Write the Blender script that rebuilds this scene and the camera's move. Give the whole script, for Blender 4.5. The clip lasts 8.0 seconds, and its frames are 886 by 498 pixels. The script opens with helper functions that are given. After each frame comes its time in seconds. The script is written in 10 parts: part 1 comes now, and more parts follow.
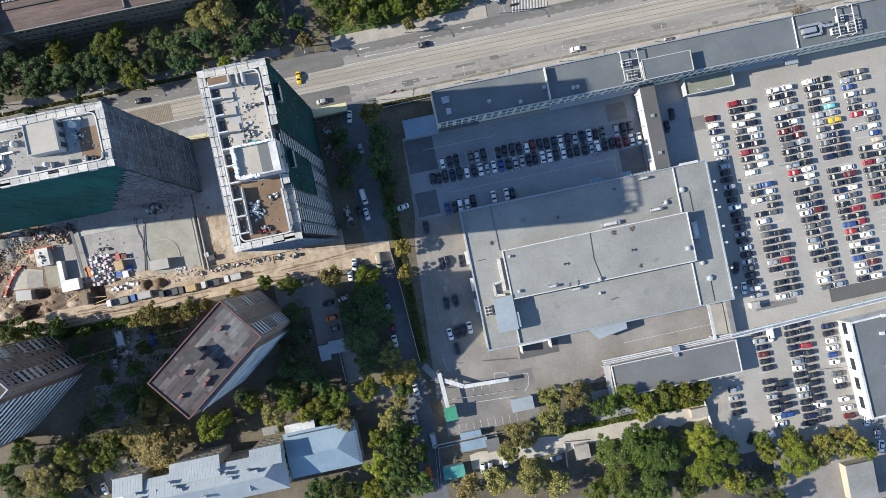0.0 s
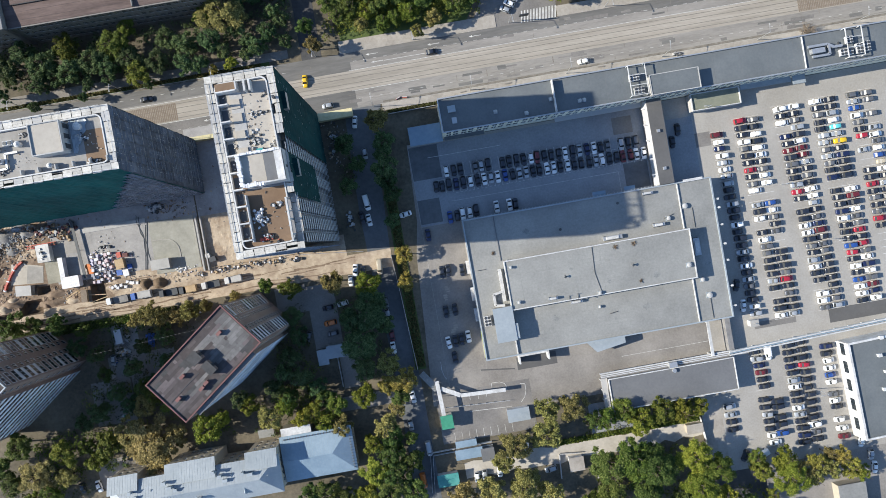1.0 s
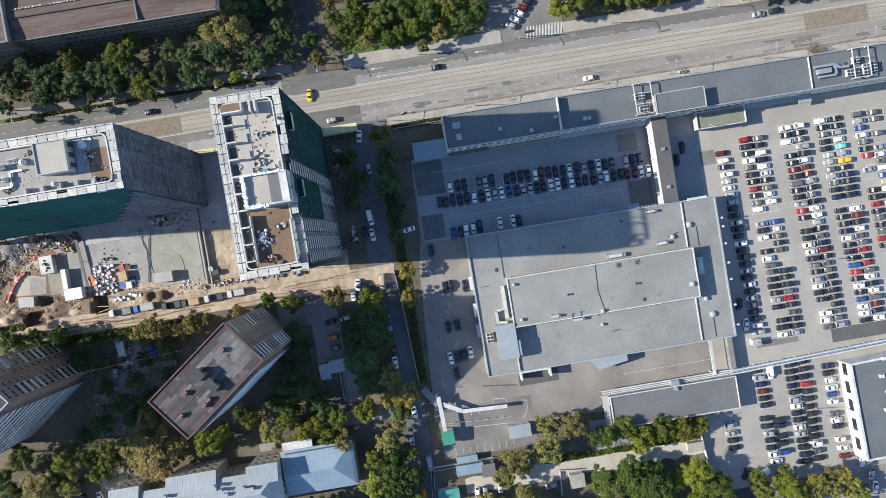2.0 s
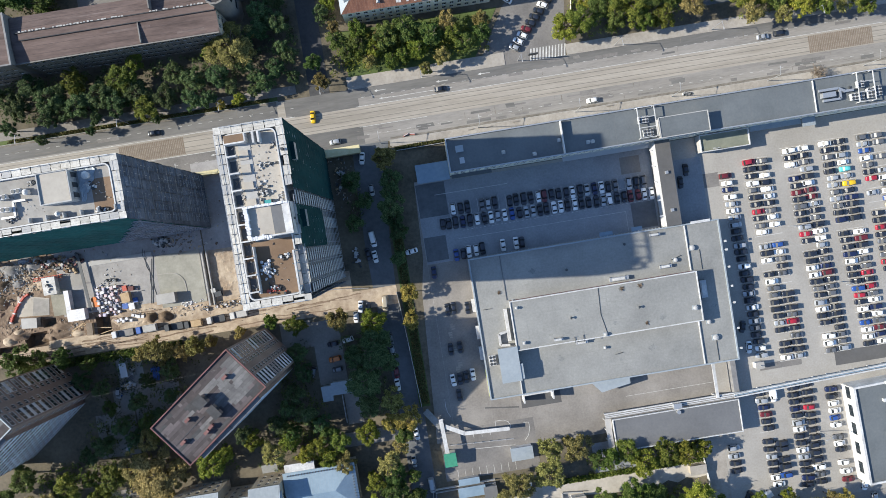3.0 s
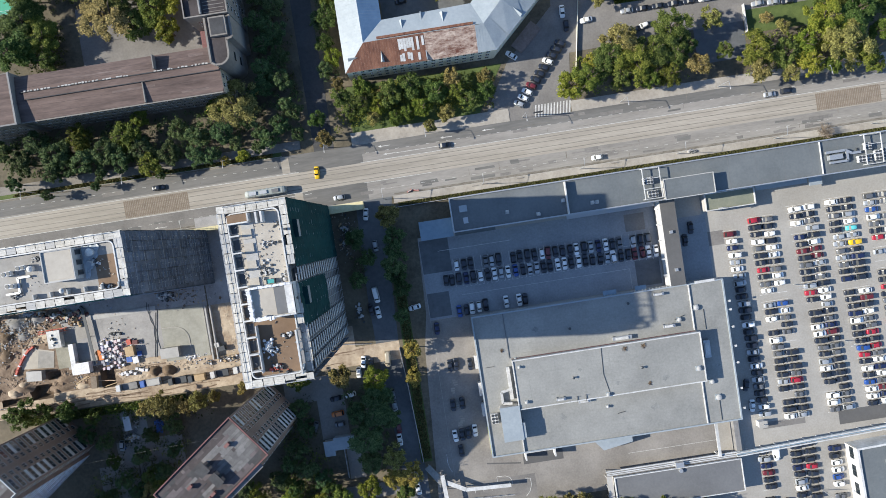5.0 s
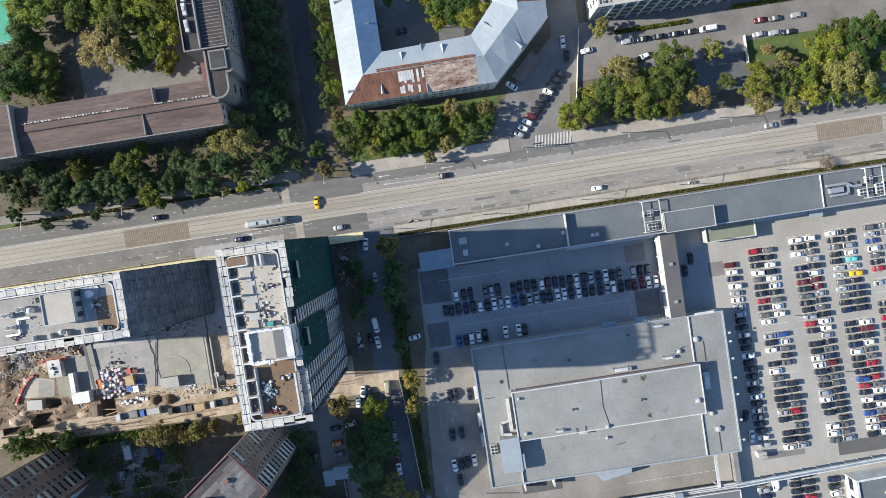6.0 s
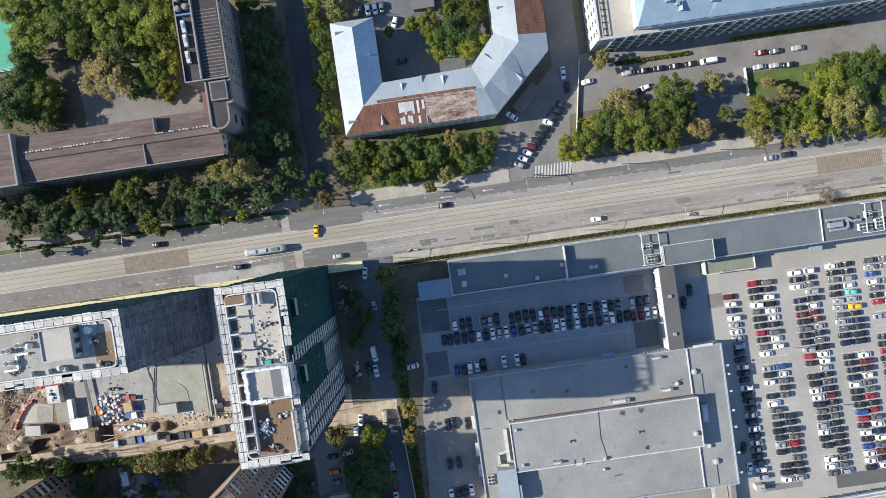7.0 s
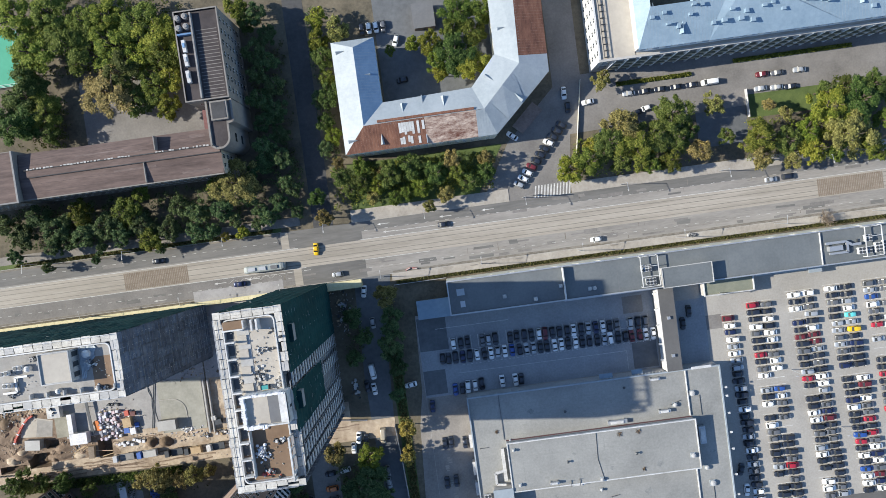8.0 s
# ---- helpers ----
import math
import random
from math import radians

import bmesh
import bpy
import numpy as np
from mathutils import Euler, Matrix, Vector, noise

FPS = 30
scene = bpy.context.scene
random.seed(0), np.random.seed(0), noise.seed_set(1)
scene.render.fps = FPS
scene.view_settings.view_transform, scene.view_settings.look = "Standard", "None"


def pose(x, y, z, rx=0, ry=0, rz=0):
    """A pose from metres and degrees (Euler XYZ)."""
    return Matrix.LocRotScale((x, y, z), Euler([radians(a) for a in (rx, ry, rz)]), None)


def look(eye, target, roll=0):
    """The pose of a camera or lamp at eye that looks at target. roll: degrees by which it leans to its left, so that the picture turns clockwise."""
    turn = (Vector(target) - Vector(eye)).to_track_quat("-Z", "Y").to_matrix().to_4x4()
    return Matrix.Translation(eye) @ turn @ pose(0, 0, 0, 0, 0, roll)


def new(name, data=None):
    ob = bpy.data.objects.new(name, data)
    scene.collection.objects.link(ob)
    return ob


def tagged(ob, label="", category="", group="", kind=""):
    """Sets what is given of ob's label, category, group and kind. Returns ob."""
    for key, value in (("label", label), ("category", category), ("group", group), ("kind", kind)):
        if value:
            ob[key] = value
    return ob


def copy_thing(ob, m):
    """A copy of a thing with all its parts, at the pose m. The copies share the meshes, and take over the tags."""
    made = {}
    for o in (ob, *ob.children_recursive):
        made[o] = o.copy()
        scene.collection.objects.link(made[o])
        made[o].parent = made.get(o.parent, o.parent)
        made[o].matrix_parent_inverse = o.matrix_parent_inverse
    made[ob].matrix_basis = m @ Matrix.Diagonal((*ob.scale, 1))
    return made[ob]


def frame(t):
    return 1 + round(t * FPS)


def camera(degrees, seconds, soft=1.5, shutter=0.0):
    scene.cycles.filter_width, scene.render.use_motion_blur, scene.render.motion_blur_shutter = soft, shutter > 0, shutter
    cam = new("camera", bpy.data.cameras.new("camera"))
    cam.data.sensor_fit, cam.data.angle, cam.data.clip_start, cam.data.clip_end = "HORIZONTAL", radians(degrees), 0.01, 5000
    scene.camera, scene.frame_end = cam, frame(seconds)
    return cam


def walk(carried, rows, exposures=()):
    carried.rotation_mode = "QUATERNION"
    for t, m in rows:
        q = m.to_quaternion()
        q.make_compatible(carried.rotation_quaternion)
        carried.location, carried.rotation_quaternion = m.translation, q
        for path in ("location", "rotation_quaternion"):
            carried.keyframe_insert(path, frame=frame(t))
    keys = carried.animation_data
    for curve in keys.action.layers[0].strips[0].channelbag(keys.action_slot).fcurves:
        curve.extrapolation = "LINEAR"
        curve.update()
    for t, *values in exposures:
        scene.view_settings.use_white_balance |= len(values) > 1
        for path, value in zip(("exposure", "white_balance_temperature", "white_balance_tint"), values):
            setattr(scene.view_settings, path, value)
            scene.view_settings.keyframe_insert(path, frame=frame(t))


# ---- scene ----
cam = camera(70.3, 8.0, soft=0.6)
PATH = [
    (0, 1.41, 0.37, 223.26, -0.526, -0.725, -11.817),
    (0.5, 1.37, 2.64, 223.22, -0.811, -0.784, -10.558),
    (1, 1.40, 5.18, 223.13, -1.005, -0.810, -10.027),
    (1.5, 1.53, 8.27, 223.03, -1.167, -0.771, -9.632),
    (3, 2.63, 19.77, 222.48, -1.354, -0.569, -9.246),
    (3.5, 3.43, 24.45, 222.29, -1.393, -0.458, -9.147),
    (4, 4.38, 29.60, 222.12, -1.477, -0.323, -9.067),
    (4.5, 5.48, 35.10, 221.96, -1.616, -0.194, -8.953),
    (6, 9.02, 52.13, 221.36, -2.011, 0.066, -8.690),
    (6.5, 10.14, 57.07, 221.29, -1.926, 0.131, -8.619),
    (7, 11.25, 61.36, 221.24, -1.782, 0.224, -8.207),
    (7.5, 12.38, 65.05, 221.19, -1.760, 0.345, -7.893),
    (8, 13.46, 68.46, 221.18, -1.955, 0.476, -7.751),
]
walk(cam, [(t, pose(x, y, z, rx, ry, rz)) for t, x, y, z, rx, ry, rz in PATH], ((0.0, 0.66), (8.0, 0.66)))

# ---- world, sun ----
SUN_UP, SUN_TURN = 28.7, 276.5          # degrees above the horizon; clockwise from +y
world = bpy.data.worlds.new("sky")
scene.world = world
world.use_nodes = True
wn = world.node_tree.nodes
sky = wn.new("ShaderNodeTexSky")
sky.sky_type, sky.sun_disc = "NISHITA", False
sky.sun_elevation, sky.sun_rotation = radians(SUN_UP), radians(SUN_TURN)
sky.air_density, sky.dust_density, sky.ozone_density = 1.0, 0.3, 4.2
wn["Background"].inputs["Strength"].default_value = 0.134
world.node_tree.links.new(sky.outputs[0], wn["Background"].inputs["Color"])
sun = new("sun", bpy.data.lights.new("sun", "SUN"))
sun.data.energy, sun.data.angle, sun.data.color = 5.0, radians(0.53), (1.0, 0.95, 0.835)
sd = Vector((math.sin(radians(SUN_TURN)) * math.cos(radians(SUN_UP)), math.cos(radians(SUN_TURN)) * math.cos(radians(SUN_UP)), math.sin(radians(SUN_UP))))
sun.matrix_world = look(sd * 400, (0, 0, 0))


# ---- materials ----
def surf(name, c1, c2, rough=0.85, big=0.05, fine=1.2, bump=0.0, metal=0.0, mix=None, spread=0.0, streak=None, mid=0.35, island=0.0):
    """A weathered surface: two colours mixed by noise at two scales (per metre), with fine relief.
    spread, island: brightness change from object to object, from piece to piece; streak: an uneven stretch of the noise along x, y, z."""
    m = bpy.data.materials.new(name)
    m.use_nodes = True
    t = m.node_tree
    n, l = t.nodes, t.links
    b = n["Principled BSDF"]
    geo = n.new("ShaderNodeNewGeometry")
    src = geo.outputs["Position"]
    if streak:
        mp = n.new("ShaderNodeMapping")
        mp.inputs["Scale"].default_value = streak
        l.new(src, mp.inputs["Vector"])
        src = mp.outputs[0]
    n1, n2 = n.new("ShaderNodeTexNoise"), n.new("ShaderNodeTexNoise")
    for q, sc in ((n1, big), (n2, fine)):
        q.inputs["Scale"].default_value = sc
        q.inputs["Detail"].default_value = 5
        q.inputs["Roughness"].default_value = 0.65
        l.new(src, q.inputs["Vector"])
    add = n.new("ShaderNodeMath")
    add.operation = "MULTIPLY_ADD"
    l.new(n2.outputs[0], add.inputs[0])
    add.inputs[1].default_value = 0.5
    sub = n.new("ShaderNodeMath")
    sub.operation = "MULTIPLY"
    l.new(n1.outputs[0], sub.inputs[0])
    sub.inputs[1].default_value = 0.9
    l.new(sub.outputs[0], add.inputs[2])
    rmp = n.new("ShaderNodeValToRGB")
    e = rmp.color_ramp.elements
    e[0].position, e[0].color = mid + 0.12, (*c1, 1)
    e[1].position, e[1].color = mid + 0.58, (*c2, 1)
    l.new(add.outputs[0], rmp.inputs[0])
    out = rmp.outputs[0]
    if spread or island:
        k = spread or island
        mr = n.new("ShaderNodeMapRange")
        mr.inputs["To Min"].default_value, mr.inputs["To Max"].default_value = 1 - k, 1 + k
        l.new(n.new("ShaderNodeObjectInfo").outputs["Random"] if spread else geo.outputs["Random Per Island"], mr.inputs["Value"])
        hs = n.new("ShaderNodeHueSaturation")
        l.new(mr.outputs[0], hs.inputs["Value"])
        l.new(out, hs.inputs["Color"])
        out = hs.outputs[0]
    l.new(out, b.inputs["Base Color"])
    b.inputs["Roughness"].default_value = rough
    b.inputs["Metallic"].default_value = metal
    if bump:
        bp = n.new("ShaderNodeBump")
        bp.inputs["Strength"].default_value = 0.6
        bp.inputs["Distance"].default_value = bump
        l.new(n2.outputs[0], bp.inputs["Height"])
        l.new(bp.outputs[0], b.inputs["Normal"])
    return m


def plain(name, c, rough=0.5, metal=0.0, coat=0.0):
    m = bpy.data.materials.new(name)
    m.use_nodes = True
    b = m.node_tree.nodes["Principled BSDF"]
    b.inputs["Base Color"].default_value = (*c, 1)
    b.inputs["Roughness"].default_value = rough
    b.inputs["Metallic"].default_value = metal
    b.inputs["Coat Weight"].default_value = coat
    return m


def leaf_mat(name, c1, c2):
    m = bpy.data.materials.new(name)
    m.use_nodes = True
    t = m.node_tree
    n, l = t.nodes, t.links
    b = n["Principled BSDF"]
    geo, oi = n.new("ShaderNodeNewGeometry"), n.new("ShaderNodeObjectInfo")
    rmp = n.new("ShaderNodeValToRGB")
    e = rmp.color_ramp.elements
    e[0].position, e[0].color = 0.1, (*c1, 1)
    e[1].position, e[1].color = 0.95, (*c2, 1)
    l.new(geo.outputs["Random Per Island"], rmp.inputs[0])
    mr = n.new("ShaderNodeMapRange")
    mr.inputs["To Min"].default_value, mr.inputs["To Max"].default_value = 0.75, 1.25
    l.new(oi.outputs["Random"], mr.inputs["Value"])
    hs = n.new("ShaderNodeHueSaturation")
    l.new(mr.outputs[0], hs.inputs["Value"])
    hue = n.new("ShaderNodeMapRange")
    hue.inputs["To Min"].default_value, hue.inputs["To Max"].default_value = 0.47, 0.525
    wob = n.new("ShaderNodeMath")
    wob.operation = "PINGPONG"
    wob.inputs[1].default_value = 0.37
    l.new(oi.outputs["Random"], wob.inputs[0])
    l.new(wob.outputs[0], hue.inputs["Value"])
    hue.inputs["From Max"].default_value = 0.37
    l.new(hue.outputs[0], hs.inputs["Hue"])
    l.new(rmp.outputs[0], hs.inputs["Color"])
    l.new(hs.outputs[0], b.inputs["Base Color"])
    b.inputs["Roughness"].default_value = 0.65
    b.inputs["Specular IOR Level"].default_value = 0.18
    tr = n.new("ShaderNodeBsdfTranslucent")
    l.new(hs.outputs[0], tr.inputs["Color"])
    mx = n.new("ShaderNodeMixShader")
    mx.inputs[0].default_value = 0.3
    l.new(b.outputs[0], mx.inputs[1])
    l.new(tr.outputs[0], mx.inputs[2])
    l.new(mx.outputs[0], n["Material Output"].inputs["Surface"])
    return m


M = {}
M["soil"] = surf("soil_and_grass", (0.058, 0.051, 0.036), (0.19, 0.16, 0.112), 0.95, 0.08, 0.9, 0.1)
M["grass"] = surf("grass", (0.045, 0.072, 0.018), (0.115, 0.152, 0.042), 0.9, 0.2, 2.5, 0.1)
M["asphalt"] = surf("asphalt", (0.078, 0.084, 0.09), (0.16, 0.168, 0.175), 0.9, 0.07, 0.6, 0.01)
M["asphalt_old"] = surf("old_asphalt", (0.175, 0.164, 0.151), (0.335, 0.313, 0.287), 0.9, 0.09, 1.3, 0.01, streak=(0.25, 1.8, 1))
M["asphalt_lot"] = surf("parking_asphalt", (0.252, 0.235, 0.21), (0.41, 0.386, 0.35), 0.9, 0.035, 1.5, 0.01)
M["asphalt_patch"] = surf("fresh_asphalt", (0.085, 0.083, 0.082), (0.12, 0.117, 0.115), 0.9, 0.1, 0.9, 0.01)
M["tram_bed"] = surf("tram_bed", (0.245, 0.22, 0.184), (0.417, 0.378, 0.327), 0.9, 0.1, 0.9, 0.01, streak=(0.25, 3.0, 1))
M["pavement"] = surf("pavement", (0.25, 0.225, 0.195), (0.43, 0.395, 0.35), 0.9, 0.12, 0.9, 0.01)
M["kerb"] = surf("kerb_stone", (0.3, 0.285, 0.26), (0.42, 0.4, 0.37), 0.85, 0.3, 2.0)
M["paint"] = surf("road_paint", (0.31, 0.3, 0.285), (0.7, 0.69, 0.66), 0.7, 0.5, 3.0)
M["rail"] = surf("worn_rail_groove", (0.13, 0.115, 0.098), (0.23, 0.205, 0.175), 0.6, 0.2, 1.0)
M["dirt"] = surf("building_site_dirt", (0.17, 0.11, 0.072), (0.52, 0.43, 0.325), 0.95, 0.12, 0.6, 0.15, mid=0.3)
M["dirt_dark"] = surf("dug_earth", (0.075, 0.052, 0.035), (0.2, 0.14, 0.09), 0.95, 0.15, 0.8, 0.2)
M["concrete"] = surf("concrete", (0.33, 0.325, 0.315), (0.47, 0.46, 0.445), 0.85, 0.1, 0.9, 0.01)
M["concrete_dark"] = surf("stained_concrete", (0.165, 0.16, 0.158), (0.3, 0.292, 0.285), 0.9, 0.12, 0.8, 0.01)
M["roof_grey"] = surf("grey_roof_membrane", (0.178, 0.178, 0.169), (0.318, 0.315, 0.297), 0.75, 0.055, 1.3, 0.005)
M["roof_seam_grey"] = surf("membrane_weld", (0.17, 0.17, 0.16), (0.29, 0.287, 0.27), 0.7, 0.15, 1.0)
M["roof_patch_grey"] = surf("membrane_repair", (0.22, 0.22, 0.205), (0.29, 0.287, 0.27), 0.75, 0.5, 2.0)
M["roof_blue"] = surf("blue_grey_roof_felt", (0.1, 0.112, 0.118), (0.155, 0.168, 0.173), 0.8, 0.07, 1.3, 0.005)
M["roof_dark"] = surf("dark_roof_felt", (0.115, 0.117, 0.122), (0.17, 0.172, 0.176), 0.85, 0.08, 1.2, 0.01)
M["roof_brown"] = surf("brown_roof_felt", (0.062, 0.042, 0.038), (0.185, 0.132, 0.116), 0.9, 0.12, 0.7, 0.01, streak=(0.4, 2.2, 1))
M["roof_brown_pale"] = surf("faded_brown_felt", (0.11, 0.08, 0.072), (0.21, 0.16, 0.145), 0.9, 0.3, 1.2, 0.01, streak=(0.4, 2.0, 1))
M["roof_patched"] = surf("patched_roof_felt", (0.034, 0.028, 0.029), (0.08, 0.067, 0.068), 0.9, 0.12, 0.5, 0.01)
M["roof_metal"] = surf("pale_sheet_metal_roof", (0.25, 0.288, 0.315), (0.365, 0.402, 0.43), 0.6, 0.08, 0.8, 0.005, 0.1)
M["roof_rust"] = surf("rusty_sheet_metal_roof", (0.085, 0.03, 0.019), (0.25, 0.115, 0.07), 0.8, 0.3, 0.8, 0.01, streak=(2.0, 0.6, 1))
M["roof_patch_paint"] = surf("patchy_painted_roof", (0.11, 0.036, 0.022), (0.66, 0.55, 0.46), 0.8, 0.4, 1.3, 0.01, streak=(0.7, 1.8, 1), mid=0.42)
M["roof_sheet_blue"] = surf("blue_sheet_metal_roof", (0.18, 0.255, 0.32), (0.28, 0.365, 0.435), 0.55, 0.1, 0.9, 0.005, 0.1)
M["roof_inner_blue"] = surf("bluer_inner_sheet_roof", (0.1, 0.178, 0.28), (0.172, 0.272, 0.395), 0.55, 0.1, 0.9, 0.005, 0.1)
M["seam"] = surf("roof_seam", (0.24, 0.28, 0.31), (0.34, 0.38, 0.41), 0.6, 0.3, 1.0, 0, 0.15)
M["sand_roof"] = surf("sand_coloured_screed", (0.35, 0.315, 0.27), (0.47, 0.43, 0.37), 0.85, 0.1, 0.7, 0.005)
M["brown_screed"] = surf("brown_screed", (0.15, 0.095, 0.058), (0.23, 0.155, 0.1), 0.9, 0.08, 0.6, 0.005)
M["white"] = surf("white_painted_wall", (0.36, 0.355, 0.345), (0.66, 0.655, 0.645), 0.7, 0.3, 1.4)
M["cream"] = surf("cream_wall", (0.66, 0.62, 0.49), (0.8, 0.76, 0.62), 0.8, 0.15, 1.2)
M["beige"] = surf("beige_plaster", (0.33, 0.285, 0.22), (0.46, 0.405, 0.32), 0.85, 0.12, 1.0)
M["grey_wall"] = surf("grey_panel_wall", (0.34, 0.325, 0.305), (0.46, 0.445, 0.425), 0.85, 0.12, 1.0)
M["brick"] = surf("brown_brickwork", (0.2, 0.142, 0.112), (0.335, 0.25, 0.205), 0.9, 0.12, 2.5)
M["brick_red"] = surf("red_parapet_paint", (0.11, 0.045, 0.043), (0.215, 0.1, 0.096), 0.8, 0.3, 2.0)
M["stone_dark"] = surf("dark_stone_wall", (0.17, 0.155, 0.14), (0.26, 0.24, 0.22), 0.9, 0.1, 1.0)
M["stone_olive"] = surf("olive_render", (0.2, 0.195, 0.14), (0.33, 0.315, 0.24), 0.85, 0.3, 1.4)
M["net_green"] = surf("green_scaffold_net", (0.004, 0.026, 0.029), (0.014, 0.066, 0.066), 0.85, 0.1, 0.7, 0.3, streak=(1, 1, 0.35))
M["net_panel"] = surf("grey_net_panels", (0.05, 0.062, 0.086), (0.175, 0.2, 0.24), 0.85, 0.14, 1.6, 0.05, streak=(1, 1, 0.3), island=0.3)
M["net_board"] = surf("dusty_lift_boards", (0.19, 0.205, 0.235), (0.36, 0.38, 0.41), 0.85, 0.5, 2.0)
M["steel"] = plain("galvanised_steel", (0.5, 0.51, 0.52), 0.45, 0.6)
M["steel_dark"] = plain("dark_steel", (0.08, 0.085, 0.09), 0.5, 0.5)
M["glass"] = plain("window_glass", (0.022, 0.03, 0.038), 0.1)
M["glass_balcony"] = plain("balcony_glazing", (0.03, 0.042, 0.06), 0.25)
M["balcony_panel"] = surf("pale_blue_balcony_panel", (0.6, 0.64, 0.69), (0.84, 0.87, 0.9), 0.6, 0.4, 1.5, spread=0.3)
M["frame"] = plain("white_window_frame", (0.72, 0.72, 0.71), 0.5)
M["yellow"] = surf("yellow_painted_hoarding", (0.5, 0.43, 0.22), (0.68, 0.61, 0.38), 0.7, 0.3, 1.5)
M["green_roof"] = surf("green_painted_sheet", (0.03, 0.2, 0.12), (0.06, 0.29, 0.18), 0.6, 0.3, 1.2)
M["pitch"] = surf("green_sports_coating", (0.05, 0.30, 0.19), (0.07, 0.36, 0.23), 0.8, 0.1, 0.7)
M["blue"] = surf("blue_tarpaulin", (0.03, 0.08, 0.3), (0.06, 0.15, 0.45), 0.6, 0.6, 2.0)
M["red"] = surf("red_painted_metal", (0.4, 0.06, 0.04), (0.55, 0.12, 0.08), 0.6, 0.5, 2.0)
M["orange"] = plain("orange_paint", (0.6, 0.17, 0.03), 0.5)
M["track_timber"] = surf("weathered_timber", (0.15, 0.115, 0.085), (0.27, 0.22, 0.17), 0.9, 0.5, 2.5)
M["timber"] = surf("timber", (0.36, 0.25, 0.14), (0.52, 0.39, 0.24), 0.8, 0.6, 3.0)
M["pallet_white"] = surf("plastic_wrapped_pallets", (0.5, 0.5, 0.52), (0.8, 0.8, 0.82), 0.5, 0.6, 1.6)
M["tyre"] = plain("tyre_rubber", (0.02, 0.02, 0.02), 0.9)
M["sand_path"] = surf("sandy_path", (0.34, 0.31, 0.265), (0.54, 0.5, 0.44), 0.95, 0.12, 0.8, 0.05)
M["bark"] = surf("bark", (0.06, 0.045, 0.03), (0.13, 0.1, 0.075), 0.95, 0.5, 4.0, 0.03)
M["deck"] = surf("dusty_scaffold_boards", (0.34, 0.322, 0.29), (0.66, 0.635, 0.585), 0.85, 0.5, 1.8, spread=0.1)
M["sill_panel"] = surf("pale_panel_under_window", (0.48, 0.49, 0.5), (0.74, 0.75, 0.755), 0.7, 0.4, 1.5)
M["roof_old"] = surf("weathered_grey_felt", (0.095, 0.093, 0.094), (0.165, 0.161, 0.161), 0.85, 0.2, 0.8, 0.01, island=0.25)
M["roof_mauve"] = surf("faded_mauve_felt", (0.06, 0.05, 0.052), (0.115, 0.098, 0.1), 0.9, 0.2, 0.7, 0.01, island=0.35)
M["stack_red"] = surf("red_brick_stack", (0.14, 0.058, 0.053), (0.23, 0.115, 0.105), 0.85, 0.4, 2.0)
M["site_slab"] = surf("lilac_grey_site_slab", (0.225, 0.217, 0.215), (0.39, 0.378, 0.37), 0.9, 0.12, 0.9, 0.01)
M["screed_grey"] = surf("grey_site_screed", (0.225, 0.213, 0.198), (0.37, 0.352, 0.325), 0.85, 0.15, 0.7, 0.01)
M["screed_olive"] = surf("dusty_olive_screed", (0.2, 0.19, 0.15), (0.33, 0.315, 0.26), 0.9, 0.2, 1.0, 0.01)
M["slab_olive"] = surf("greenish_concrete", (0.24, 0.237, 0.205), (0.36, 0.352, 0.312), 0.9, 0.2, 1.0, 0.01)
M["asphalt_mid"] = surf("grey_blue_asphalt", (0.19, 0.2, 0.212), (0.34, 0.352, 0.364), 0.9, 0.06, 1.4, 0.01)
M["asphalt_warm"] = surf("worn_warm_asphalt", (0.13, 0.122, 0.115), (0.245, 0.23, 0.215), 0.9, 0.09, 1.4, 0.01)
M["stain"] = surf("damp_stain", (0.13, 0.135, 0.132), (0.3, 0.3, 0.29), 0.8, 0.5, 2.2)
M["felt_black"] = surf("black_roof_felt", (0.03, 0.03, 0.032), (0.065, 0.065, 0.068), 0.85, 0.3, 1.0)
M["lane_dark"] = surf("dark_lane_asphalt", (0.105, 0.102, 0.098), (0.2, 0.193, 0.182), 0.9, 0.08, 0.7, 0.01, streak=(0.25, 1.8, 1))
M["gutter"] = surf("gutter_dirt", (0.1, 0.088, 0.072), (0.27, 0.245, 0.21), 0.95, 0.3, 1.2, 0.02, streak=(0.5, 1.5, 1))
M["tram_grey"] = surf("tram_roof_paint", (0.22, 0.245, 0.235), (0.36, 0.385, 0.37), 0.5, 0.5, 2.0)
M["dirt_brown"] = surf("brown_dug_soil", (0.095, 0.062, 0.042), (0.31, 0.23, 0.165), 0.95, 0.2, 0.9, 0.2)
M["asphalt_brown"] = surf("brownish_yard_asphalt", (0.165, 0.15, 0.135), (0.305, 0.282, 0.255), 0.9, 0.08, 1.4, 0.01)
# Street asphalt with the shade of trees and houses put into its colour.
M["asphalt_shaded"] = surf("shade_darkened_street_asphalt", (0.045, 0.045, 0.047), (0.085, 0.084, 0.084), 0.9, 0.1, 0.8, 0.01)
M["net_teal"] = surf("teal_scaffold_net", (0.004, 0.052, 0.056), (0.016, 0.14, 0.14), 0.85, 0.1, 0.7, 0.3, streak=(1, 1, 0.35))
for k in ("net_green", "net_teal"):
    M[k].node_tree.nodes["Principled BSDF"].inputs["Specular IOR Level"].default_value = 0.15
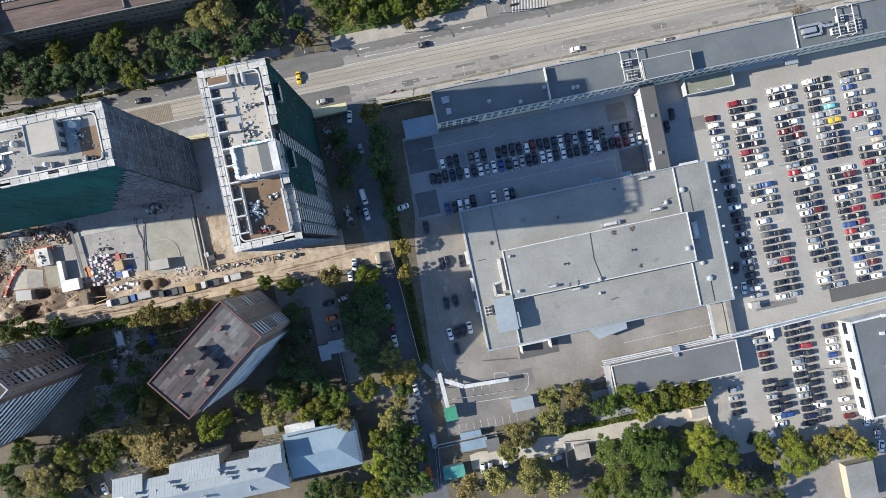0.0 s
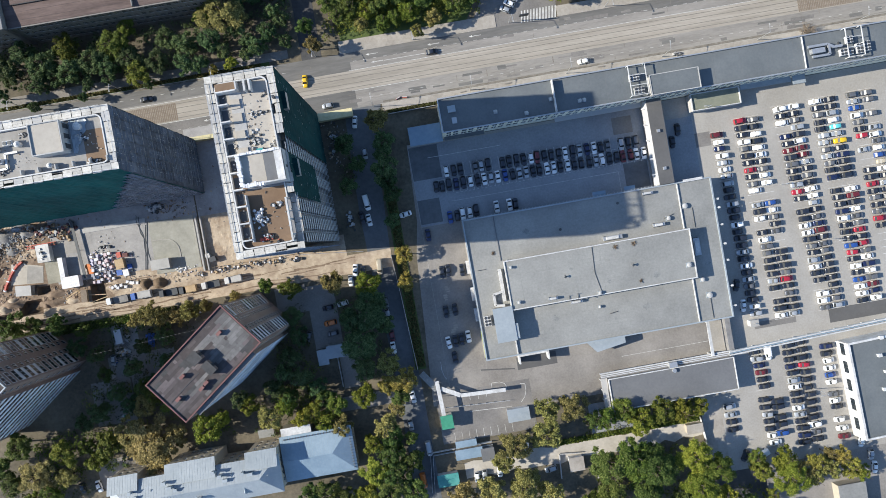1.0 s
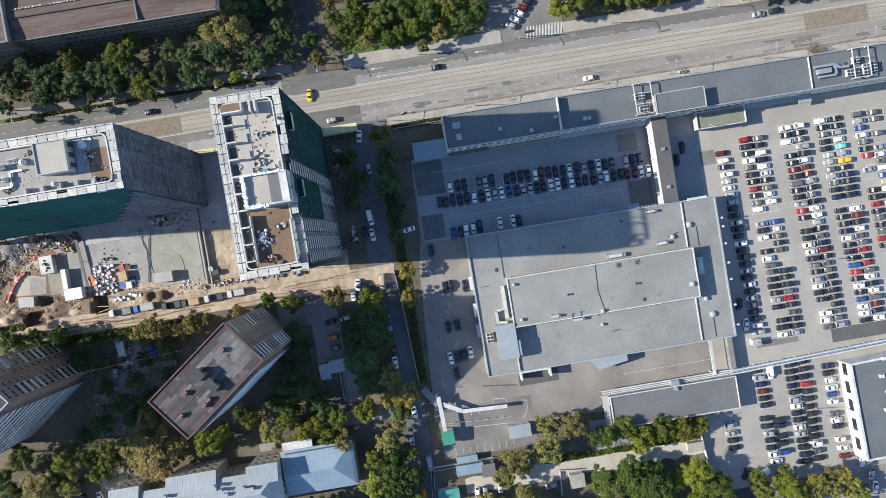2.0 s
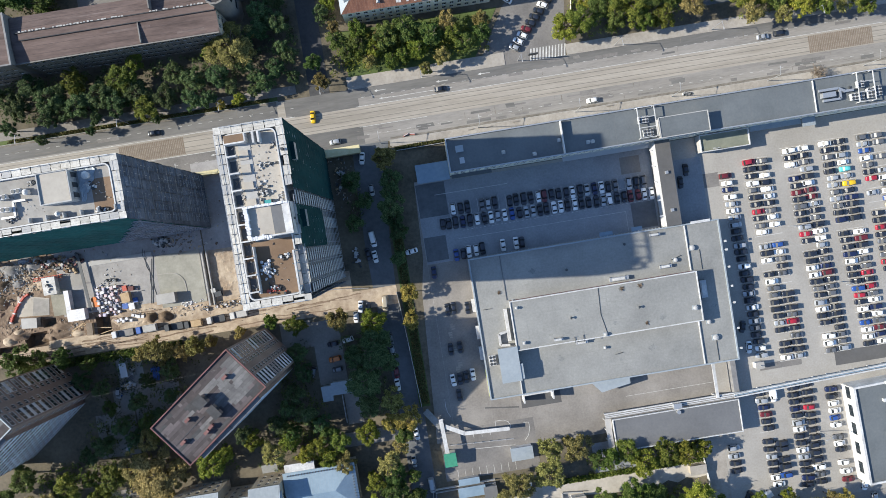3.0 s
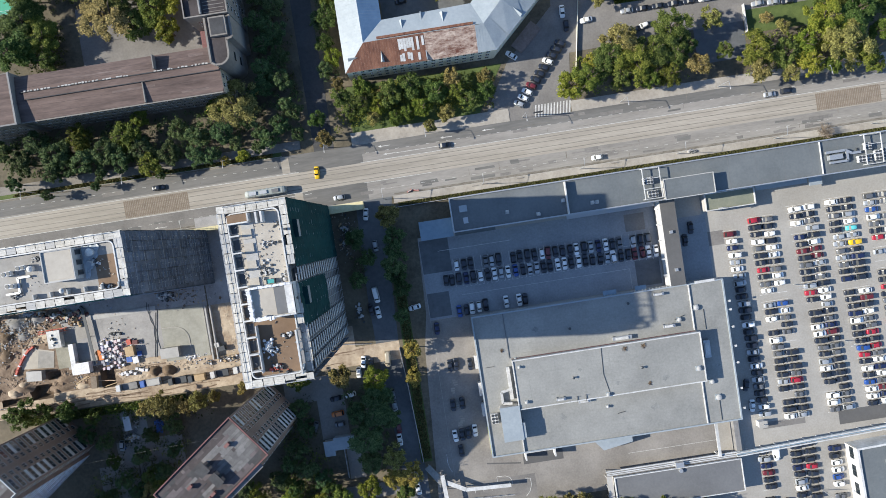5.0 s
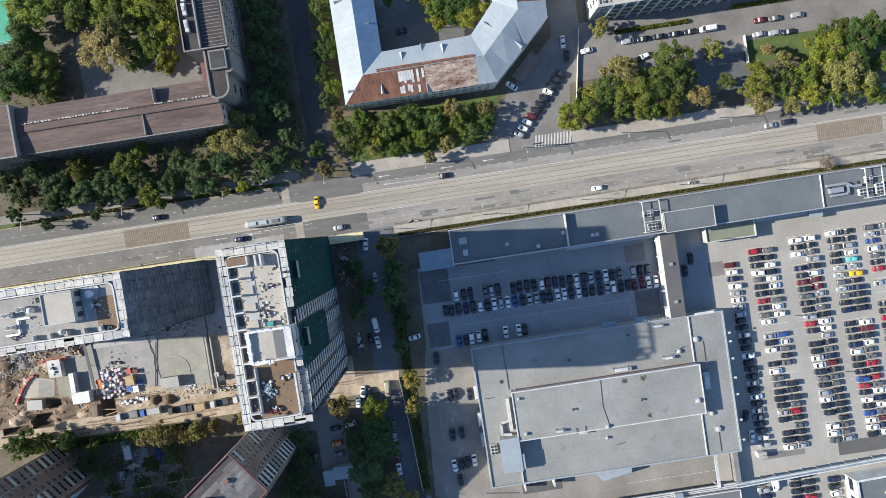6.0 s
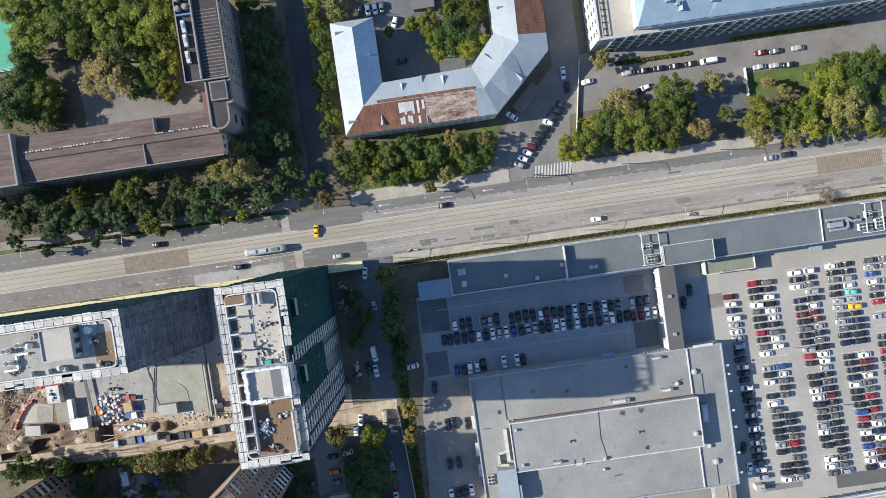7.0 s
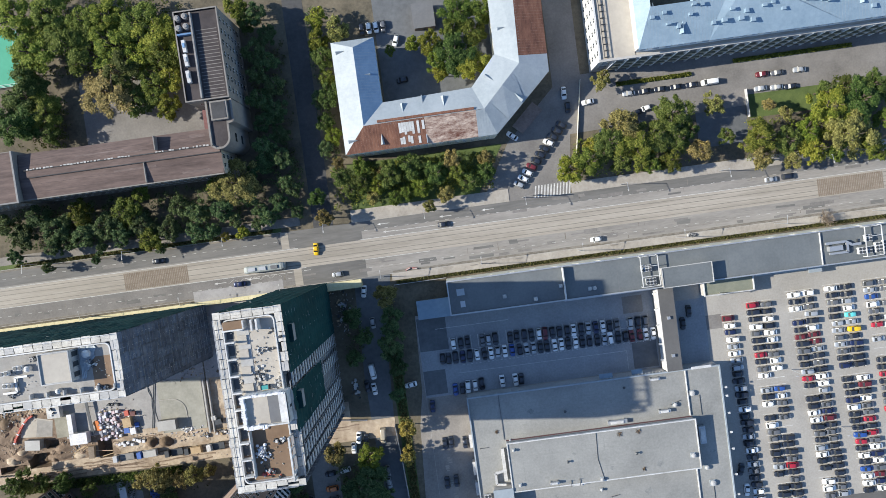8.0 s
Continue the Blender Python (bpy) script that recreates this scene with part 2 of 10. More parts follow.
M["porch_stone"] = surf("pinkish_paving", (0.17, 0.13, 0.115), (0.27, 0.215, 0.19), 0.9, 0.3, 1.2, 0.01)
LEAF = {
    "d": ("dark_green_leaves", (0.036, 0.07, 0.012), (0.152, 0.196, 0.053)),
    "g": ("green_leaves", (0.055, 0.092, 0.012), (0.215, 0.245, 0.05)),
    "l": ("yellow_green_leaves", (0.085, 0.125, 0.012), (0.325, 0.335, 0.056)),
    "o": ("olive_brown_leaves", (0.105, 0.1, 0.03), (0.40, 0.36, 0.12)),
    "b": ("blue_green_leaves", (0.032, 0.067, 0.022), (0.15, 0.208, 0.085)),
    "h": ("dull_hedge_leaves", (0.045, 0.05, 0.018), (0.15, 0.145, 0.05)),
    "y": ("yellow_autumn_leaves", (0.13, 0.12, 0.025), (0.42, 0.37, 0.085)),
}
LEAF = {k: leaf_mat(*v) for k, v in LEAF.items()}


# ---- building helpers ----
def box(bm, x0, y0, z0, x1, y1, z1):
    v = [bm.verts.new(p) for p in ((x0, y0, z0), (x1, y0, z0), (x1, y1, z0), (x0, y1, z0), (x0, y0, z1), (x1, y0, z1), (x1, y1, z1), (x0, y1, z1))]
    for f in ((0, 3, 2, 1), (4, 5, 6, 7), (0, 1, 5, 4), (1, 2, 6, 5), (2, 3, 7, 6), (3, 0, 4, 7)):
        bm.faces.new([v[i] for i in f])


def bar(bm, a, b, w):
    """A square bar of width w from a to b."""
    a, b = Vector(a), Vector(b)
    d = (b - a).normalized()
    s = d.cross(Vector((0, 0, 1)) if abs(d.z) < 0.9 else Vector((1, 0, 0))).normalized() * w / 2
    u = d.cross(s).normalized() * w / 2
    v = [bm.verts.new(p + o) for p in (a, b) for o in (s + u, s - u, -s - u, -s + u)]
    for f in ((3, 2, 1, 0), (4, 5, 6, 7), (0, 1, 5, 4), (1, 2, 6, 5), (2, 3, 7, 6), (3, 0, 4, 7)):
        bm.faces.new([v[i] for i in f])


def tube(bm, x, y, z0, z1, r, n=10, r2=None):
    r2 = r if r2 is None else r2
    lo = [bm.verts.new((x + r * math.cos(2 * math.pi * i / n), y + r * math.sin(2 * math.pi * i / n), z0)) for i in range(n)]
    hi = [bm.verts.new((x + r2 * math.cos(2 * math.pi * i / n), y + r2 * math.sin(2 * math.pi * i / n), z1)) for i in range(n)]
    for i in range(n):
        bm.faces.new((lo[i], lo[(i + 1) % n], hi[(i + 1) % n], hi[i]))
    bm.faces.new(hi)
    bm.faces.new(lo[::-1])


def prism(bm, pts, z0, z1):
    """A slab over the outline pts (anticlockwise)."""
    lo, hi = [bm.verts.new((*p, z0)) for p in pts], [bm.verts.new((*p, z1)) for p in pts]
    bm.faces.new(hi)
    bm.faces.new(lo[::-1])
    for i in range(len(pts)):
        j = (i + 1) % len(pts)
        bm.faces.new((lo[i], lo[j], hi[j], hi[i]))


def to_mesh(name, bm, material):
    me = bpy.data.meshes.new(name)
    bm.to_mesh(me)
    bm.free()
    for mt in material if isinstance(material, (list, tuple)) else [material]:
        me.materials.append(mt)
    return me


def part(name, bm, material, parent, label=""):
    ob = new(name, bm if isinstance(bm, bpy.types.Mesh) else to_mesh(name, bm, material))
    ob.parent = parent
    return tagged(ob, label)


def at(ob, x, y, z=0.0, rz=0.0):
    ob.matrix_basis = pose(x, y, z, 0, 0, rz)
    return ob


def thing(name, label, category, group="", kind="", x=0.0, y=0.0, z=0.0, rz=0.0):
    return at(tagged(new(name), label, category, group, kind), x, y, z, rz)


def solo(name, bm, material, label, category, group="", kind="", x=0.0, y=0.0, z=0.0, rz=0.0):
    """A thing of one mesh."""
    return at(tagged(new(name, to_mesh(name, bm, material)), label, category, group, kind), x, y, z, rz)


def boxes(*rows):
    bm = bmesh.new()
    for r in rows:
        box(bm, *r)
    return bm


# ---- ground ----
bm = bmesh.new()
N = 60
PITS = [(-120.9, 3.6, -115.8, 10.2, 3.2), (-146.2, 3.0, -138.4, 8.2, 3.0), (-139.4, 9.4, -134.6, 12.4, 2.2), (-157.0, 2.2, -147.4, 4.8, 2.6)]          # dug pits of the building site and their depth
def swell(i):
    s = (i / N * 2 - 1)
    return 2500 * s * abs(s) ** 1.6
gx = sorted({swell(i) for i in range(N + 1)} | {p[k] for p in PITS for k in (0, 2)})
gy = sorted({swell(i) for i in range(N + 1)} | {p[k] for p in PITS for k in (1, 3)})
grid = [[bm.verts.new((x, y, -0.02)) for y in gy] for x in gx]
for i in range(len(gx) - 1):
    for j in range(len(gy) - 1):
        cx, cy = (gx[i] + gx[i + 1]) / 2, (gy[j] + gy[j + 1]) / 2
        if not any(p[0] < cx < p[2] and p[1] < cy < p[3] for p in PITS):
            bm.faces.new((grid[i][j], grid[i + 1][j], grid[i + 1][j + 1], grid[i][j + 1]))
solo("ground", bm, M["soil"], "dark worn grass and bare soil under the trees", "ground", kind="structure")


def minus(rect, holes):
    """The rectangle without the holes, as smaller rectangles."""
    todo = [rect]
    for h in holes:
        rest = []
        for x0, y0, x1, y1 in todo:
            if h[0] >= x1 or h[2] <= x0 or h[1] >= y1 or h[3] <= y0:
                rest.append((x0, y0, x1, y1))
                continue
            a, b = max(x0, h[0]), min(x1, h[2])
            rest += [q for q in ((x0, y0, a, y1), (b, y0, x1, y1), (a, y0, b, h[1]), (a, h[3], b, y1)) if q[2] - q[0] > 0.01 and q[3] - q[1] > 0.01]
        todo = rest
    return todo


def sheet(name, mat, label, rects, z=0.03, category="ground", kind="structure"):
    bm = bmesh.new()
    for r in (q for whole in rects for q in minus(whole, PITS)):
        box(bm, r[0], r[1], -0.3, r[2], r[3], z)
    return solo(name, bm, mat, label, category, kind=kind)


def flat(name, mat, label, pts, z=0.03, category="ground", kind="structure"):
    bm = bmesh.new()
    prism(bm, pts, -0.3, z)
    return solo(name, bm, mat, label, category, kind=kind)


# the avenue with its tram tracks
sheet("road", M["asphalt_old"], "wide grey asphalt avenue with worn lanes", [(-420, 55, 420, 61.4), (-420, 68.2, 420, 74.6)], 0.04, "road")
sheet("tram_bed", M["tram_bed"], "pale concrete tram bed in the middle of the avenue", [(-420, 61.4, 420, 68.2)], 0.055, "tram track")
for k, y in enumerate((62.35, 63.87, 65.75, 67.27)):
    bm = boxes((-420, y - 0.1, -0.1, 420, y + 0.1, 0.062))
    solo("tram_rail", bm, M["rail"], "dark grooved steel tram rail set in the bed", "tram rail", "tram rails", "structure")
bm = bmesh.new()
for k in range(37):
    box(bm, -102.6 + k * 0.62, 61.7, 0, -102.1 + k * 0.62, 67.7, 0.075)
solo("track_panel", bm, M["track_timber"], "brown timber track panels laid between the rails", "tram track", kind="structure")
bm = bmesh.new()
for k in range(37):
    box(bm, 143 + k * 0.62, 61.7, 0, 143.5 + k * 0.62, 67.7, 0.075)
solo("track_panel", bm, M["track_timber"], "brown timber track panels laid between the rails", "tram track", kind="structure")

# darker resurfaced lane, junction and dirty gutters
sheet("resurfaced_lane", M["lane_dark"], "darker resurfaced outer lane of the avenue", [(-420, 68.9, -41, 74.6), (-17, 71.3, 420, 74.6)], 0.046, "road")
sheet("resurfaced_lane", M["asphalt_warm"], "worn grey lanes of the avenue before the building site", [(-420, 55.75, -41.1, 61.3)], 0.045, "road")
sheet("junction", M["lane_dark"], "dark worn asphalt where the side street meets the avenue", [(-41, 55.15, -17, 61.4), (-41, 68.2, -17, 74.6)], 0.046, "road")
sheet("gutter", M["gutter"], "dirt gathered along the kerb of the avenue", [(-8, 55.15, 420, 56.0), (-420, 55.0, -42, 55.7), (-420, 73.9, -45, 74.6)], 0.05, "gutter")
# patched and worn places of the carriageways, seams and oil stains
rnd = random.Random(87)
for mt, lab, count in (("lane_dark", "dark mended strips in the worn carriageway", 46), ("asphalt_warm", "faded mended strips in the worn carriageway", 40), ("gutter", "narrow cracks and tarred seams in the carriageway", 70)):
    bm = bmesh.new()
    for k in range(count):
        x, y = rnd.uniform(-160, 175), rnd.choice((rnd.uniform(56.2, 60.6), rnd.uniform(56.2, 60.6), rnd.uniform(68.8, 73.6)))
        wd, dp = (rnd.uniform(1.5, 9.0), rnd.uniform(0.4, 1.5)) if mt != "gutter" else rnd.choice(((rnd.uniform(3, 16), 0.09), (0.1, rnd.uniform(1.0, 3.0))))
        y1 = min(y + dp, 61.3 if y < 65 else 74.5)
        e = [rnd.uniform(-0.2, 0.2) for _ in range(4)]
        bm.faces.new([bm.verts.new(p) for p in ((x + e[0], y, 0.0478 + 0.0001 * (k % 9)), (x + wd + e[1], y, 0.0478 + 0.0001 * (k % 9)), (x + wd + e[2], y1, 0.0478 + 0.0001 * (k % 9)), (x + e[3], y1, 0.0478 + 0.0001 * (k % 9)))])
    tagged(solo("road_wear", bm, M[mt], lab, "road wear"), kind="stuff")
# pavements and verges beside it
# West part of the footway: a darker colour stands in for dappled tree shade.
sheet("pavement_north", M["asphalt_brown"], "footway beside the avenue, tree shade put into its colour", [(-420, 76.2, -38, 79.2)], 0.16, "pavement")
sheet("pavement_north", M["pavement"], "pale worn pavement along the north side of the avenue", [(-20, 74.6, 36, 79.0), (58, 74.6, 420, 78.4)], 0.16, "pavement")
sheet("pavement_south", M["pavement"], "pale sandy pavement between avenue and low building", [(-8.5, 52.6, 420, 55)], 0.16, "pavement")
sheet("verge_north", M["grass"], "narrow grass verge between avenue and footway", [(-420, 74.75, -45, 76.2)], 0.1, "grass verge")
sheet("kerb_north", M["kerb"], "grey stone kerb of the avenue", [(-420, 74.6, -45, 74.75)], 0.17, "kerb")
sheet("hedge_bed", M["soil"], "strip of dark soil under the hedge", [(-8, 51.3, 178, 52.6)], 0.1, "flower bed")
sheet("kerb_south", M["kerb"], "grey stone kerb of the avenue", [(-420, 54.85, -22, 55.0), (-9, 55.0, 420, 55.15)], 0.17, "kerb")

# ---- ground surfaces ----
sheet("parking_lot", M["asphalt_lot"], "large grey asphalt car park with painted bays", [(-2.4, -54, 190, 39), (92, -96, 190, -54)], 0.03, "car park")
flat("parking_lot", M["asphalt_brown"], "asphalt yard along the west side of the store", [(-9.2, -54), (-2.4, -54), (-2.4, 39), (-3.5, 12), (-5.8, 0)], 0.03, "car park")
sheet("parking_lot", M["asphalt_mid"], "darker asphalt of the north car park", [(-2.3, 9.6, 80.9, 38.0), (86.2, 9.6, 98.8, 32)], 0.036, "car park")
sheet("yard", M["asphalt_warm"], "dark worn asphalt yard beside the gate", [(-8, -68, 26, -50)], 0.038, "yard")
sheet("goods_yard", M["asphalt_brown"], "brownish worn asphalt of the goods yard round the store", [(-2.3, -50, 11.7, 9.5), (11.75, -50, 26, -40), (26, -54, 91.9, -40)], 0.034, "yard")
sheet("asphalt_repair", M["asphalt"], "darker asphalt fields in the north car park", [(-2.2, 26.0, 8.0, 37.8), (-2.2, 10.4, 5.6, 19.0), (72, 10.2, 80.6, 19.4)], 0.041, "asphalt patch")
sheet("asphalt_repair", M["asphalt_warm"], "paler patched asphalt in the car park", [(70.5, 30.0, 77.5, 36.0), (98.9, 20.5, 104.4, 25.5), (108.8, -47.0, 124, -44.6)], 0.039, "asphalt patch")
sheet("asphalt_repair", M["asphalt_patch"], "dark repaired asphalt strip in the car park", [(136, -49.5, 175, -44.5), (22.7, -46.4, 37, -41.9), (89, -62, 99, -57)], 0.036, "asphalt patch")
flat("side_street", M["asphalt"], "narrow asphalt street in the shade of trees", [(-22, 55), (-23, 20), (-22.5, -2), (-20.5, -38), (-21, -95), (-12, -95), (-12, -44), (-13.6, -20), (-14.8, 2), (-13.5, 30), (-9, 55)], 0.03, "street")
# The dark asphalt colour carries the shade over this street.
sheet("side_street", M["asphalt_shaded"], "narrow street between trees north of the avenue", [(-33.5, 74.6, -26.5, 200)], 0.03, "street")
flat("forecourt", M["asphalt_warm"], "asphalt forecourt with parked cars beside the avenue", [(26, 74.6), (57.5, 74.6), (60, 95), (150, 97.5), (190, 100), (190, 115), (66, 115), (66, 200), (56, 200), (56, 112), (38, 95)], 0.03, "forecourt")
sheet("courtyard", M["asphalt"], "dark asphalt courtyard between house wings", [(-2.5, 113, 37, 165)], 0.02, "courtyard")
sheet("courtyard", M["asphalt_warm"], "patchy asphalt yard between trees behind the long house", [(-108, 111, -61, 136)], 0.02, "courtyard")
sheet("lawn", M["grass"], "green lawn beside the street", [(-13.2, -40, -9.3, 30), (122.5, 92, 175, 100.2), (78, 109.1, 104, 110.6), (119, 111.6, 160, 113)], 0.05, "lawn")
flat("lawn", M["grass"], "grass strip among trees beside the avenue", [(-19, 79), (26, 79), (36, 95), (-19, 95)], 0.05, "lawn")
sheet("dirt_road", M["dirt"], "sandy unpaved site road", [(-170, -2.2, -14.5, 4.4)], 0.05, "dirt road")
sheet("site_ground", M["dirt"], "trampled sandy ground of the building site", [(-113, 4.4, -30, 12), (-79, 12, -47, 27)], 0.045, "site ground")
sheet("dug_ground", M["dirt_brown"], "brown dug ground with loose earth", [(-170, 12, -131.5, 37), (-170, 4.4, -113, 12)], 0.052, "site ground")
sheet("site_concrete", M["site_slab"], "grey concrete yard between the unfinished towers", [(-131.5, 12, -79.5, 37), (-79, 27, -47, 58)], 0.07, "concrete yard")
sheet("concrete_slab", M["slab_olive"], "pale greenish concrete slab with a curved edge line", [(-96.8, 9.5, -81, 28)], 0.25, "concrete slab")
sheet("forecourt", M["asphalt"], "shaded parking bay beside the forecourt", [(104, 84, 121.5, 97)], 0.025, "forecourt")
sheet("yard", M["asphalt_brown"], "asphalt between yard and warehouse", [(26, -60, 52, -54)], 0.025, "yard")
# The lane's shade is put into its dark asphalt colour as well.
sheet("side_street", M["asphalt_shaded"], "shaded lane south of the car park", [(87, -125, 104, -96)], 0.025, "street")
sheet("pavement_lot", M["pavement"], "pale concrete strip beside the lower car park", [(84.8, -92, 92, -66)], 0.026, "pavement")
sheet("yard", M["asphalt_brown"], "worn pale asphalt yard behind the trees", [(104, -122, 126, -93), (126, -122, 190, -96)], 0.025, "yard")
sheet("yard", M["asphalt_mid"], "blue-grey asphalt yard beside the sandy path", [(45, -75.3, 61, -63)], 0.03, "yard")
rnd = random.Random(61)
edge = [(-2 + 3.44 * k, -81.2 + rnd.uniform(-1.4, 0.8)) for k in range(26)]
edge += [(84 - 3.44 * k, -75.4 + rnd.uniform(-0.8, 1.0)) for k in range(26)]
flat("footpath", M["sand_path"], "sandy trodden footpath between hedges", edge, 0.04, "footpath")
sheet("courtyard", M["asphalt_brown"], "worn dusty asphalt yard with parked cars in the shade", [(-130, -62, -112, -52), (-46.6, -26.6, -36.8, -4), (-39.0, -42, -33.4, -28), (-42, -50, -21.2, -45)], 0.025, "yard")
sheet("sports_court", M["pitch"], "green coated sports court behind the trees", [(-175, 138, -127, 157)], 0.05, "sports court")


# ---- facades and windows ----
WIN = {}


def window_mesh(w, h, mull=1, key="glass"):
    """A white frame with mullions round a dark pane, centred on x, standing on z = 0, facing -y."""
    if (w, h, mull, key) not in WIN:
        bm = bmesh.new()
        t = 0.085
        for r in ((-w / 2, 0, -w / 2 + t, h), (w / 2 - t, 0, w / 2, h), (-w / 2 + t, 0, w / 2 - t, t), (-w / 2 + t, h - t, w / 2 - t, h)):
            box(bm, r[0], 0, r[1], r[2], 0.08, r[3])
        for k in range(mull):
            x = -w / 2 + w * (k + 1) / (mull + 1)
            box(bm, x - 0.04, 0, t, x + 0.04, 0.08, h - t)
        n = len(bm.faces)
        v = [bm.verts.new(p) for p in ((-w / 2 + 0.02, 0.05, 0.02), (w / 2 - 0.02, 0.05, 0.02), (w / 2 - 0.02, 0.05, h - 0.02), (-w / 2 + 0.02, 0.05, h - 0.02))]
        bm.faces.new(v).material_index = 1
        WIN[w, h, mull, key] = to_mesh("window", bm, [M["frame"], M[key]])
    return WIN[w, h, mull, key]


def facade(parent, a, b, z0, z1, cols, rows, w, h, mat, mull=1, skip=(), key="glass", depth=0.09, label=""):
    """A wall from a to b (outside to the right of that way) with recessed windows centred at cols along it, sills at rows."""
    a, b = Vector(a), Vector(b)
    d = (b - a).normalized()
    out = Vector((d.y, -d.x))
    L = (b - a).length
    us = sorted({0, L, *(c - w / 2 for c in cols), *(c + w / 2 for c in cols)})
    zs = sorted({z0, z1, *rows, *(r + h for r in rows)})
    bm = bmesh.new()

    def P(u, z, inn=0.0):
        q = a + d * u - out * inn
        return bm.verts.new((q.x, q.y, z))

    for i in range(len(us) - 1):
        for j in range(len(zs) - 1):
            uc, zc = (us[i] + us[i + 1]) / 2, (zs[j] + zs[j + 1]) / 2
            ci = next((k for k, c in enumerate(cols) if abs(uc - c) < w / 2), None)
            rj = next((k for k, r in enumerate(rows) if r < zc < r + h), None)
            if ci is None or rj is None or (ci, rj) in skip:
                bm.faces.new((P(us[i], zs[j]), P(us[i + 1], zs[j]), P(us[i + 1], zs[j + 1]), P(us[i], zs[j + 1])))
    for ci, c in enumerate(cols):
        for rj, r in enumerate(rows):
            if (ci, rj) in skip:
                continue
            e = [(c - w / 2, r), (c + w / 2, r), (c + w / 2, r + h), (c - w / 2, r + h)]
            for k in range(4):
                p, q = e[k], e[(k + 1) % 4]
                bm.faces.new((P(*p), P(*p, depth), P(*q, depth), P(*q)))
            if mull < 3:
                o = part("window", window_mesh(w, h, mull, key), None, parent)
            else:
                o = part("window", boxes((-w / 2, 0, 0, w / 2, 0.08, 0.1), (-w / 2, 0, h - 0.1, w / 2, 0.08, h)), M["frame"], parent)
                for i in range(mull + 1):
                    x = -w / 2 + w * i / (mull + 1)
                    part("pane", boxes((x + 0.06, 0.03, 0.1, x + w / (mull + 1) - 0.06, 0.06, h - 0.1)), M[key], o)
            q = a + d * c - out * (depth - 0.01)
            o.matrix_basis = Matrix.Translation((q.x, q.y, r)) @ Matrix.Rotation(math.atan2(d.y, d.x), 4, "Z")
    return part("wall", bm, mat, parent, label)


def even(n, L, margin=1.2):
    return [margin + (L - 2 * margin) * (k + 0.5) / n for k in range(n)]


def parapet(bm, x0, y0, x1, y1, z0, z1, t=0.35):
    box(bm, x0, y0, z0, x1, y0 + t, z1)
    box(bm, x0, y1 - t, z0, x1, y1, z1)
    box(bm, x0, y0 + t, z0, x0 + t, y1 - t, z1)
    box(bm, x1 - t, y0 + t, z0, x1, y1 - t, z1)


def roof_plane(pl, seams, a, b, c, d, step=0.9, wide=0.07, up=0.06):
    """A sloping roof face a b (eaves) c d (ridge) with standing seams that run up it."""
    a, b, c, d = map(Vector, (a, b, c, d))
    n = (b - a).cross(d - a if (d - a).length > 0.1 else c - a).normalized()
    lo = [pl.verts.new(p) for p in ((a, b, c, d) if (c - d).length > 0.05 else (a, b, c))]
    pl.faces.new(lo)
    e = (b - a).normalized()
    L = (b - a).length
    slope = (n.cross(e)).normalized()
    if slope.z < 0:
        slope = -slope
    u0, u1 = (d - a).dot(e), (c - a).dot(e)
    H = (d - a).dot(slope)
    k = step / 2
    while k < L:
        lim = H
        if k < u0 and u0 > 0.05:
            lim = H * k / u0
        if k > u1 and L - u1 > 0.05:
            lim = min(lim, H * (L - k) / (L - u1))
        if lim > 0.3:
            p = a + e * k + n * up * 0.15
            bar(seams, p, p + slope * (lim - 0.05), wide * 0.42)
        k += step


def hip_roof(parent, x0, y0, x1, y1, z0, z1, cut0, cut1, mat, label="", over=0.5):
    """A hipped roof over a rectangle, ridge along the longer way x; cut0, cut1: how far the ridge stops short of each end."""
    x0, y0, x1, y1 = x0 - over, y0 - over, x1 + over, y1 + over
    pl, sm = bmesh.new(), bmesh.new()
    ym = (y0 + y1) / 2
    r0, r1 = (x0 + cut0, ym, z1), (x1 - cut1, ym, z1)
    roof_plane(pl, sm, (x0, y0, z0), (x1, y0, z0), r1, r0)
    roof_plane(pl, sm, (x1, y1, z0), (x0, y1, z0), r0, r1)
    roof_plane(pl, sm, (x0, y1, z0), (x0, y0, z0), r0, r0)
    roof_plane(pl, sm, (x1, y0, z0), (x1, y1, z0), r1, r1)
    box(pl, x0, y0, z0 - 0.25, x1, y1, z0 - 0.02)
    part("roof", pl, mat, parent, label)
    tagged(part("roof_seams", sm, M["seam"], parent), kind="stuff")


def roof_vent(parent, x, y, z, w=0.8, d=0.6, h=1.2, mat=None):
    bm = boxes((x - w / 2, y - d / 2, z - 1.0, x + w / 2, y + d / 2, z + h), (x - w / 2 - 0.12, y - d / 2 - 0.12, z + h, x + w / 2 + 0.12, y + d / 2 + 0.12, z + h + 0.12))
    return part("chimney", bm, mat or M["roof_metal"], parent)


def dormer(parent, x, y, z, w, L, up, rz, mat):
    """A small gabled dormer whose ridge runs from its front (x, y) back into the roof."""
    bm = bmesh.new()
    c, s = math.cos(radians(rz)), math.sin(radians(rz))
    f = lambda u, v, zz: (x + u * c - v * s, y + u * s + v * c, zz)
    a, b, t, k = [bm.verts.new(f(*p)) for p in ((0, -w / 2, z), (0, w / 2, z), (0, 0, z + up), (-L, 0, z + up))]
    for q in ((a, b, t), (a, t, k), (t, b, k), (a, k, b)):
        bm.faces.new(q)
    return part("dormer", bm, mat, parent)


def duct(bm, pts, w):
    for p, q in zip(pts, pts[1:]):
        bar(bm, p, q, w)


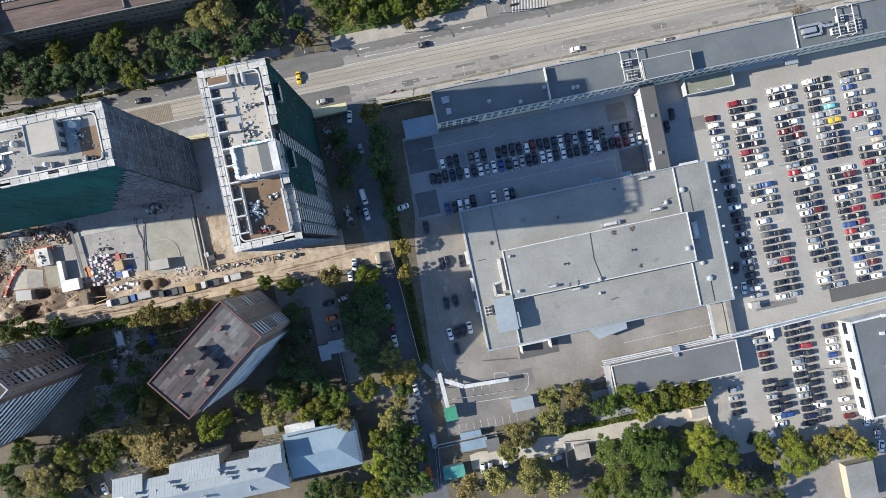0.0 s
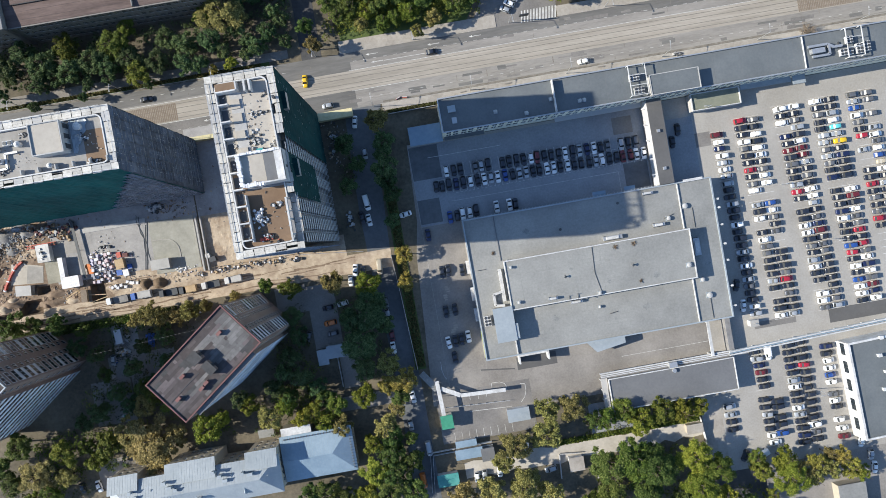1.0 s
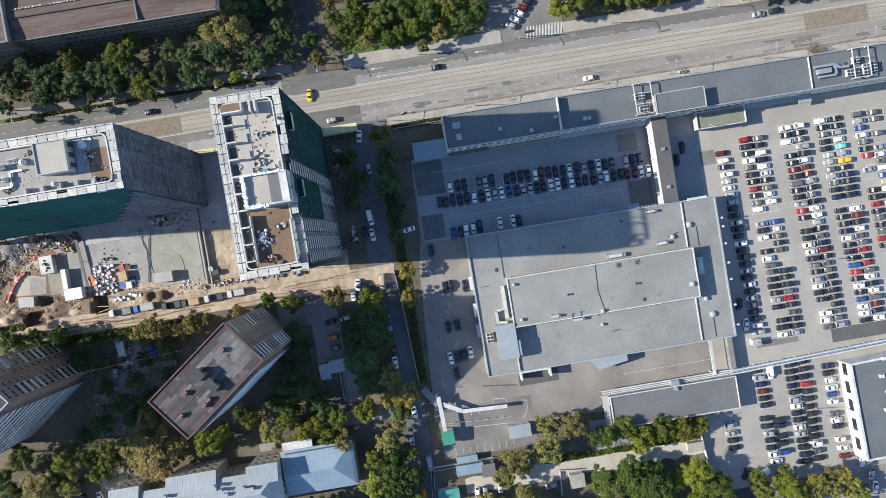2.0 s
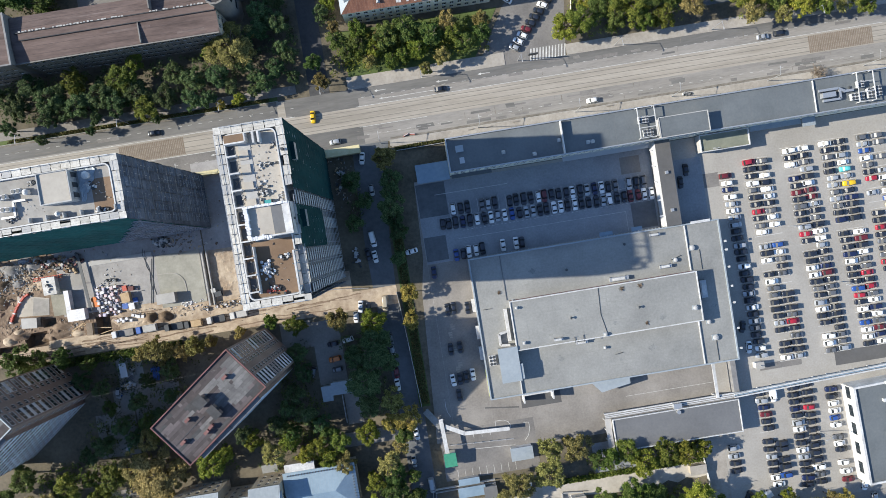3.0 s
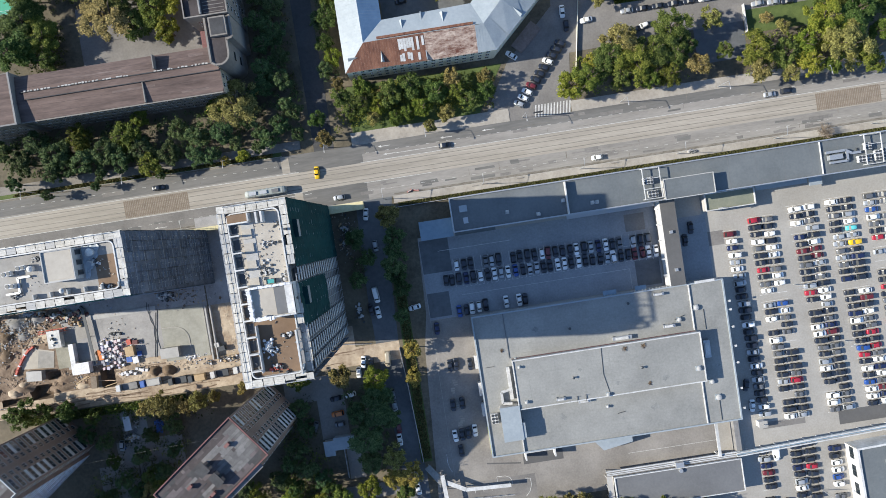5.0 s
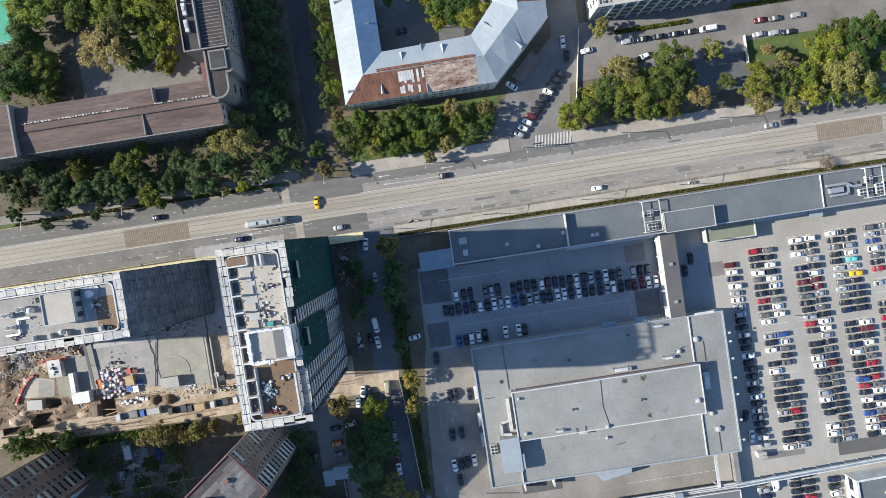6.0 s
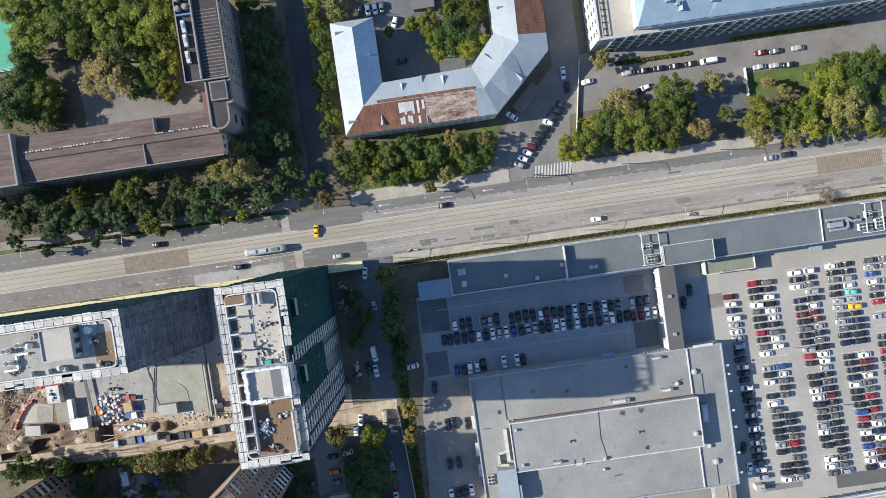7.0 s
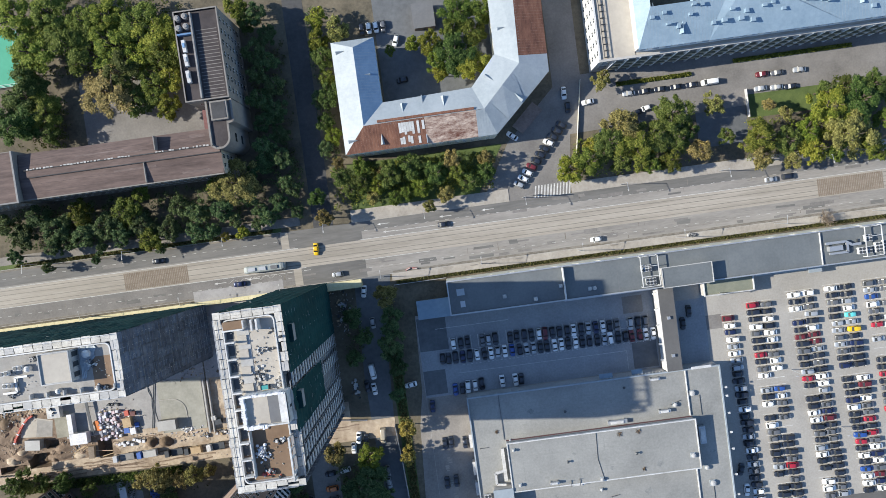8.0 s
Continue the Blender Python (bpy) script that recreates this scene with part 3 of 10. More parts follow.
def roof_fan(x, y, z, r=0.7, h=1.0, label="round white roof fan on a short upstand"):
    o = thing("roof_fan", label, "roof fan", "roof fans", x=x, y=y, z=z)
    part("base_plate", boxes((-r * 0.85, -r * 0.85, 0, r * 0.85, r * 0.85, h * 0.25)), M["roof_metal"], o)
    bm = bmesh.new()
    tube(bm, 0, 0, h * 0.25, h * 0.8, r * 0.5, 8)
    part("upstand", bm, M["steel_dark"], o)
    bm = bmesh.new()
    tube(bm, 0, 0, h * 0.8, h * 0.95, r * 0.85, 12, r * 0.8)
    tube(bm, 0, 0, h * 0.95, h * 1.15, r * 0.8, 12, r * 0.3)
    part("cowl", bm, M["concrete"], o)
    return o


def chiller(x, y, z, nx, ny, rz=0.0, s=1.1, label="white rooftop cooling unit with round fans"):
    o = thing("cooling_unit", label, "cooling unit", "cooling units", x=x, y=y, z=z, rz=rz)
    part("casing", boxes((-nx * s / 2, -ny * s / 2, 0.4, nx * s / 2, ny * s / 2, 1.5)), M["white"], o)
    for i in range(nx):
        for j in range(ny):
            bm = bmesh.new()
            tube(bm, (i - nx / 2 + 0.5) * s, (j - ny / 2 + 0.5) * s, 1.5, 1.62, 0.42 * s, 12)
            part("fan", bm, M["steel_dark"], o)
    for i in (-1, 1):
        part("support_beam", boxes((-nx * s / 2, i * ny * s * 0.35 - 0.1, 0, nx * s / 2, i * ny * s * 0.35 + 0.1, 0.4)), M["steel"], o)
    return o


# ---- the long low block beside the avenue ----
SZ = 12.0
strip = thing("office_strip", "long low cream block with a flat blue-grey roof beside the avenue", "building", kind="thing")
SX0, SX1, SY0, SY1 = 10.4, 196.0, 39.2, 50.7
n = 62
facade(strip, (SX0, SY0), (SX1, SY0), 0, SZ, [3.3 + 5.25 * k + s for k in range(35) for s in (-1.18, 1.18)], [3.6, 8.0], 1.8, 3.3, M["cream"], 1, depth=0.05)
facade(strip, (SX1, SY1), (SX0, SY1), 0, SZ, [3.2 + 7.3 * k for k in range(25)], [8.6], 2.1, 2.2, M["cream"], 1)
part("wall", boxes((SX0, SY0 + 0.3, 0, SX0 + 0.3, SY1 - 0.3, SZ)), M["cream"], strip)
part("wall", boxes((SX1 - 0.3, SY0 + 0.3, 0, SX1, SY1 - 0.3, SZ)), M["cream"], strip)
part("roof", boxes((SX0 + 0.02, SY0 + 0.02, SZ - 0.5, SX1 - 0.02, SY1 - 0.02, SZ - 0.25)), M["roof_blue"], strip, "blue-grey felt roof with faint joints")
bm = bmesh.new()
parapet(bm, SX0 - 0.1, SY0 - 0.1, SX1, SY1 + 0.1, SZ - 0.02, SZ + 0.35, 0.4)
part("parapet", bm, M["steel"], strip)
part("fire_wall", boxes((48.9, SY0 + 0.3, SZ - 0.3, 49.2, SY1 - 0.45, SZ + 1.8)), M["white"], strip, "low white fire wall")
part("fire_wall", boxes((134.7, SY0 + 0.4, SZ - 0.3, 134.85, SY1 - 0.45, SZ + 0.35)), M["white"], strip)
bm = bmesh.new()
for k in range(20):
    box(bm, 12 + k * 9.2, SY0 + 0.3, SZ - 0.25, 12.08 + k * 9.2, SY1 - 0.4, SZ - 0.235)
tagged(part("roof_joints", bm, M["roof_dark"], strip), kind="stuff")
part("canopy", boxes((SX0 + 0.5, 37.9, 3.3, 25, SY0, 3.5)), M["roof_blue"], strip)
part("canopy", boxes((50, 37.6, 3.3, 80.5, SY0, 3.5)), M["steel"], strip, "pale sheet canopy over the ground floor")
part("canopy", boxes((116, 37.4, 3.3, 134, SY0, 3.6)), M["roof_metal"], strip)
part("canopy", boxes((134.5, 36.2, 3.6, 139, SY0, 3.9)), M["roof_metal"], strip)
for x, y in ((29, 43.2), (39.2, 41), (48, 44.2), (57.5, 42.0), (59.0, 42.0)):
    roof_fan(x, y, SZ - 0.25, 0.75)
o = thing("roof_hatch", "white square roof hatch with a metal lid", "roof hatch", x=14.6, y=46.6, z=SZ - 0.25)
part("curb", boxes((-1.2, -1, 0, 1.2, 1, 0.7)), M["white"], o)
part("lid", boxes((-1.3, -1.1, 0.7, 1.3, 1.1, 0.85)), M["roof_metal"], o)
solo("roof_box", boxes((-0.7, -0.9, 0, 0.7, 0.9, 1.1), (-0.8, -1.0, 1.1, 0.8, 1.0, 1.2)), M["steel"], "small grey plant box on the flat roof", "plant box", x=14.9, y=42.6, z=SZ - 0.25)
pent = thing("roof_penthouse", "low grey plant room on the long block's roof", "plant room", z=SZ - 0.25)
part("wall", boxes((81.2, 39.4, 0, 97.2, 45.6, 2.6)), M["grey_wall"], pent)
part("roof", boxes((80.9, 39.1, 2.6, 97.5, 45.9, 2.85)), M["roof_blue"], pent)
bm = bmesh.new()
parapet(bm, 80.85, 39.05, 97.55, 45.95, 2.84, 3.05, 0.25)
part("roof_edge", bm, M["concrete"], pent)
for x, y, nx, ny in ((76.5, 46.3, 3, 2), (77.6, 41.8, 3, 2), (150, 46.5, 2, 2), (148.5, 42.6, 4, 2), (153, 43, 2, 3), (155.6, 43.4, 2, 3)):
    chiller(x, y, SZ - 0.25, nx, ny)
def steel_frame(x0, y0, x1, y1, z, h):
    o = thing("steel_gantry", "white steel gantry carrying the rooftop cooling plant", "gantry", "roof gantries", z=z)
    for x in (x0, x1):
        for y in (y0, y1):
            part("post", boxes((x - 0.1, y - 0.1, 0, x + 0.1, y + 0.1, h)), M["white"], o)
        part("beam", boxes((x - 0.12, y0, h, x + 0.12, y1, h + 0.25)), M["white"], o)
    for k in range(4):
        y = y0 + (y1 - y0) * k / 3
        part("cross_beam", boxes((x0 + 0.13, y - 0.1, h, x1 - 0.13, y + 0.1, h + 0.2)), M["white"], o)
steel_frame(74.6, 40.2, 80.3, 50.3, SZ - 0.25, 2.0)
steel_frame(148.5, 40.5, 154, 50.3, SZ - 0.25, 2.0)
o = thing("air_handler", "grey air-handling unit with round ducts on the roof", "air handler", x=140, y=44.5, z=SZ - 0.25)
part("casing", boxes((-3.4, -0.8, 0.3, 1, 0.8, 2.0)), M["steel"], o)
bm = bmesh.new()
duct(bm, [(-4, 1.8, 0.9), (2.5, 1.8, 0.9), (4.5, 0.5, 0.9), (7.5, 0.5, 0.9)], 0.8)
duct(bm, [(-3, -1.7, 0.9), (3, -1.7, 0.9), (3, 1.6, 0.9)], 0.7)
part("duct", bm, M["steel"], o)
for x in (-2.6, 2.2, 6.8):
    part("support", boxes((x - 0.1, 0.2, 0, x + 0.1, 2.0, 0.6)), M["steel_dark"], o)
# low wing and green-roofed annex
wing = thing("low_wing", "low annex with a pale blue sheet roof", "annex")
part("wall", boxes((-0.8, 38.2, 0, 10.35, 44.2, 3.1)), M["grey_wall"], wing)
part("roof", boxes((-1.1, 37.9, 3.1, 10.38, 44.5, 3.3)), M["roof_sheet_blue"], wing)
annex = thing("low_annex", "flat annex with a mossy roof and white parapet", "annex")
part("wall", boxes((98.0, 33.0, 0, 115.2, 38.9, 3.6)), M["grey_wall"], annex)
part("roof", boxes((98.3, 33.3, 3.6, 114.9, 38.8, 3.75)), surf("mossy_roof", (0.15, 0.165, 0.13), (0.24, 0.245, 0.19), 0.9, 0.2, 1.0), annex)
bm = bmesh.new()
parapet(bm, 97.9, 32.9, 115.3, 38.95, 3.6, 4.3, 0.3)
part("parapet", bm, M["white"], annex)

# ---- the covered bridge ----
bridge = thing("covered_bridge", "grey covered bridge between the store and the long block", "footbridge")
part("floor", boxes((81.2, 9.6, 3.9, 85.9, 38.95, 4.2)), M["concrete"], bridge)
part("wall", boxes((81.0, 9.6, 2.2, 81.35, 39.1, 7.3)), M["white"], bridge, "white wall panels")
part("ground_wall", boxes((81.36, 9.6, 0.0, 81.6, 39.1, 3.4)), M["stone_dark"], bridge, "dark ground-floor wall")
part("wall", boxes((85.75, 9.6, 0.0, 86.1, 38.95, 7.3)), M["grey_wall"], bridge)
part("roof", boxes((81.1, 9.6, 7.3, 86.2, 39.1, 7.55)), M["asphalt_patch"], bridge, "dark grey felt roof")
for y in (13.5, 19, 25.5, 31, 36.5):
    part("buttress", boxes((79.7, y - 0.25, 5.2, 81.0, y + 0.25, 5.9)), M["white"], bridge)
for y in (15, 28):
    part("vent", boxes((83, y - 0.5, 7.55, 84, y + 0.5, 8.2)), M["steel"], bridge)
part("ledge", boxes((86.15, 20, 5.0, 87.1, 28, 5.4)), M["concrete"], bridge)

# ---- the store ----
MZ = 6.4
UR = 10.0          # the raised middle roof
mall = thing("store", "large flat-roofed store with grey membrane roofs at several levels", "store")
part("wall", boxes((12, -39.7, 0, 99.0, 9.3, MZ - 0.4)), M["grey_wall"], mall)
part("roof", boxes((12.05, -39.65, MZ - 0.4, 98.95, 9.25, MZ - 0.15)), M["roof_grey"], mall, "grey membrane roof")
bm = bmesh.new()
parapet(bm, 11.8, -39.9, 99.2, 9.5, MZ - 0.7, MZ + 0.35, 0.45)
part("parapet", bm, M["roof_metal"], mall, "pale blue-grey sheet parapet")
part("upper_roof", boxes((23.3, -23.6, MZ - 0.15, 87.4, -6.9, UR)), M["roof_grey"], mall)
bm = bmesh.new()
parapet(bm, 23.1, -23.8, 87.6, -6.7, UR - 0.6, UR + 0.3, 0.35)
part("upper_parapet", bm, M["white"], mall)
part("roof_step", boxes((87.0, -39.4, MZ - 0.15, 87.3, -23.85, MZ + 0.35)), M["white"], mall)
part("roof_step", boxes((87.0, -6.65, MZ - 0.15, 87.3, 9.0, MZ + 0.35)), M["white"], mall)
part("roof_step", boxes((22.6, -6.6, MZ - 0.15, 22.85, 9.0, MZ + 0.05)), M["roof_dark"], mall)
part("roof_step", boxes((22.9, -39.4, MZ - 0.15, 23.2, -34.5, MZ + 0.5)), M["white"], mall)
bm = bmesh.new()
for k in range(7):
    x = 28 + 9.3 * k
    box(bm, x, -23.4, UR, x + 0.06, -7.1, UR + 0.012)
for k in range(5):
    box(bm, 24, -38 + 3 * k, MZ - 0.15, 86.8, -37.94 + 3 * k, MZ - 0.138)
tagged(part("roof_joints", bm, M["roof_seam_grey"], mall), kind="stuff")
bm = bmesh.new()
duct(bm, [(53.6, -7.1, UR + 0.07), (53.2, -16, UR + 0.07), (54.6, -23.4, UR + 0.07)], 0.14)
duct(bm, [(92.3, -30, MZ - 0.05), (92.3, -39, MZ - 0.05)], 0.14)
duct(bm, [(91.2, 0, MZ - 0.05), (91.2, -7, MZ - 0.05)], 0.14)
tagged(part("lightning_cable", bm, M["steel_dark"], mall), kind="stuff")
part("upper_wall", boxes((23.4, -6.9, MZ - 0.1, 87.3, -6.84, MZ + 0.9)), M["brick_red"], mall, "dark red sheet cladding")
bm = bmesh.new()
for k in range(58):
    box(bm, 12.6 + 1.2 * k, 9.52, MZ - 0.5, 12.85 + 1.2 * k, 9.9, MZ - 0.3)
tagged(part("gutter_bracket", bm, M["concrete"], mall), kind="stuff")
for x0, x1 in ((58.2, 62.8), (69.4, 73.2)):
    part("wall_awning", boxes((x0, 9.52, MZ - 1.4, x1, 11.2, MZ - 1.25)), M["roof_sheet_blue"], mall, "blue sheet awning")
part("parapet_coping", boxes((89.4, 9.1, MZ + 0.36, 96.2, 10.0, MZ + 0.5)), M["white"], mall)
# welded seams and feathered repair patches of the membrane
rnd = random.Random(34)
bm = bmesh.new()
for k in range(11):
    y = -5.4 + 1.28 * k
    box(bm, 23.4 + rnd.uniform(0, 5), y, MZ - 0.149, 86.6 - rnd.uniform(0, 8), y + 0.05, MZ - 0.137)
for k in range(12):
    y = -22.6 + 1.3 * k
    box(bm, 23.6 + rnd.uniform(0, 20), y, UR + 0.001, 86.9 - rnd.uniform(0, 20), y + 0.05, UR + 0.01)
tagged(part("weld_seams", bm, M["roof_seam_grey"], mall), kind="stuff")
for k in range(16):
    up = k % 2
    x, y = rnd.uniform(26, 80), rnd.uniform(-22, -9) if up else rnd.choice((rnd.uniform(-38, -26), rnd.uniform(-4, 7)))
    wd, dp = rnd.uniform(0.8, 3.0), rnd.uniform(0.6, 1.4)
    zz = UR if up else MZ - 0.15
    part("roof_patch", boxes((x, y, zz, x + wd, y + dp, zz + 0.016 + 0.001 * k)), M["roof_patch_grey"], mall)
# slim pipes and cable trays on the roofs
for x0, y0, x1, y1, z in ((43.2, -22.2, 43.2, -24.2, UR), (46.2, -22.0, 46.2, -24.2, UR), (14.2, -8.6, 17.0, -8.6, MZ - 0.15), (57.0, -31.2, 59.6, -30.9, MZ - 0.15), (81.0, -2.0, 84.4, -1.0, MZ - 0.15)):
    bm = bmesh.new()
    bar(bm, (x0, y0, z + 0.25), (x1, y1, z + 0.25), 0.14)
    bar(bm, (x0, y0, z), (x0, y0, z + 0.8), 0.12)
    bar(bm, (x1, y1, z), (x1, y1, z + 0.3), 0.12)
    part("roof_pipe", bm, M["steel_dark"], mall)
# dark damp stains where puddles dry
rnd = random.Random(33)
for x, y, z, r in ((61.5, -8.8, UR, 1.3), (67.6, -8.8, UR, 1.5), (68.3, -21.5, UR, 1.0), (20.4, -3.5, MZ - 0.15, 1.0), (45.6, -13.4, UR, 0.8), (57.5, -19.6, UR, 1.0), (74, -20.4, UR, 1.6), (38, -29.5, MZ - 0.15, 1.4), (70, -31, MZ - 0.15, 1.8), (58.6, -33.2, MZ - 0.15, 0.9), (33, 2.0, MZ - 0.15, 1.3), (72, 4.4, MZ - 0.15, 1.2), (93.5, -20, MZ - 0.15, 1.2)):
    bm = bmesh.new()
    pts = [(x + r * rnd.uniform(0.35, 1.1) * math.cos(a * 0.393), y + r * rnd.uniform(0.35, 1.0) * math.sin(a * 0.393)) for a in range(16)]
    bm.faces.new([bm.verts.new((*p, z + 0.008)) for p in pts])
    part("roof_stain", bm, M["stain"], mall, "dark dried puddle stain")
# raised plant box with a blue sheet roof
o = thing("plant_room", "tall plant room with a pale blue sheet roof on the store", "plant room", z=MZ - 0.15)
part("wall", boxes((16.9, -33.6, 0, 23.1, -22.4, 4.0)), M["grey_wall"], o)
part("roof", boxes((16.6, -33.9, 4.0, 23.4, -22.1, 4.25)), M["roof_metal"], o)
part("side_box", boxes((23.15, -33.4, 0, 24.4, -28.2, 4.0)), M["roof_metal"], o)
chiller(14.6, -26.2, MZ - 0.15, 2, 3, 0, 1.15)
o = thing("air_duct", "run of pale square ventilation ducts along the store roof", "air duct", z=MZ - 0.15)
bm = bmesh.new()
duct(bm, [(21.6, -9.3, 0.7), (21.6, -20.5, 0.7)], 1.1)
duct(bm, [(21.6, -17, 0.9), (18.2, -17.6, 0.9), (18.2, -21.5, 0.9), (21.4, -21.9, 0.9)], 0.8)
part("duct", bm, M["white"], o)
for y in (-10, -13.5, -17):
    part("support", boxes((20.9, y - 0.1, 0, 22.3, y + 0.1, 0.3)), M["steel_dark"], o)
# fans and machines on the roofs
for x, y, z, r in ((88.6, 1.0, MZ - 0.15, 1.1), (82.3, -2.2, MZ - 0.15, 0.9), (85.2, -18.9, UR, 1.0), (92.0, -30.9, MZ - 0.15, 1.2), (90.5, -25.2, MZ - 0.15, 0.9), (53.7, -23.0, UR, 0.8), (25.2, -9.2, UR, 0.6), (53.7, -28.2, MZ - 0.15, 0.6), (26.0, -21.4, UR, 0.7), (24.7, -7.0, MZ - 0.15, 0.5)):
    roof_fan(x, y, z, r)
for x, y, z, L, w in ((62.0, -5.4, MZ - 0.15, 6.6, 1.3), (46.0, -25.0, MZ - 0.15, 4.0, 0.9), (37.6, -22.0, UR, 3.0, 0.8), (90.2, -13.6, MZ - 0.15, 2.2, 6.0), (76.5, 7.6, MZ - 0.15, 3.4, 0.8), (78.5, -3.8, MZ - 0.15, 4, 1.0)):
    o = thing("roof_air_conditioner", "pale rooftop air-conditioning unit on rails", "air conditioner", "store roof units", x=x, y=y, z=z)
    part("casing", boxes((-L / 2, -w / 2, 0.3, L / 2, w / 2, 1.3)), M["steel"], o)
    part("cover", boxes((-L * 0.35, -w * 0.35, 1.3, L * 0.3, w * 0.35, 1.6)), M["white"], o)
    for k in (-0.8, 0.8):
        part("rail", boxes((L / 2 * k - 0.1, -w / 2 - 0.2, 0, L / 2 * k + 0.1, w / 2 + 0.2, 0.3)), M["steel_dark"], o)
for x, y, z in ((66.3, -15.6, UR), (42.9, -15.5, UR), (44.7, 0.5, MZ - 0.15), (65.7, 6.0, MZ - 0.15)):
    bm = bmesh.new()
    tube(bm, 0, 0, 0, 0.9, 0.25, 10)
    tube(bm, 0, 0, 0.9, 1.1, 0.5, 10, 0.2)
    solo("vent_pipe", bm, M["steel_dark"], "dark vent pipe with a cap on the roof", "vent pipe", "roof vent pipes", x=x, y=y, z=z)
# dry weeds rooted in the roof's joints
rnd = random.Random(35)
for x, y, z, r in ((61.5, -8.6, UR, 0.9), (67.8, -8.6, UR, 1.0), (68.3, -21.5, UR, 0.7), (20.4, -3.5, MZ - 0.15, 0.7)):
    bm = bmesh.new()
    for k in range(34):
        a, q = rnd.uniform(0, 6.28), r * rnd.uniform(0.4, 1.2)
        bar(bm, (0.3 * math.cos(a * 3), 0.3 * math.sin(a * 3), 0), (q * math.cos(a), q * math.sin(a), rnd.uniform(0.1, 0.5)), 0.07)
    solo("dry_weed", bm, M["dirt_dark"], "tuft of dry dark weeds on the membrane roof", "weed", "roof weeds", x=x, y=y, z=z)
# things on the store's walls
for y, h in ((-7, 2.4), (-16.5, 3.2), (-24, 2.6)):
    solo("wall_box", boxes((-1.1, -2.2, 0, 0, 2.2, h), (-1.2, -2.3, h, 0, 2.3, h + 0.15)), M["white"], "white porch box against the store's wall", "porch", "store porches", x=11.95, y=y, z=0)
part("sign_band", boxes((11.75, -39, 4.6, 11.99, -29.5, 5.5)), surf("lime_sign", (0.42, 0.5, 0.05), (0.55, 0.6, 0.1), 0.5, 0.3, 1.5), mall, "lime yellow sign band")
for y in (1.5, -1.5, -7.5, -14.2, -20, -29, -36):
    o = thing("flood_light", "small white flood light on a wall bracket", "flood light", "store flood lights", x=99.2, y=y, z=MZ - 0.1)
    part("bracket", boxes((-0.3, -0.06, 0, 1.2, 0.06, 0.12)), M["white"], o)
    part("lamp_head", boxes((0.9, -0.35, 0.12, 1.6, 0.35, 0.35)), M["white"], o)
o = thing("loading_canopy", "grey sheet canopy over a delivery door", "canopy")
bm = bmesh.new()
prism(bm, [(47.4, -39.95), (50.8, -44.2), (61.2, -42.6), (61.2, -39.95)], 3.9, 4.15)
part("roof", bm, M["roof_metal"], o)
for p in ((50.9, -43.8), (60.8, -42.3)):
    part("post", boxes((p[0] - 0.1, p[1] - 0.1, 0, p[0] + 0.1, p[1] + 0.1, 3.9)), M["steel"], o)
o = thing("loading_dock", "loading bay frame with low walls at the store's south wall", "loading dock")
for x in (23.3, 33.6):
    part("side_wall", boxes((x, -43.6, 0, x + 0.5, -39.95, 4.3)), M["white"], o)
part("lintel", boxes((23.8, -41.0, 3.9, 33.6, -39.95, 4.4)), M["white"], o)
part("platform", boxes((23.8, -41.6, 0, 33.6, -40.0, 1.1)), M["concrete_dark"], o)
# beam and fence between store and warehouse
solo("pipe_bridge", boxes((-0.5, -12.4, 4.2, 0.5, 0, 4.6), (-0.3, -0.6, 0, 0.3, 0, 4.2), (-0.3, -12.4, 0, 0.3, -11.8, 4.2)), M["white"], "white pipe bridge across the service road", "pipe bridge", x=90.6, y=-40.2)
solo("service_wall", boxes((-0.9, -12, 0, 0.9, 0, 3.4)), M["concrete_dark"], "dark wall at the end of the service road", "wall", x=98.0, y=-40.3)

# ---- the warehouse ----
wh = thing("warehouse", "long low shed with a dark felt roof and white edge", "warehouse")
part("wall", boxes((53, -65.6, 0, 97.6, -54.4, 4.0)), M["grey_wall"], wh)
part("roof", boxes((53.2, -65.4, 4.0, 97.4, -54.6, 4.2)), M["roof_dark"], wh)
bm = bmesh.new()
parapet(bm, 52.8, -65.8, 97.8, -54.2, 3.7, 4.5, 0.3)
part("edge_trim", bm, M["white"], wh)
part("loading_shelf", boxes((50.5, -53.9, 3.4, 97.8, -52.3, 3.7)), M["concrete_dark"], wh)
part("shelf_edge", boxes((50.4, -52.3, 3.3, 97.9, -51.9, 3.85)), M["white"], wh)
part("side_shelf", boxes((50.4, -66, 3.2, 52.4, -53.9, 3.5)), M["grey_wall"], wh)
for k in range(4):
    part("post", boxes((51 + 15.4 * k, -52.9, 0, 51.25 + 15.4 * k, -52.65, 3.3)), M["concrete_dark"], wh)
for k in range(4):
    part("post", boxes((50.5, -65.5 + 3.6 * k, 0, 50.75, -65.25 + 3.6 * k, 3.2)), M["white"], wh)
o = thing("dust_silo", "grey machine with pipes on the warehouse shelf", "machine", x=76, y=-53.0, z=3.75)
part("casing", boxes((-1.4, -0.9, 0, 1.4, 0.9, 1.6)), M["steel"], o)
bm = bmesh.new()
tube(bm, 0.2, -2.2, -0.0, 1.3, 0.7, 12)
part("drum", bm, M["steel"], o)

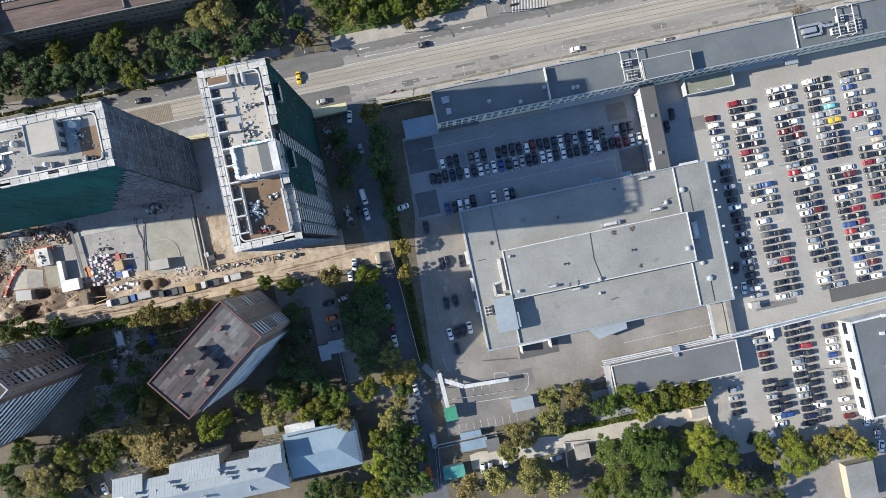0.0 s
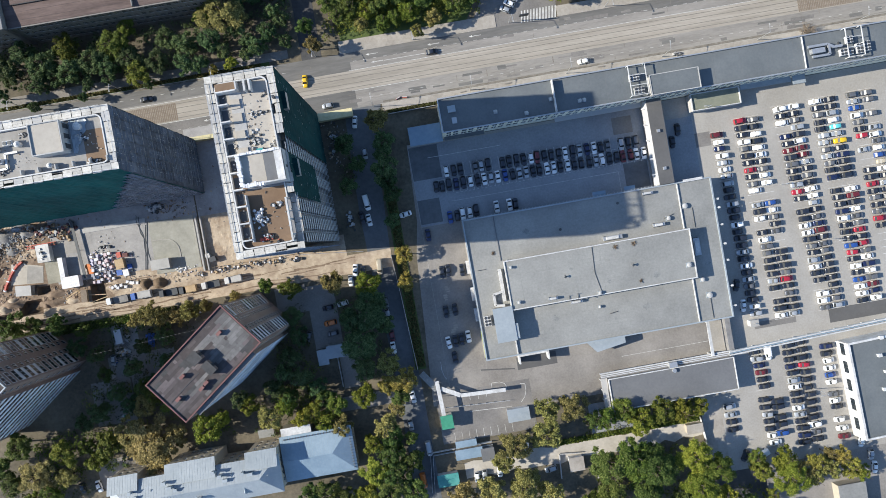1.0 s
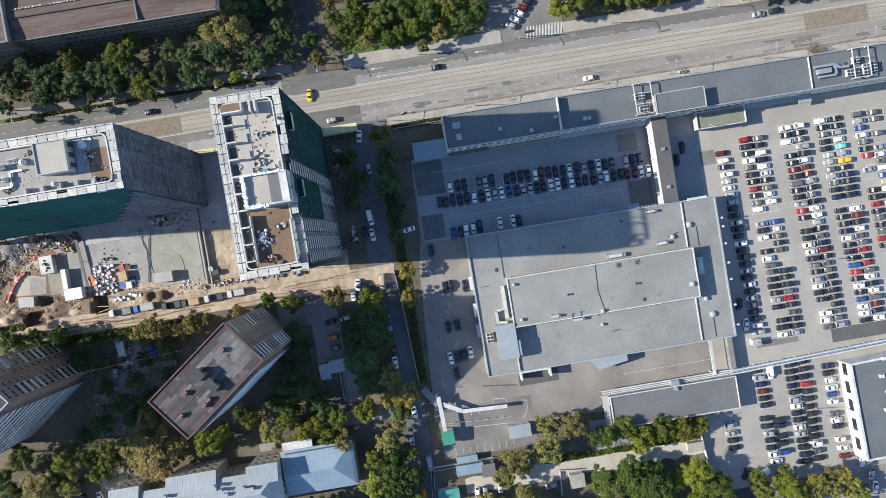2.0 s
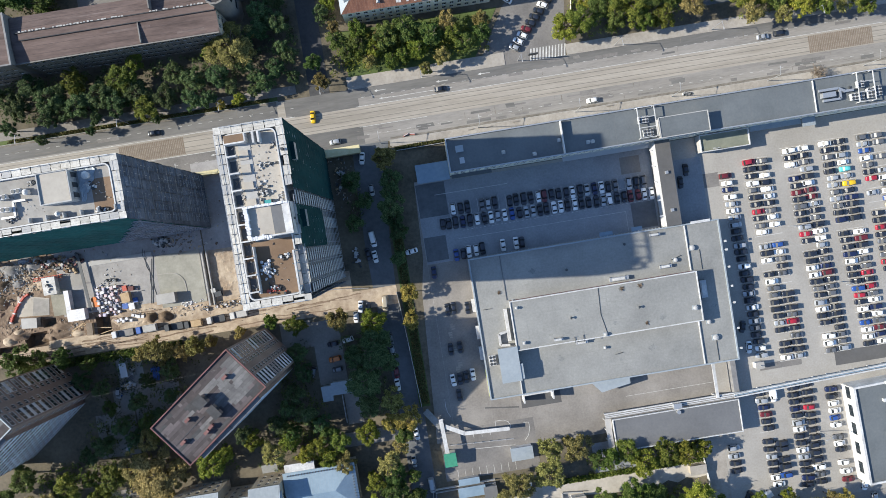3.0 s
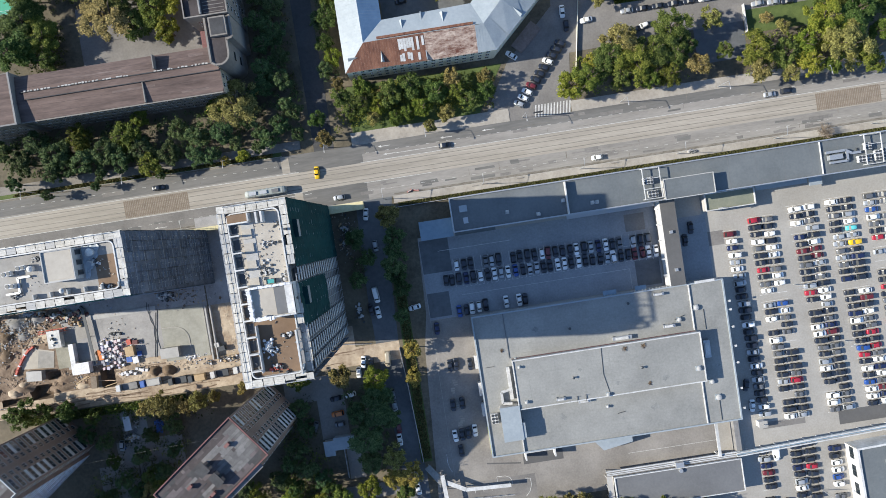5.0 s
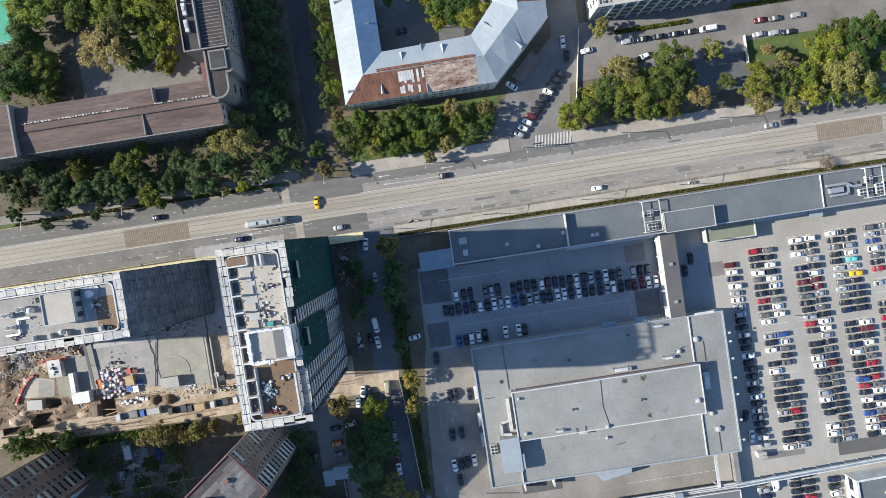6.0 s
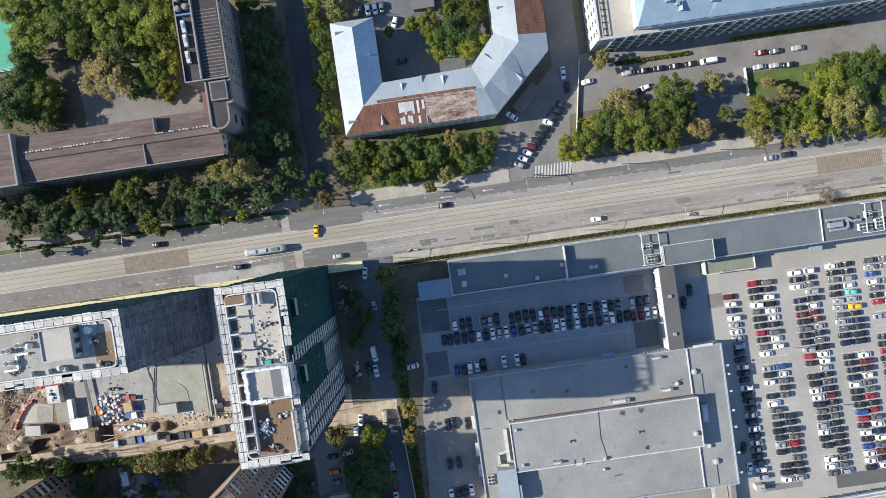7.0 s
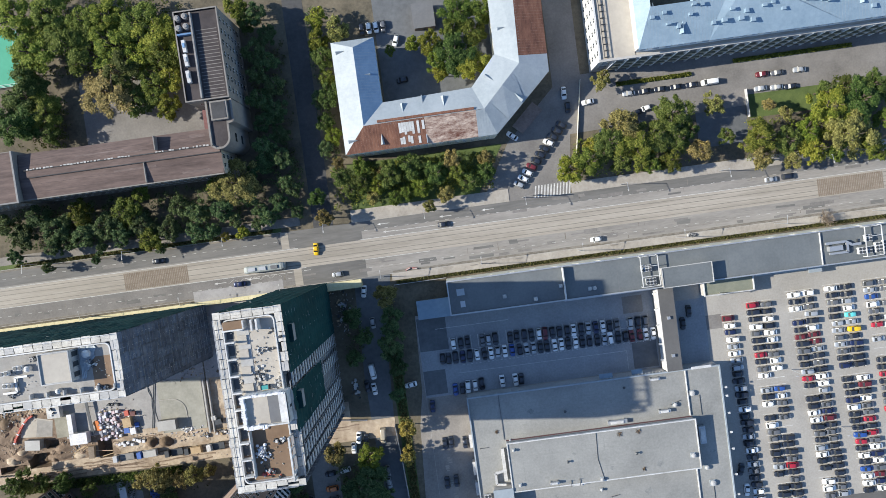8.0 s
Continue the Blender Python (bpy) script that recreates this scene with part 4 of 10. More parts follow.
# ---- the white block at the lot's east side ----
wb = thing("white_hall", "white rendered hall with a flat grey roof", "hall")
facade(wb, (135.6, -54.7), (135.6, -89.4), 0, 6.6, [2.5, 9.0, 15.5, 22.5, 29.5], [2.0], 4.2, 2.6, M["white"], 3)
part("wall", boxes((136, -54.95, 0, 180, -54.7, 6.6)), M["white"], wb)
part("wall", boxes((136, -89.4, 0, 180, -89.1, 6.6)), M["white"], wb)
part("roof", boxes((135.9, -89.1, 6.0, 180, -55.0, 6.3)), M["roof_blue"], wb)
part("parapet", boxes((135.5, -89.5, 6.5, 136.3, -54.6, 7.0), (136.3, -55.3, 6.5, 180, -54.6, 7.0), (136.3, -89.5, 6.5, 180, -88.9, 7.0)), M["white"], wb)
wb.matrix_basis = Matrix.Translation((1.0, -1.4, 0)) @ Matrix.Translation((135.6, -54.7, 0)) @ Matrix.Rotation(radians(1.8), 4, "Z") @ Matrix.Translation((-135.6, 54.7, 0))
for k in range(6):
    y = -86 + 6 * k
    solo("roof_fan", boxes((-0.6, -0.5, 0, 0.6, 0.5, 1.0), (-0.7, -0.6, 1.0, 0.7, 0.6, 1.1)), M["white"], "square white roof vent on the hall", "roof vent", x=147 + 1.5 * (k % 2), y=y, z=6.3)

# ---- the two unfinished towers ----
def rounded(x0, y0, x1, y1, r, n=5):
    pts = []
    for cx, cy, a in ((x1 - r, y0 + r, -90), (x1 - r, y1 - r, 0), (x0 + r, y1 - r, 90), (x0 + r, y0 + r, 180)):
        for k in range(n + 1):
            t = radians(a + 90 * k / n)
            pts.append((cx + r * math.cos(t), cy + r * math.sin(t)))
    return pts


def ring(bm, outer, inner, z0, z1, skip=None):
    n = len(outer)
    V = [[bm.verts.new((*p, z)) for p in pts] for pts in (outer, inner) for z in (z0, z1)]
    for i in range(n):
        j = (i + 1) % n
        if i == skip:
            bm.faces.new((V[0][i], V[1][i], V[3][i], V[2][i]))
            bm.faces.new((V[2][j], V[3][j], V[1][j], V[0][j]))
            continue
        bm.faces.new((V[0][i], V[0][j], V[1][j], V[1][i]))
        bm.faces.new((V[2][j], V[2][i], V[3][i], V[3][j]))
        bm.faces.new((V[1][i], V[1][j], V[3][j], V[3][i]))
        bm.faces.new((V[0][j], V[0][i], V[2][i], V[2][j]))


FLOOR = 3.0


def net(parent, a, b, z0, z1, mat, out, name="safety_net", step=1.5, deep=0.22, flare=0.0):
    """Scaffold netting hung from a to b: a sheet that sags between the tubes; flare: how far its foot stands out."""
    a, b = Vector(a), Vector(b)
    d = b - a
    o = Vector((d.y, -d.x)).normalized()
    nu, nz = max(2, int(d.length / step)), max(2, int((z1 - z0) / step))
    bm = bmesh.new()
    rnd = random.Random(int(a.x * 7 + a.y * 3))
    v = []
    for i in range(nu + 1):
        col = []
        for j in range(nz + 1):
            w = out + flare * (1 - j / nz) + deep * (rnd.random() - 0.5) - (deep if (i % 2 and j % 2) else 0)
            p = a + d * (i / nu) + o * w
            col.append(bm.verts.new((p.x, p.y, z0 + (z1 - z0) * j / nz)))
        v.append(col)
    for i in range(nu):
        for j in range(nz):
            bm.faces.new((v[i][j], v[i + 1][j], v[i + 1][j + 1], v[i][j + 1]))
    return part(name, bm, mat, parent)


def net_panels(parent, a, b, z0, z1, out, w=2.4, h=2.0, slant=None, flare=0.0):
    """Scaffold sheeting hung bay by bay: each panel bellies in a little, with a narrow dark gap at every standard
    and a board at every lift. slant: the top at the near and the far end, where the sheeting steps down."""
    a, b = Vector(a), Vector(b)
    d = b - a
    o = Vector((d.y, -d.x)).normalized()
    nu, nz = int(d.length / w), int((z1 - z0) / h)
    rnd = random.Random(int(a.x * 5 + a.y))
    bm, bd = bmesh.new(), bmesh.new()
    j = lambda k: rnd.uniform(-k, k)
    for i in range(nu):
        top = z1 if slant is None else slant[0] + (slant[1] - slant[0]) * (i + 0.5) / nu + j(0.5)
        for k in range(nz):
            zl, zh = z0 + (z1 - z0) * k / nz + 0.04, z0 + (z1 - z0) * (k + 1) / nz - 0.02
            if zh > top:
                continue
            g0, g1, belly = rnd.uniform(0.008, 0.03), rnd.uniform(0.008, 0.03), rnd.uniform(0.05, 0.22)
            rows = []
            for z, inn in ((zl, 0.0), ((zl + zh) / 2 + j(0.3), belly), (zh, 0.02)):
                row = []
                for u in (g0, 0.5 + j(0.15), 1 - g1):
                    p = a + d * ((i + u) / nu) + o * (out + flare * (1 - z / 61) - inn + j(0.05))
                    row.append(bm.verts.new((p.x, p.y, z)))
                rows.append(row)
            for r0, r1 in zip(rows, rows[1:]):
                for q in range(2):
                    bm.faces.new((r0[q], r0[q + 1], r1[q + 1], r1[q]))
            if rnd.random() < 0.8:
                p, q = a + d * ((i + 0.04) / nu), a + d * ((i + rnd.uniform(0.6, 0.97)) / nu)
                e = out + flare * (1 - zh / 61)
                n, f = o * (e - 0.05), o * (e + rnd.uniform(0.06, 0.2))
                prism(bd, [(p + n).to_tuple(), (p + f).to_tuple(), (q + f).to_tuple(), (q + n).to_tuple()], zh - 0.03, zh + 0.01)
    tagged(part("lift_board", bd, M["net_board"], parent), kind="stuff")
    return tagged(part("panel_netting", bm, M["net_panel"], parent), kind="stuff")


def scaffold(name, label, x0, y0, x1, y1, top, sides, low=None):
    """Tube scaffold round a tower: decks, standards and ledgers, on the sides named. low: a side and how far
    along it the scaffold stops lower, at the height that follows."""
    o = thing(name, label, "scaffold")
    lines = {"e": ((x1, y0), (x1, y1)), "s": ((x0, y0), (x1, y0)), "n": ((x1, y1), (x0, y1)), "w": ((x0, y1), (x0, y0))}
    for s in sides:
        a, b = map(Vector, lines[s])
        d = (b - a)
        L = d.length
        d.normalize()
        out = Vector((d.y, -d.x))
        k = int(L / 2.4)
        post = bmesh.new()
        bar(post, (0, 0, 0), (0, 0, top + 0.7), 0.11)
        post = to_mesh("standard", post, M["steel"])
        for i in range(k + 1):
            q = a + d * (L * i / k) + out * 1.55
            down = top + 0.7 - low[2] if low and s == low[0] and L * i / k < low[1] else 0
            part("standard", post, None, o).matrix_basis = pose(q.x, q.y, -down)
        led = bmesh.new()
        p, q = a + out * 1.62, b + out * 1.62
        bar(led, (p.x, p.y, 0), (q.x, q.y, 0), 0.1)
        led = to_mesh("ledger", led, M["steel"])
        for f in range(1, int(top / FLOOR) + 1):
            part("ledger", led, None, o).matrix_basis = pose(0, 0, FLOOR * f - 1)
        rnd = random.Random(len(name) + ord(s))
        for i in range(k):
            p, q = a + d * (L * i / k + 0.012), a + d * (L * (i + 1) / k - 0.012)
            if rnd.random() < 0.012:
                continue
            bm = bmesh.new()
            zt = low[2] if low and s == low[0] and L * i / k < low[1] else top
            cut = 0.12
            for b0, b1 in ((-0.2 + 0.08 * rnd.random(), 0.55), (0.57, 1.14), (1.16, 1.6 + 0.35 * rnd.random())):
                if rnd.random() < 0.012:
                    continue
                e0, e1 = d * (rnd.random() * cut), d * (rnd.random() * cut)
                up = rnd.choice((0.0, 0.0, 0.05))
                prism(bm, [(p + e0 + out * b0).to_tuple(), (p + e0 + out * b1).to_tuple(), (q - e1 + out * b1).to_tuple(), (q - e1 + out * b0).to_tuple()], zt - 0.08 + up, zt + up)
            if len(bm.faces) == 0:
                continue
            part("deck", bm, M["deck"] if rnd.random() < 0.8 else M["concrete"], o)
            if i % 2 == 0:
                rail = bmesh.new()
                for h in (0.5, 1.0):
                    bar(rail, (*(p + out * 1.6), zt + h), (*(q + d * (L / k) + out * 1.6 if i < k - 1 else q + out * 1.6), zt + h), 0.07)
                part("guard_rail", rail, M["steel"], o)
    for cx, cy, ks in ((x1, y0, "es"), (x1, y1, "en"), (x0, y0, "ws"), (x0, y1, "wn")):
        if ks[0] in sides and ks[1] in sides:
            sx, sy = (1 if cx == x1 else -1), (1 if cy == y1 else -1)
            xa, xb, ya, yb = sorted((cx, cx + 1.8 * sx)) + sorted((cy, cy + 1.8 * sy))
            part("deck", boxes((xa, ya, top - 0.075, xb, yb, top + 0.01)), M["deck"], o)
    return o


def tower_core(name, label, x0, y0, x1, y1, top, wall, gap=None):
    o = thing(name, label, "tower block")
    part("wall", boxes((x0, y0, 0, x1, y1, top - 1.5)), wall, o)
    bm = bmesh.new()
    outer, inner = rounded(x0 + 0.3, y0 + 0.3, x1 - 0.3, y1 - 0.3, 1.6), rounded(x0 + 0.62, y0 + 0.62, x1 - 0.62, y1 - 0.62, 1.3)
    if gap:                                    # the parapet stands open along part of the east side
        outer[6:6] = [(x1 - 0.3, y) for y in gap]
        inner[6:6] = [(x1 - 0.62, y) for y in gap]
    ring(bm, outer, inner, top - 1.55, top - 0.4, 6 if gap else None)
    part("parapet", bm, M["white"], o, "white rounded parapet")
    return o


# tower beside the side street
T2 = (-46.9, 10.2, -32.9, 53.2)
TZ = 64.0
RF = TZ - 1.5
tw = tower_core("tower_block", "unfinished tower block wrapped in green and grey netting", *T2, TZ, M["concrete_dark"], (12.3, 21.8))
part("roof", boxes((T2[0] + 0.8, 33, RF, T2[2] - 0.8, 52.4, RF + 0.06)), M["sand_roof"], tw, "pale screed roof, northern part")
part("roof", boxes((T2[0] + 0.8, 11.0, RF, T2[2] - 0.8, 25.1, RF + 0.06)), M["brown_screed"], tw, "brown screed roof, southern part")
part("roof", boxes((-43.4, 32.9, RF + 0.06, -40.3, 50, RF + 0.16)), M["concrete"], tw)
for k in range(9):
    y = 12.5 + 4.3 * k
    part("fin_wall", boxes((-46.1, y, RF + 0.06, -43.6, y + 0.35, RF + 2.3)), M["white"], tw)
# Flat dark plates paint the shade in the cells between the fin walls.
for k in range(9):
    y = 13.4 + 4.3 * k
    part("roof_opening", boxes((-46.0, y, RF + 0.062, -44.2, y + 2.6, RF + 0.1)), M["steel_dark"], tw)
part("fin_beam", boxes((-43.55, 12, RF + 0.06, -43.3, 24, RF + 2.0)), M["white"], tw)
part("stair_roof", boxes((-46.1, 50.4, RF + 0.1, -41.0, 52.4, RF + 2.0)), M["brown_screed"], tw)
part("stair_parapet", boxes((-40.95, 50.2, RF + 0.1, -40.6, 52.4, RF + 2.7)), M["white"], tw)
part("stair_parapet", boxes((-46.1, 50.0, RF + 0.1, -40.95, 50.35, RF + 2.7)), M["white"], tw)
part("shaft_wall", boxes((-38.9, 49.5, RF + 0.1, -38.4, 52.3, RF + 2.8)), M["white"], tw)
part("shaft_wall", boxes((-37.6, 49.5, RF + 0.1, -37.1, 52.3, RF + 2.8)), M["white"], tw)
part("roof", boxes((T2[0] + 0.8, 25.15, RF, -43.05, 32.95, RF + 0.06)), M["brown_screed"], tw)
# raised middle block
MB = (-42.9, 25.8, -31.9, 33.7)
part("machine_room_wall", boxes((MB[0], MB[1], RF, MB[2], MB[3], RF + 4.2)), M["white"], tw)
part("machine_room_roof", boxes((MB[0] + 0.4, MB[1] + 0.4, RF + 4.2, MB[2] - 2.0, MB[3] - 0.4, RF + 4.26)), M["sand_roof"], tw, "pale screed floor of the machine room roof")
part("machine_room_step", boxes((-36.7, 26.3, RF + 4.26, -33.95, 33.2, RF + 4.4)), M["roof_dark"], tw, "dark sheet covering")
part("machine_room_step", boxes((-33.85, 26.2, RF + 4.2, MB[2], 33.3, RF + 4.9)), M["white"], tw)
bm = bmesh.new()
parapet(bm, MB[0], MB[1], MB[2], MB[3], RF + 4.2, RF + 5.2, 0.34)
part("machine_room_parapet", bm, M["white"], tw)
# white sheeting lapped over the parapet in folds
rnd = random.Random(71)
bm = bmesh.new()
for k in range(14):
    y = MB[1] - 0.1 + 0.58 * k
    box(bm, MB[0] - rnd.uniform(0.25, 0.55), y, RF + 4.0 + rnd.uniform(-1.2, 0), MB[0] + 0.4 + rnd.uniform(0.05, 0.4), y + rnd.uniform(0.45, 0.66), RF + 5.21 + rnd.uniform(0, 0.14))
for k in range(18):
    x = MB[0] + 0.3 + 0.57 * k
    box(bm, x, MB[3] - 0.3 - rnd.uniform(0, 0.12), RF + 4.1 + rnd.uniform(-1, 0), x + rnd.uniform(0.45, 0.66), MB[3] + rnd.uniform(0.05, 0.3), RF + 5.21 + rnd.uniform(0, 0.12))
    if k < 9:
        box(bm, x, MB[1] - rnd.uniform(0.2, 0.7), RF + 4.1 + rnd.uniform(-1, 0), x + rnd.uniform(0.45, 0.66), MB[1] + 0.4 + rnd.uniform(0, 0.4), RF + 5.21 + rnd.uniform(0, 0.16))
tagged(part("parapet_sheeting", bm, M["pallet_white"], tw, "white sheeting folded over the parapet"), kind="stuff")
# open frame on posts along the southern part of the east edge
for y, t in ((21.3, 0.3), (18.2, 0.26), (16.0, 0.5), (12.1, 0.5), (10.5, 0.4)):
    part("frame_post", boxes((-33.55, y, RF + 0.06, -33.1, y + t, RF + 2.5)), M["white"], tw)
part("frame_beam", boxes((-33.55, 10.5, RF + 2.5, -33.1, 21.7, RF + 3.2)), M["white"], tw)
# balconies on the east front
def balcony_band(parent, y0, y1, f0, f1, x):
    for f in range(f0, f1):
        z = 2.2 + FLOOR * f
        part("balcony_slab", boxes((x, y0, z, x + 1.2, y1, z + 0.2)), M["stone_dark"], parent)
        part("balcony_front", boxes((x + 1.2, y0, z - 0.1, x + 1.36, y1, z + 1.1)), M["white"], parent, "white balcony front")
        # Dark panel on the solid wall paints the shaded gap behind the balcony.
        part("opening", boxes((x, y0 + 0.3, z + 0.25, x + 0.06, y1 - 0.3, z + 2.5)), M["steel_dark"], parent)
for y0, y1, f0, f1 in ((33.5, 37.0, 0, 20), (27.5, 31.0, 0, 9), (18.4, 21.6, 0, 20), (13.6, 17.0, 0, 20), (10.0, 12.4, 0, 19)):
    balcony_band(tw, y0, y1, f0, f1, T2[2])
net(tw, (T2[2], 37.3), (T2[2], T2[3] + 1.75), 2, TZ - 0.8, M["net_green"], 1.8)
net(tw, (T2[2], 22), (T2[2], 33.2), 28, TZ - 0.8, M["net_green"], 1.8)
net(tw, (T2[2] + 1.75, T2[3]), (T2[0] - 1.75, T2[3]), 2, TZ - 0.8, M["net_green"], 1.8)
net_panels(tw, (T2[0] - 1.75, T2[1]), (T2[2] + 1.75, T2[1]), 2, TZ - 0.75, 1.7)
net_panels(tw, (T2[0], T2[3] + 1.75), (T2[0], T2[1] - 1.75), 2, TZ - 0.75, 1.7)
scaffold("tower_scaffold", "tube scaffold with plank decks round the unfinished tower", *T2, TZ - 0.6, "ensw", ("e", 11.6, RF - 0.9))
# hoist cabins on the east side
for y in (29.5, 47.0):
    o = thing("site_hoist", "builders' hoist cage on the tower's east front", "hoist", "site hoists", x=T2[2], y=y, z=0)
    part("mast", boxes((0.5, -0.3, 0, 1.1, 0.3, TZ + 1)), M["steel_dark"], o)
    part("cage", boxes((1.1, -2.2, TZ - 7, 2.9, 2.2, TZ - 4.2)), M["steel"], o)
    part("cage_roof", boxes((1.0, -2.3, TZ - 4.2, 3.0, 2.3, TZ - 4.0)), M["net_green"], o)
# clutter on the roof
PIECE = {}


def heap(name, label, cat, x, y, z, n, sx, sy, sz, mats, seed, lo=0.3, hi=0.9):
    r = random.Random(seed)
    o = thing(name, label, cat, x=x, y=y, z=z)
    for k in range(n):
        mt = mats[k % len(mats)]
        if (mt.name, "sack" in name) not in PIECE:
            bm = bmesh.new()
            if "sack" in name:
                bmesh.ops.create_icosphere(bm, subdivisions=2, radius=0.56)
                for q in bm.verts:
                    q.co.z = q.co.z + 0.4 if q.co.z > -0.4 else 0.0
                    q.co += Vector((q.co.x, q.co.y, 0)) * 0.25 * noise.noise(q.co * 2.3)
            else:
                rings = [[(sx_ * e, sy_ * e, zz) for sx_, sy_ in ((-0.5, -0.42), (0.42, -0.5), (0.5, 0.44), (-0.4, 0.5))] for e, zz in ((1.0, 0.0), (0.96, 0.7), (0.74, 1.0))]
                V = [[bm.verts.new(p) for p in rr] for rr in rings]
                for lo_, hi_ in zip(V, V[1:]):
                    for q in range(4):
                        bm.faces.new((lo_[q], lo_[(q + 1) % 4], hi_[(q + 1) % 4], hi_[q]))
                bm.faces.new(V[-1])
                bm.faces.new(V[0][::-1])
            PIECE[mt.name, "sack" in name] = to_mesh("piece", bm, mt)
        w, d, h = r.uniform(lo, hi), r.uniform(lo, hi), r.uniform(lo, hi) * 0.7
        px, py = max(-sx, min(sx, r.gauss(0, sx / 2.4))), max(-sy, min(sy, r.gauss(0, sy / 2.4)))
        up = sz * max(0, 1 - abs(px) / sx) * max(0, 1 - abs(py) / sy) * r.random()
        part("piece", PIECE[mt.name, "sack" in name], None, o).matrix_basis = pose(px, py, 0, 0, 0, r.uniform(0, 180)) @ Matrix.Diagonal((w, d, h + up, 1))
    return o


heap("sack_heap", "heap of pale sacks on the tower's roof", "sacks", -41.2, 18.0, RF + 0.06, 44, 2.2, 2.6, 1.4, [M["pallet_white"], M["steel"]], 1, 0.4, 0.9)
heap("builders_clutter", "loose boards and buckets on the roof screed", "clutter", -36.5, 20.5, RF + 0.06, 10, 1.6, 0.8, 0.2, [M["white"], M["steel_dark"]], 2)
heap("builders_clutter", "timber and boards by the roof edge", "clutter", -40.0, 12.8, RF + 0.06, 26, 3.0, 1.6, 0.5, [M["white"], M["steel_dark"], M["red"]], 3)
heap("builders_clutter", "tools and rubble spread on the pale screed", "clutter", -36.8, 44.2, RF + 0.06, 28, 3.6, 0.9, 0.3, [M["steel_dark"], M["white"]], 5, 0.2, 0.6)
heap("builders_clutter", "tubs and pipe ends on the pale screed", "clutter", -38.8, 37.5, RF + 0.06, 36, 2.4, 2.6, 0.8, [M["steel_dark"], M["white"], M["concrete"]], 6, 0.3, 0.8)
heap("builders_clutter", "rubble and sacks by the parapet", "clutter", -34.6, 48.6, RF + 0.06, 16, 1.0, 1.6, 0.3, [M["steel_dark"], M["concrete"]], 7, 0.2, 0.6)
heap("builders_clutter", "rubble and sacks by the parapet", "clutter", -34.8, 35.0, RF + 0.06, 16, 1.2, 1.6, 0.4, [M["white"], M["concrete"]], 8, 0.3, 0.7)
o = thing("mortar_mixer", "teal mortar mixer on the tower's roof", "mixer", x=-38.0, y=34.6, z=RF + 0.06)
part("skip", boxes((-0.9, -0.5, 0.3, 0.9, 0.5, 1.1)), plain("teal_paint", (0.05, 0.3, 0.3), 0.5), o)
part("frame", boxes((-1.1, -0.6, 0, -0.9, 0.6, 1.2)), M["steel_dark"], o)
part("frame", boxes((0.9, -0.6, 0, 1.1, 0.6, 1.2)), M["steel_dark"], o)
for y in (34.8, 39.2, 43.6, 47.2):
    solo("roof_pallet", boxes((-1.2, -1.2, 0, 1.2, 1.2, 0.35)), M["sand_roof"], "square screeded pad on the roof", "roof pad", "roof pads", x=-42.2, y=y, z=RF + 0.16)

# tower farther west
T1 = (-165.0, 38.3, -76.3, 51.5)
UZ = 62.0
UF = UZ - 1.5
tv = tower_core("tower_block", "unfinished grey tower block with green netting on its fronts", *T1, UZ, M["concrete_dark"])
part("roof", boxes((T1[0] + 0.8, T1[1] + 0.8, UF, T1[2] - 0.8, T1[3] - 0.8, UF + 0.06)), M["screed_grey"], tv, "grey screed roof")
part("roof", boxes((-82.5, 39.2, UF + 0.06, -77.2, 47.8, UF + 0.07)), M["brown_screed"], tv, "brown screed at the east end")
part("machine_room_wall", boxes((-93.8, 42.7, UF, -86.0, 50.6, UF + 3.4)), M["concrete"], tv)
part("machine_room_roof", boxes((-93.4, 43.1, UF + 3.4, -86.4, 50.2, UF + 3.46)), M["sand_roof"], tv, "sand-coloured roof of the machine room")
bm = bmesh.new()
parapet(bm, -93.9, 42.6, -85.9, 50.7, UF + 3.4, UF + 3.8, 0.25)
part("machine_room_parapet", bm, M["concrete"], tv)
for y in (43.6, 46.2, 48.8):
    part("door", boxes((-85.9, y, UF + 0.07, -85.82, y + 1.3, UF + 2.3)), M["steel_dark"], tv)
    part("door_frame", boxes((-85.9, y - 0.16, UF + 0.07, -85.76, y - 0.01, UF + 2.5), (-85.9, y + 1.31, UF + 0.07, -85.76, y + 1.46, UF + 2.5)), M["concrete"], tv)
for k in range(14):
    x = -99 + 4.4 * (k % 6)
    if k < 6:
        part("fin_wall", boxes((x, 39.1, UF + 0.06, x + 0.3, 40.4, UF + 1.5)), M["concrete"], tv)
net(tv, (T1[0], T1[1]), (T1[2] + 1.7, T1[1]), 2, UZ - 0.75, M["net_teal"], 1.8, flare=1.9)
net_panels(tv, (T1[2], T1[1] - 1.75), (T1[2], T1[3] + 1.75), 2, UZ - 0.75, 1.7)
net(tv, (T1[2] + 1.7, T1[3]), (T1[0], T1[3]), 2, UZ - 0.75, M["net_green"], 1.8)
net_panels(tv, (-106.0, T1[1]), (-75.0, T1[1]), 2, 58, 2.05, 1.6, slant=(4, 56), flare=1.9)
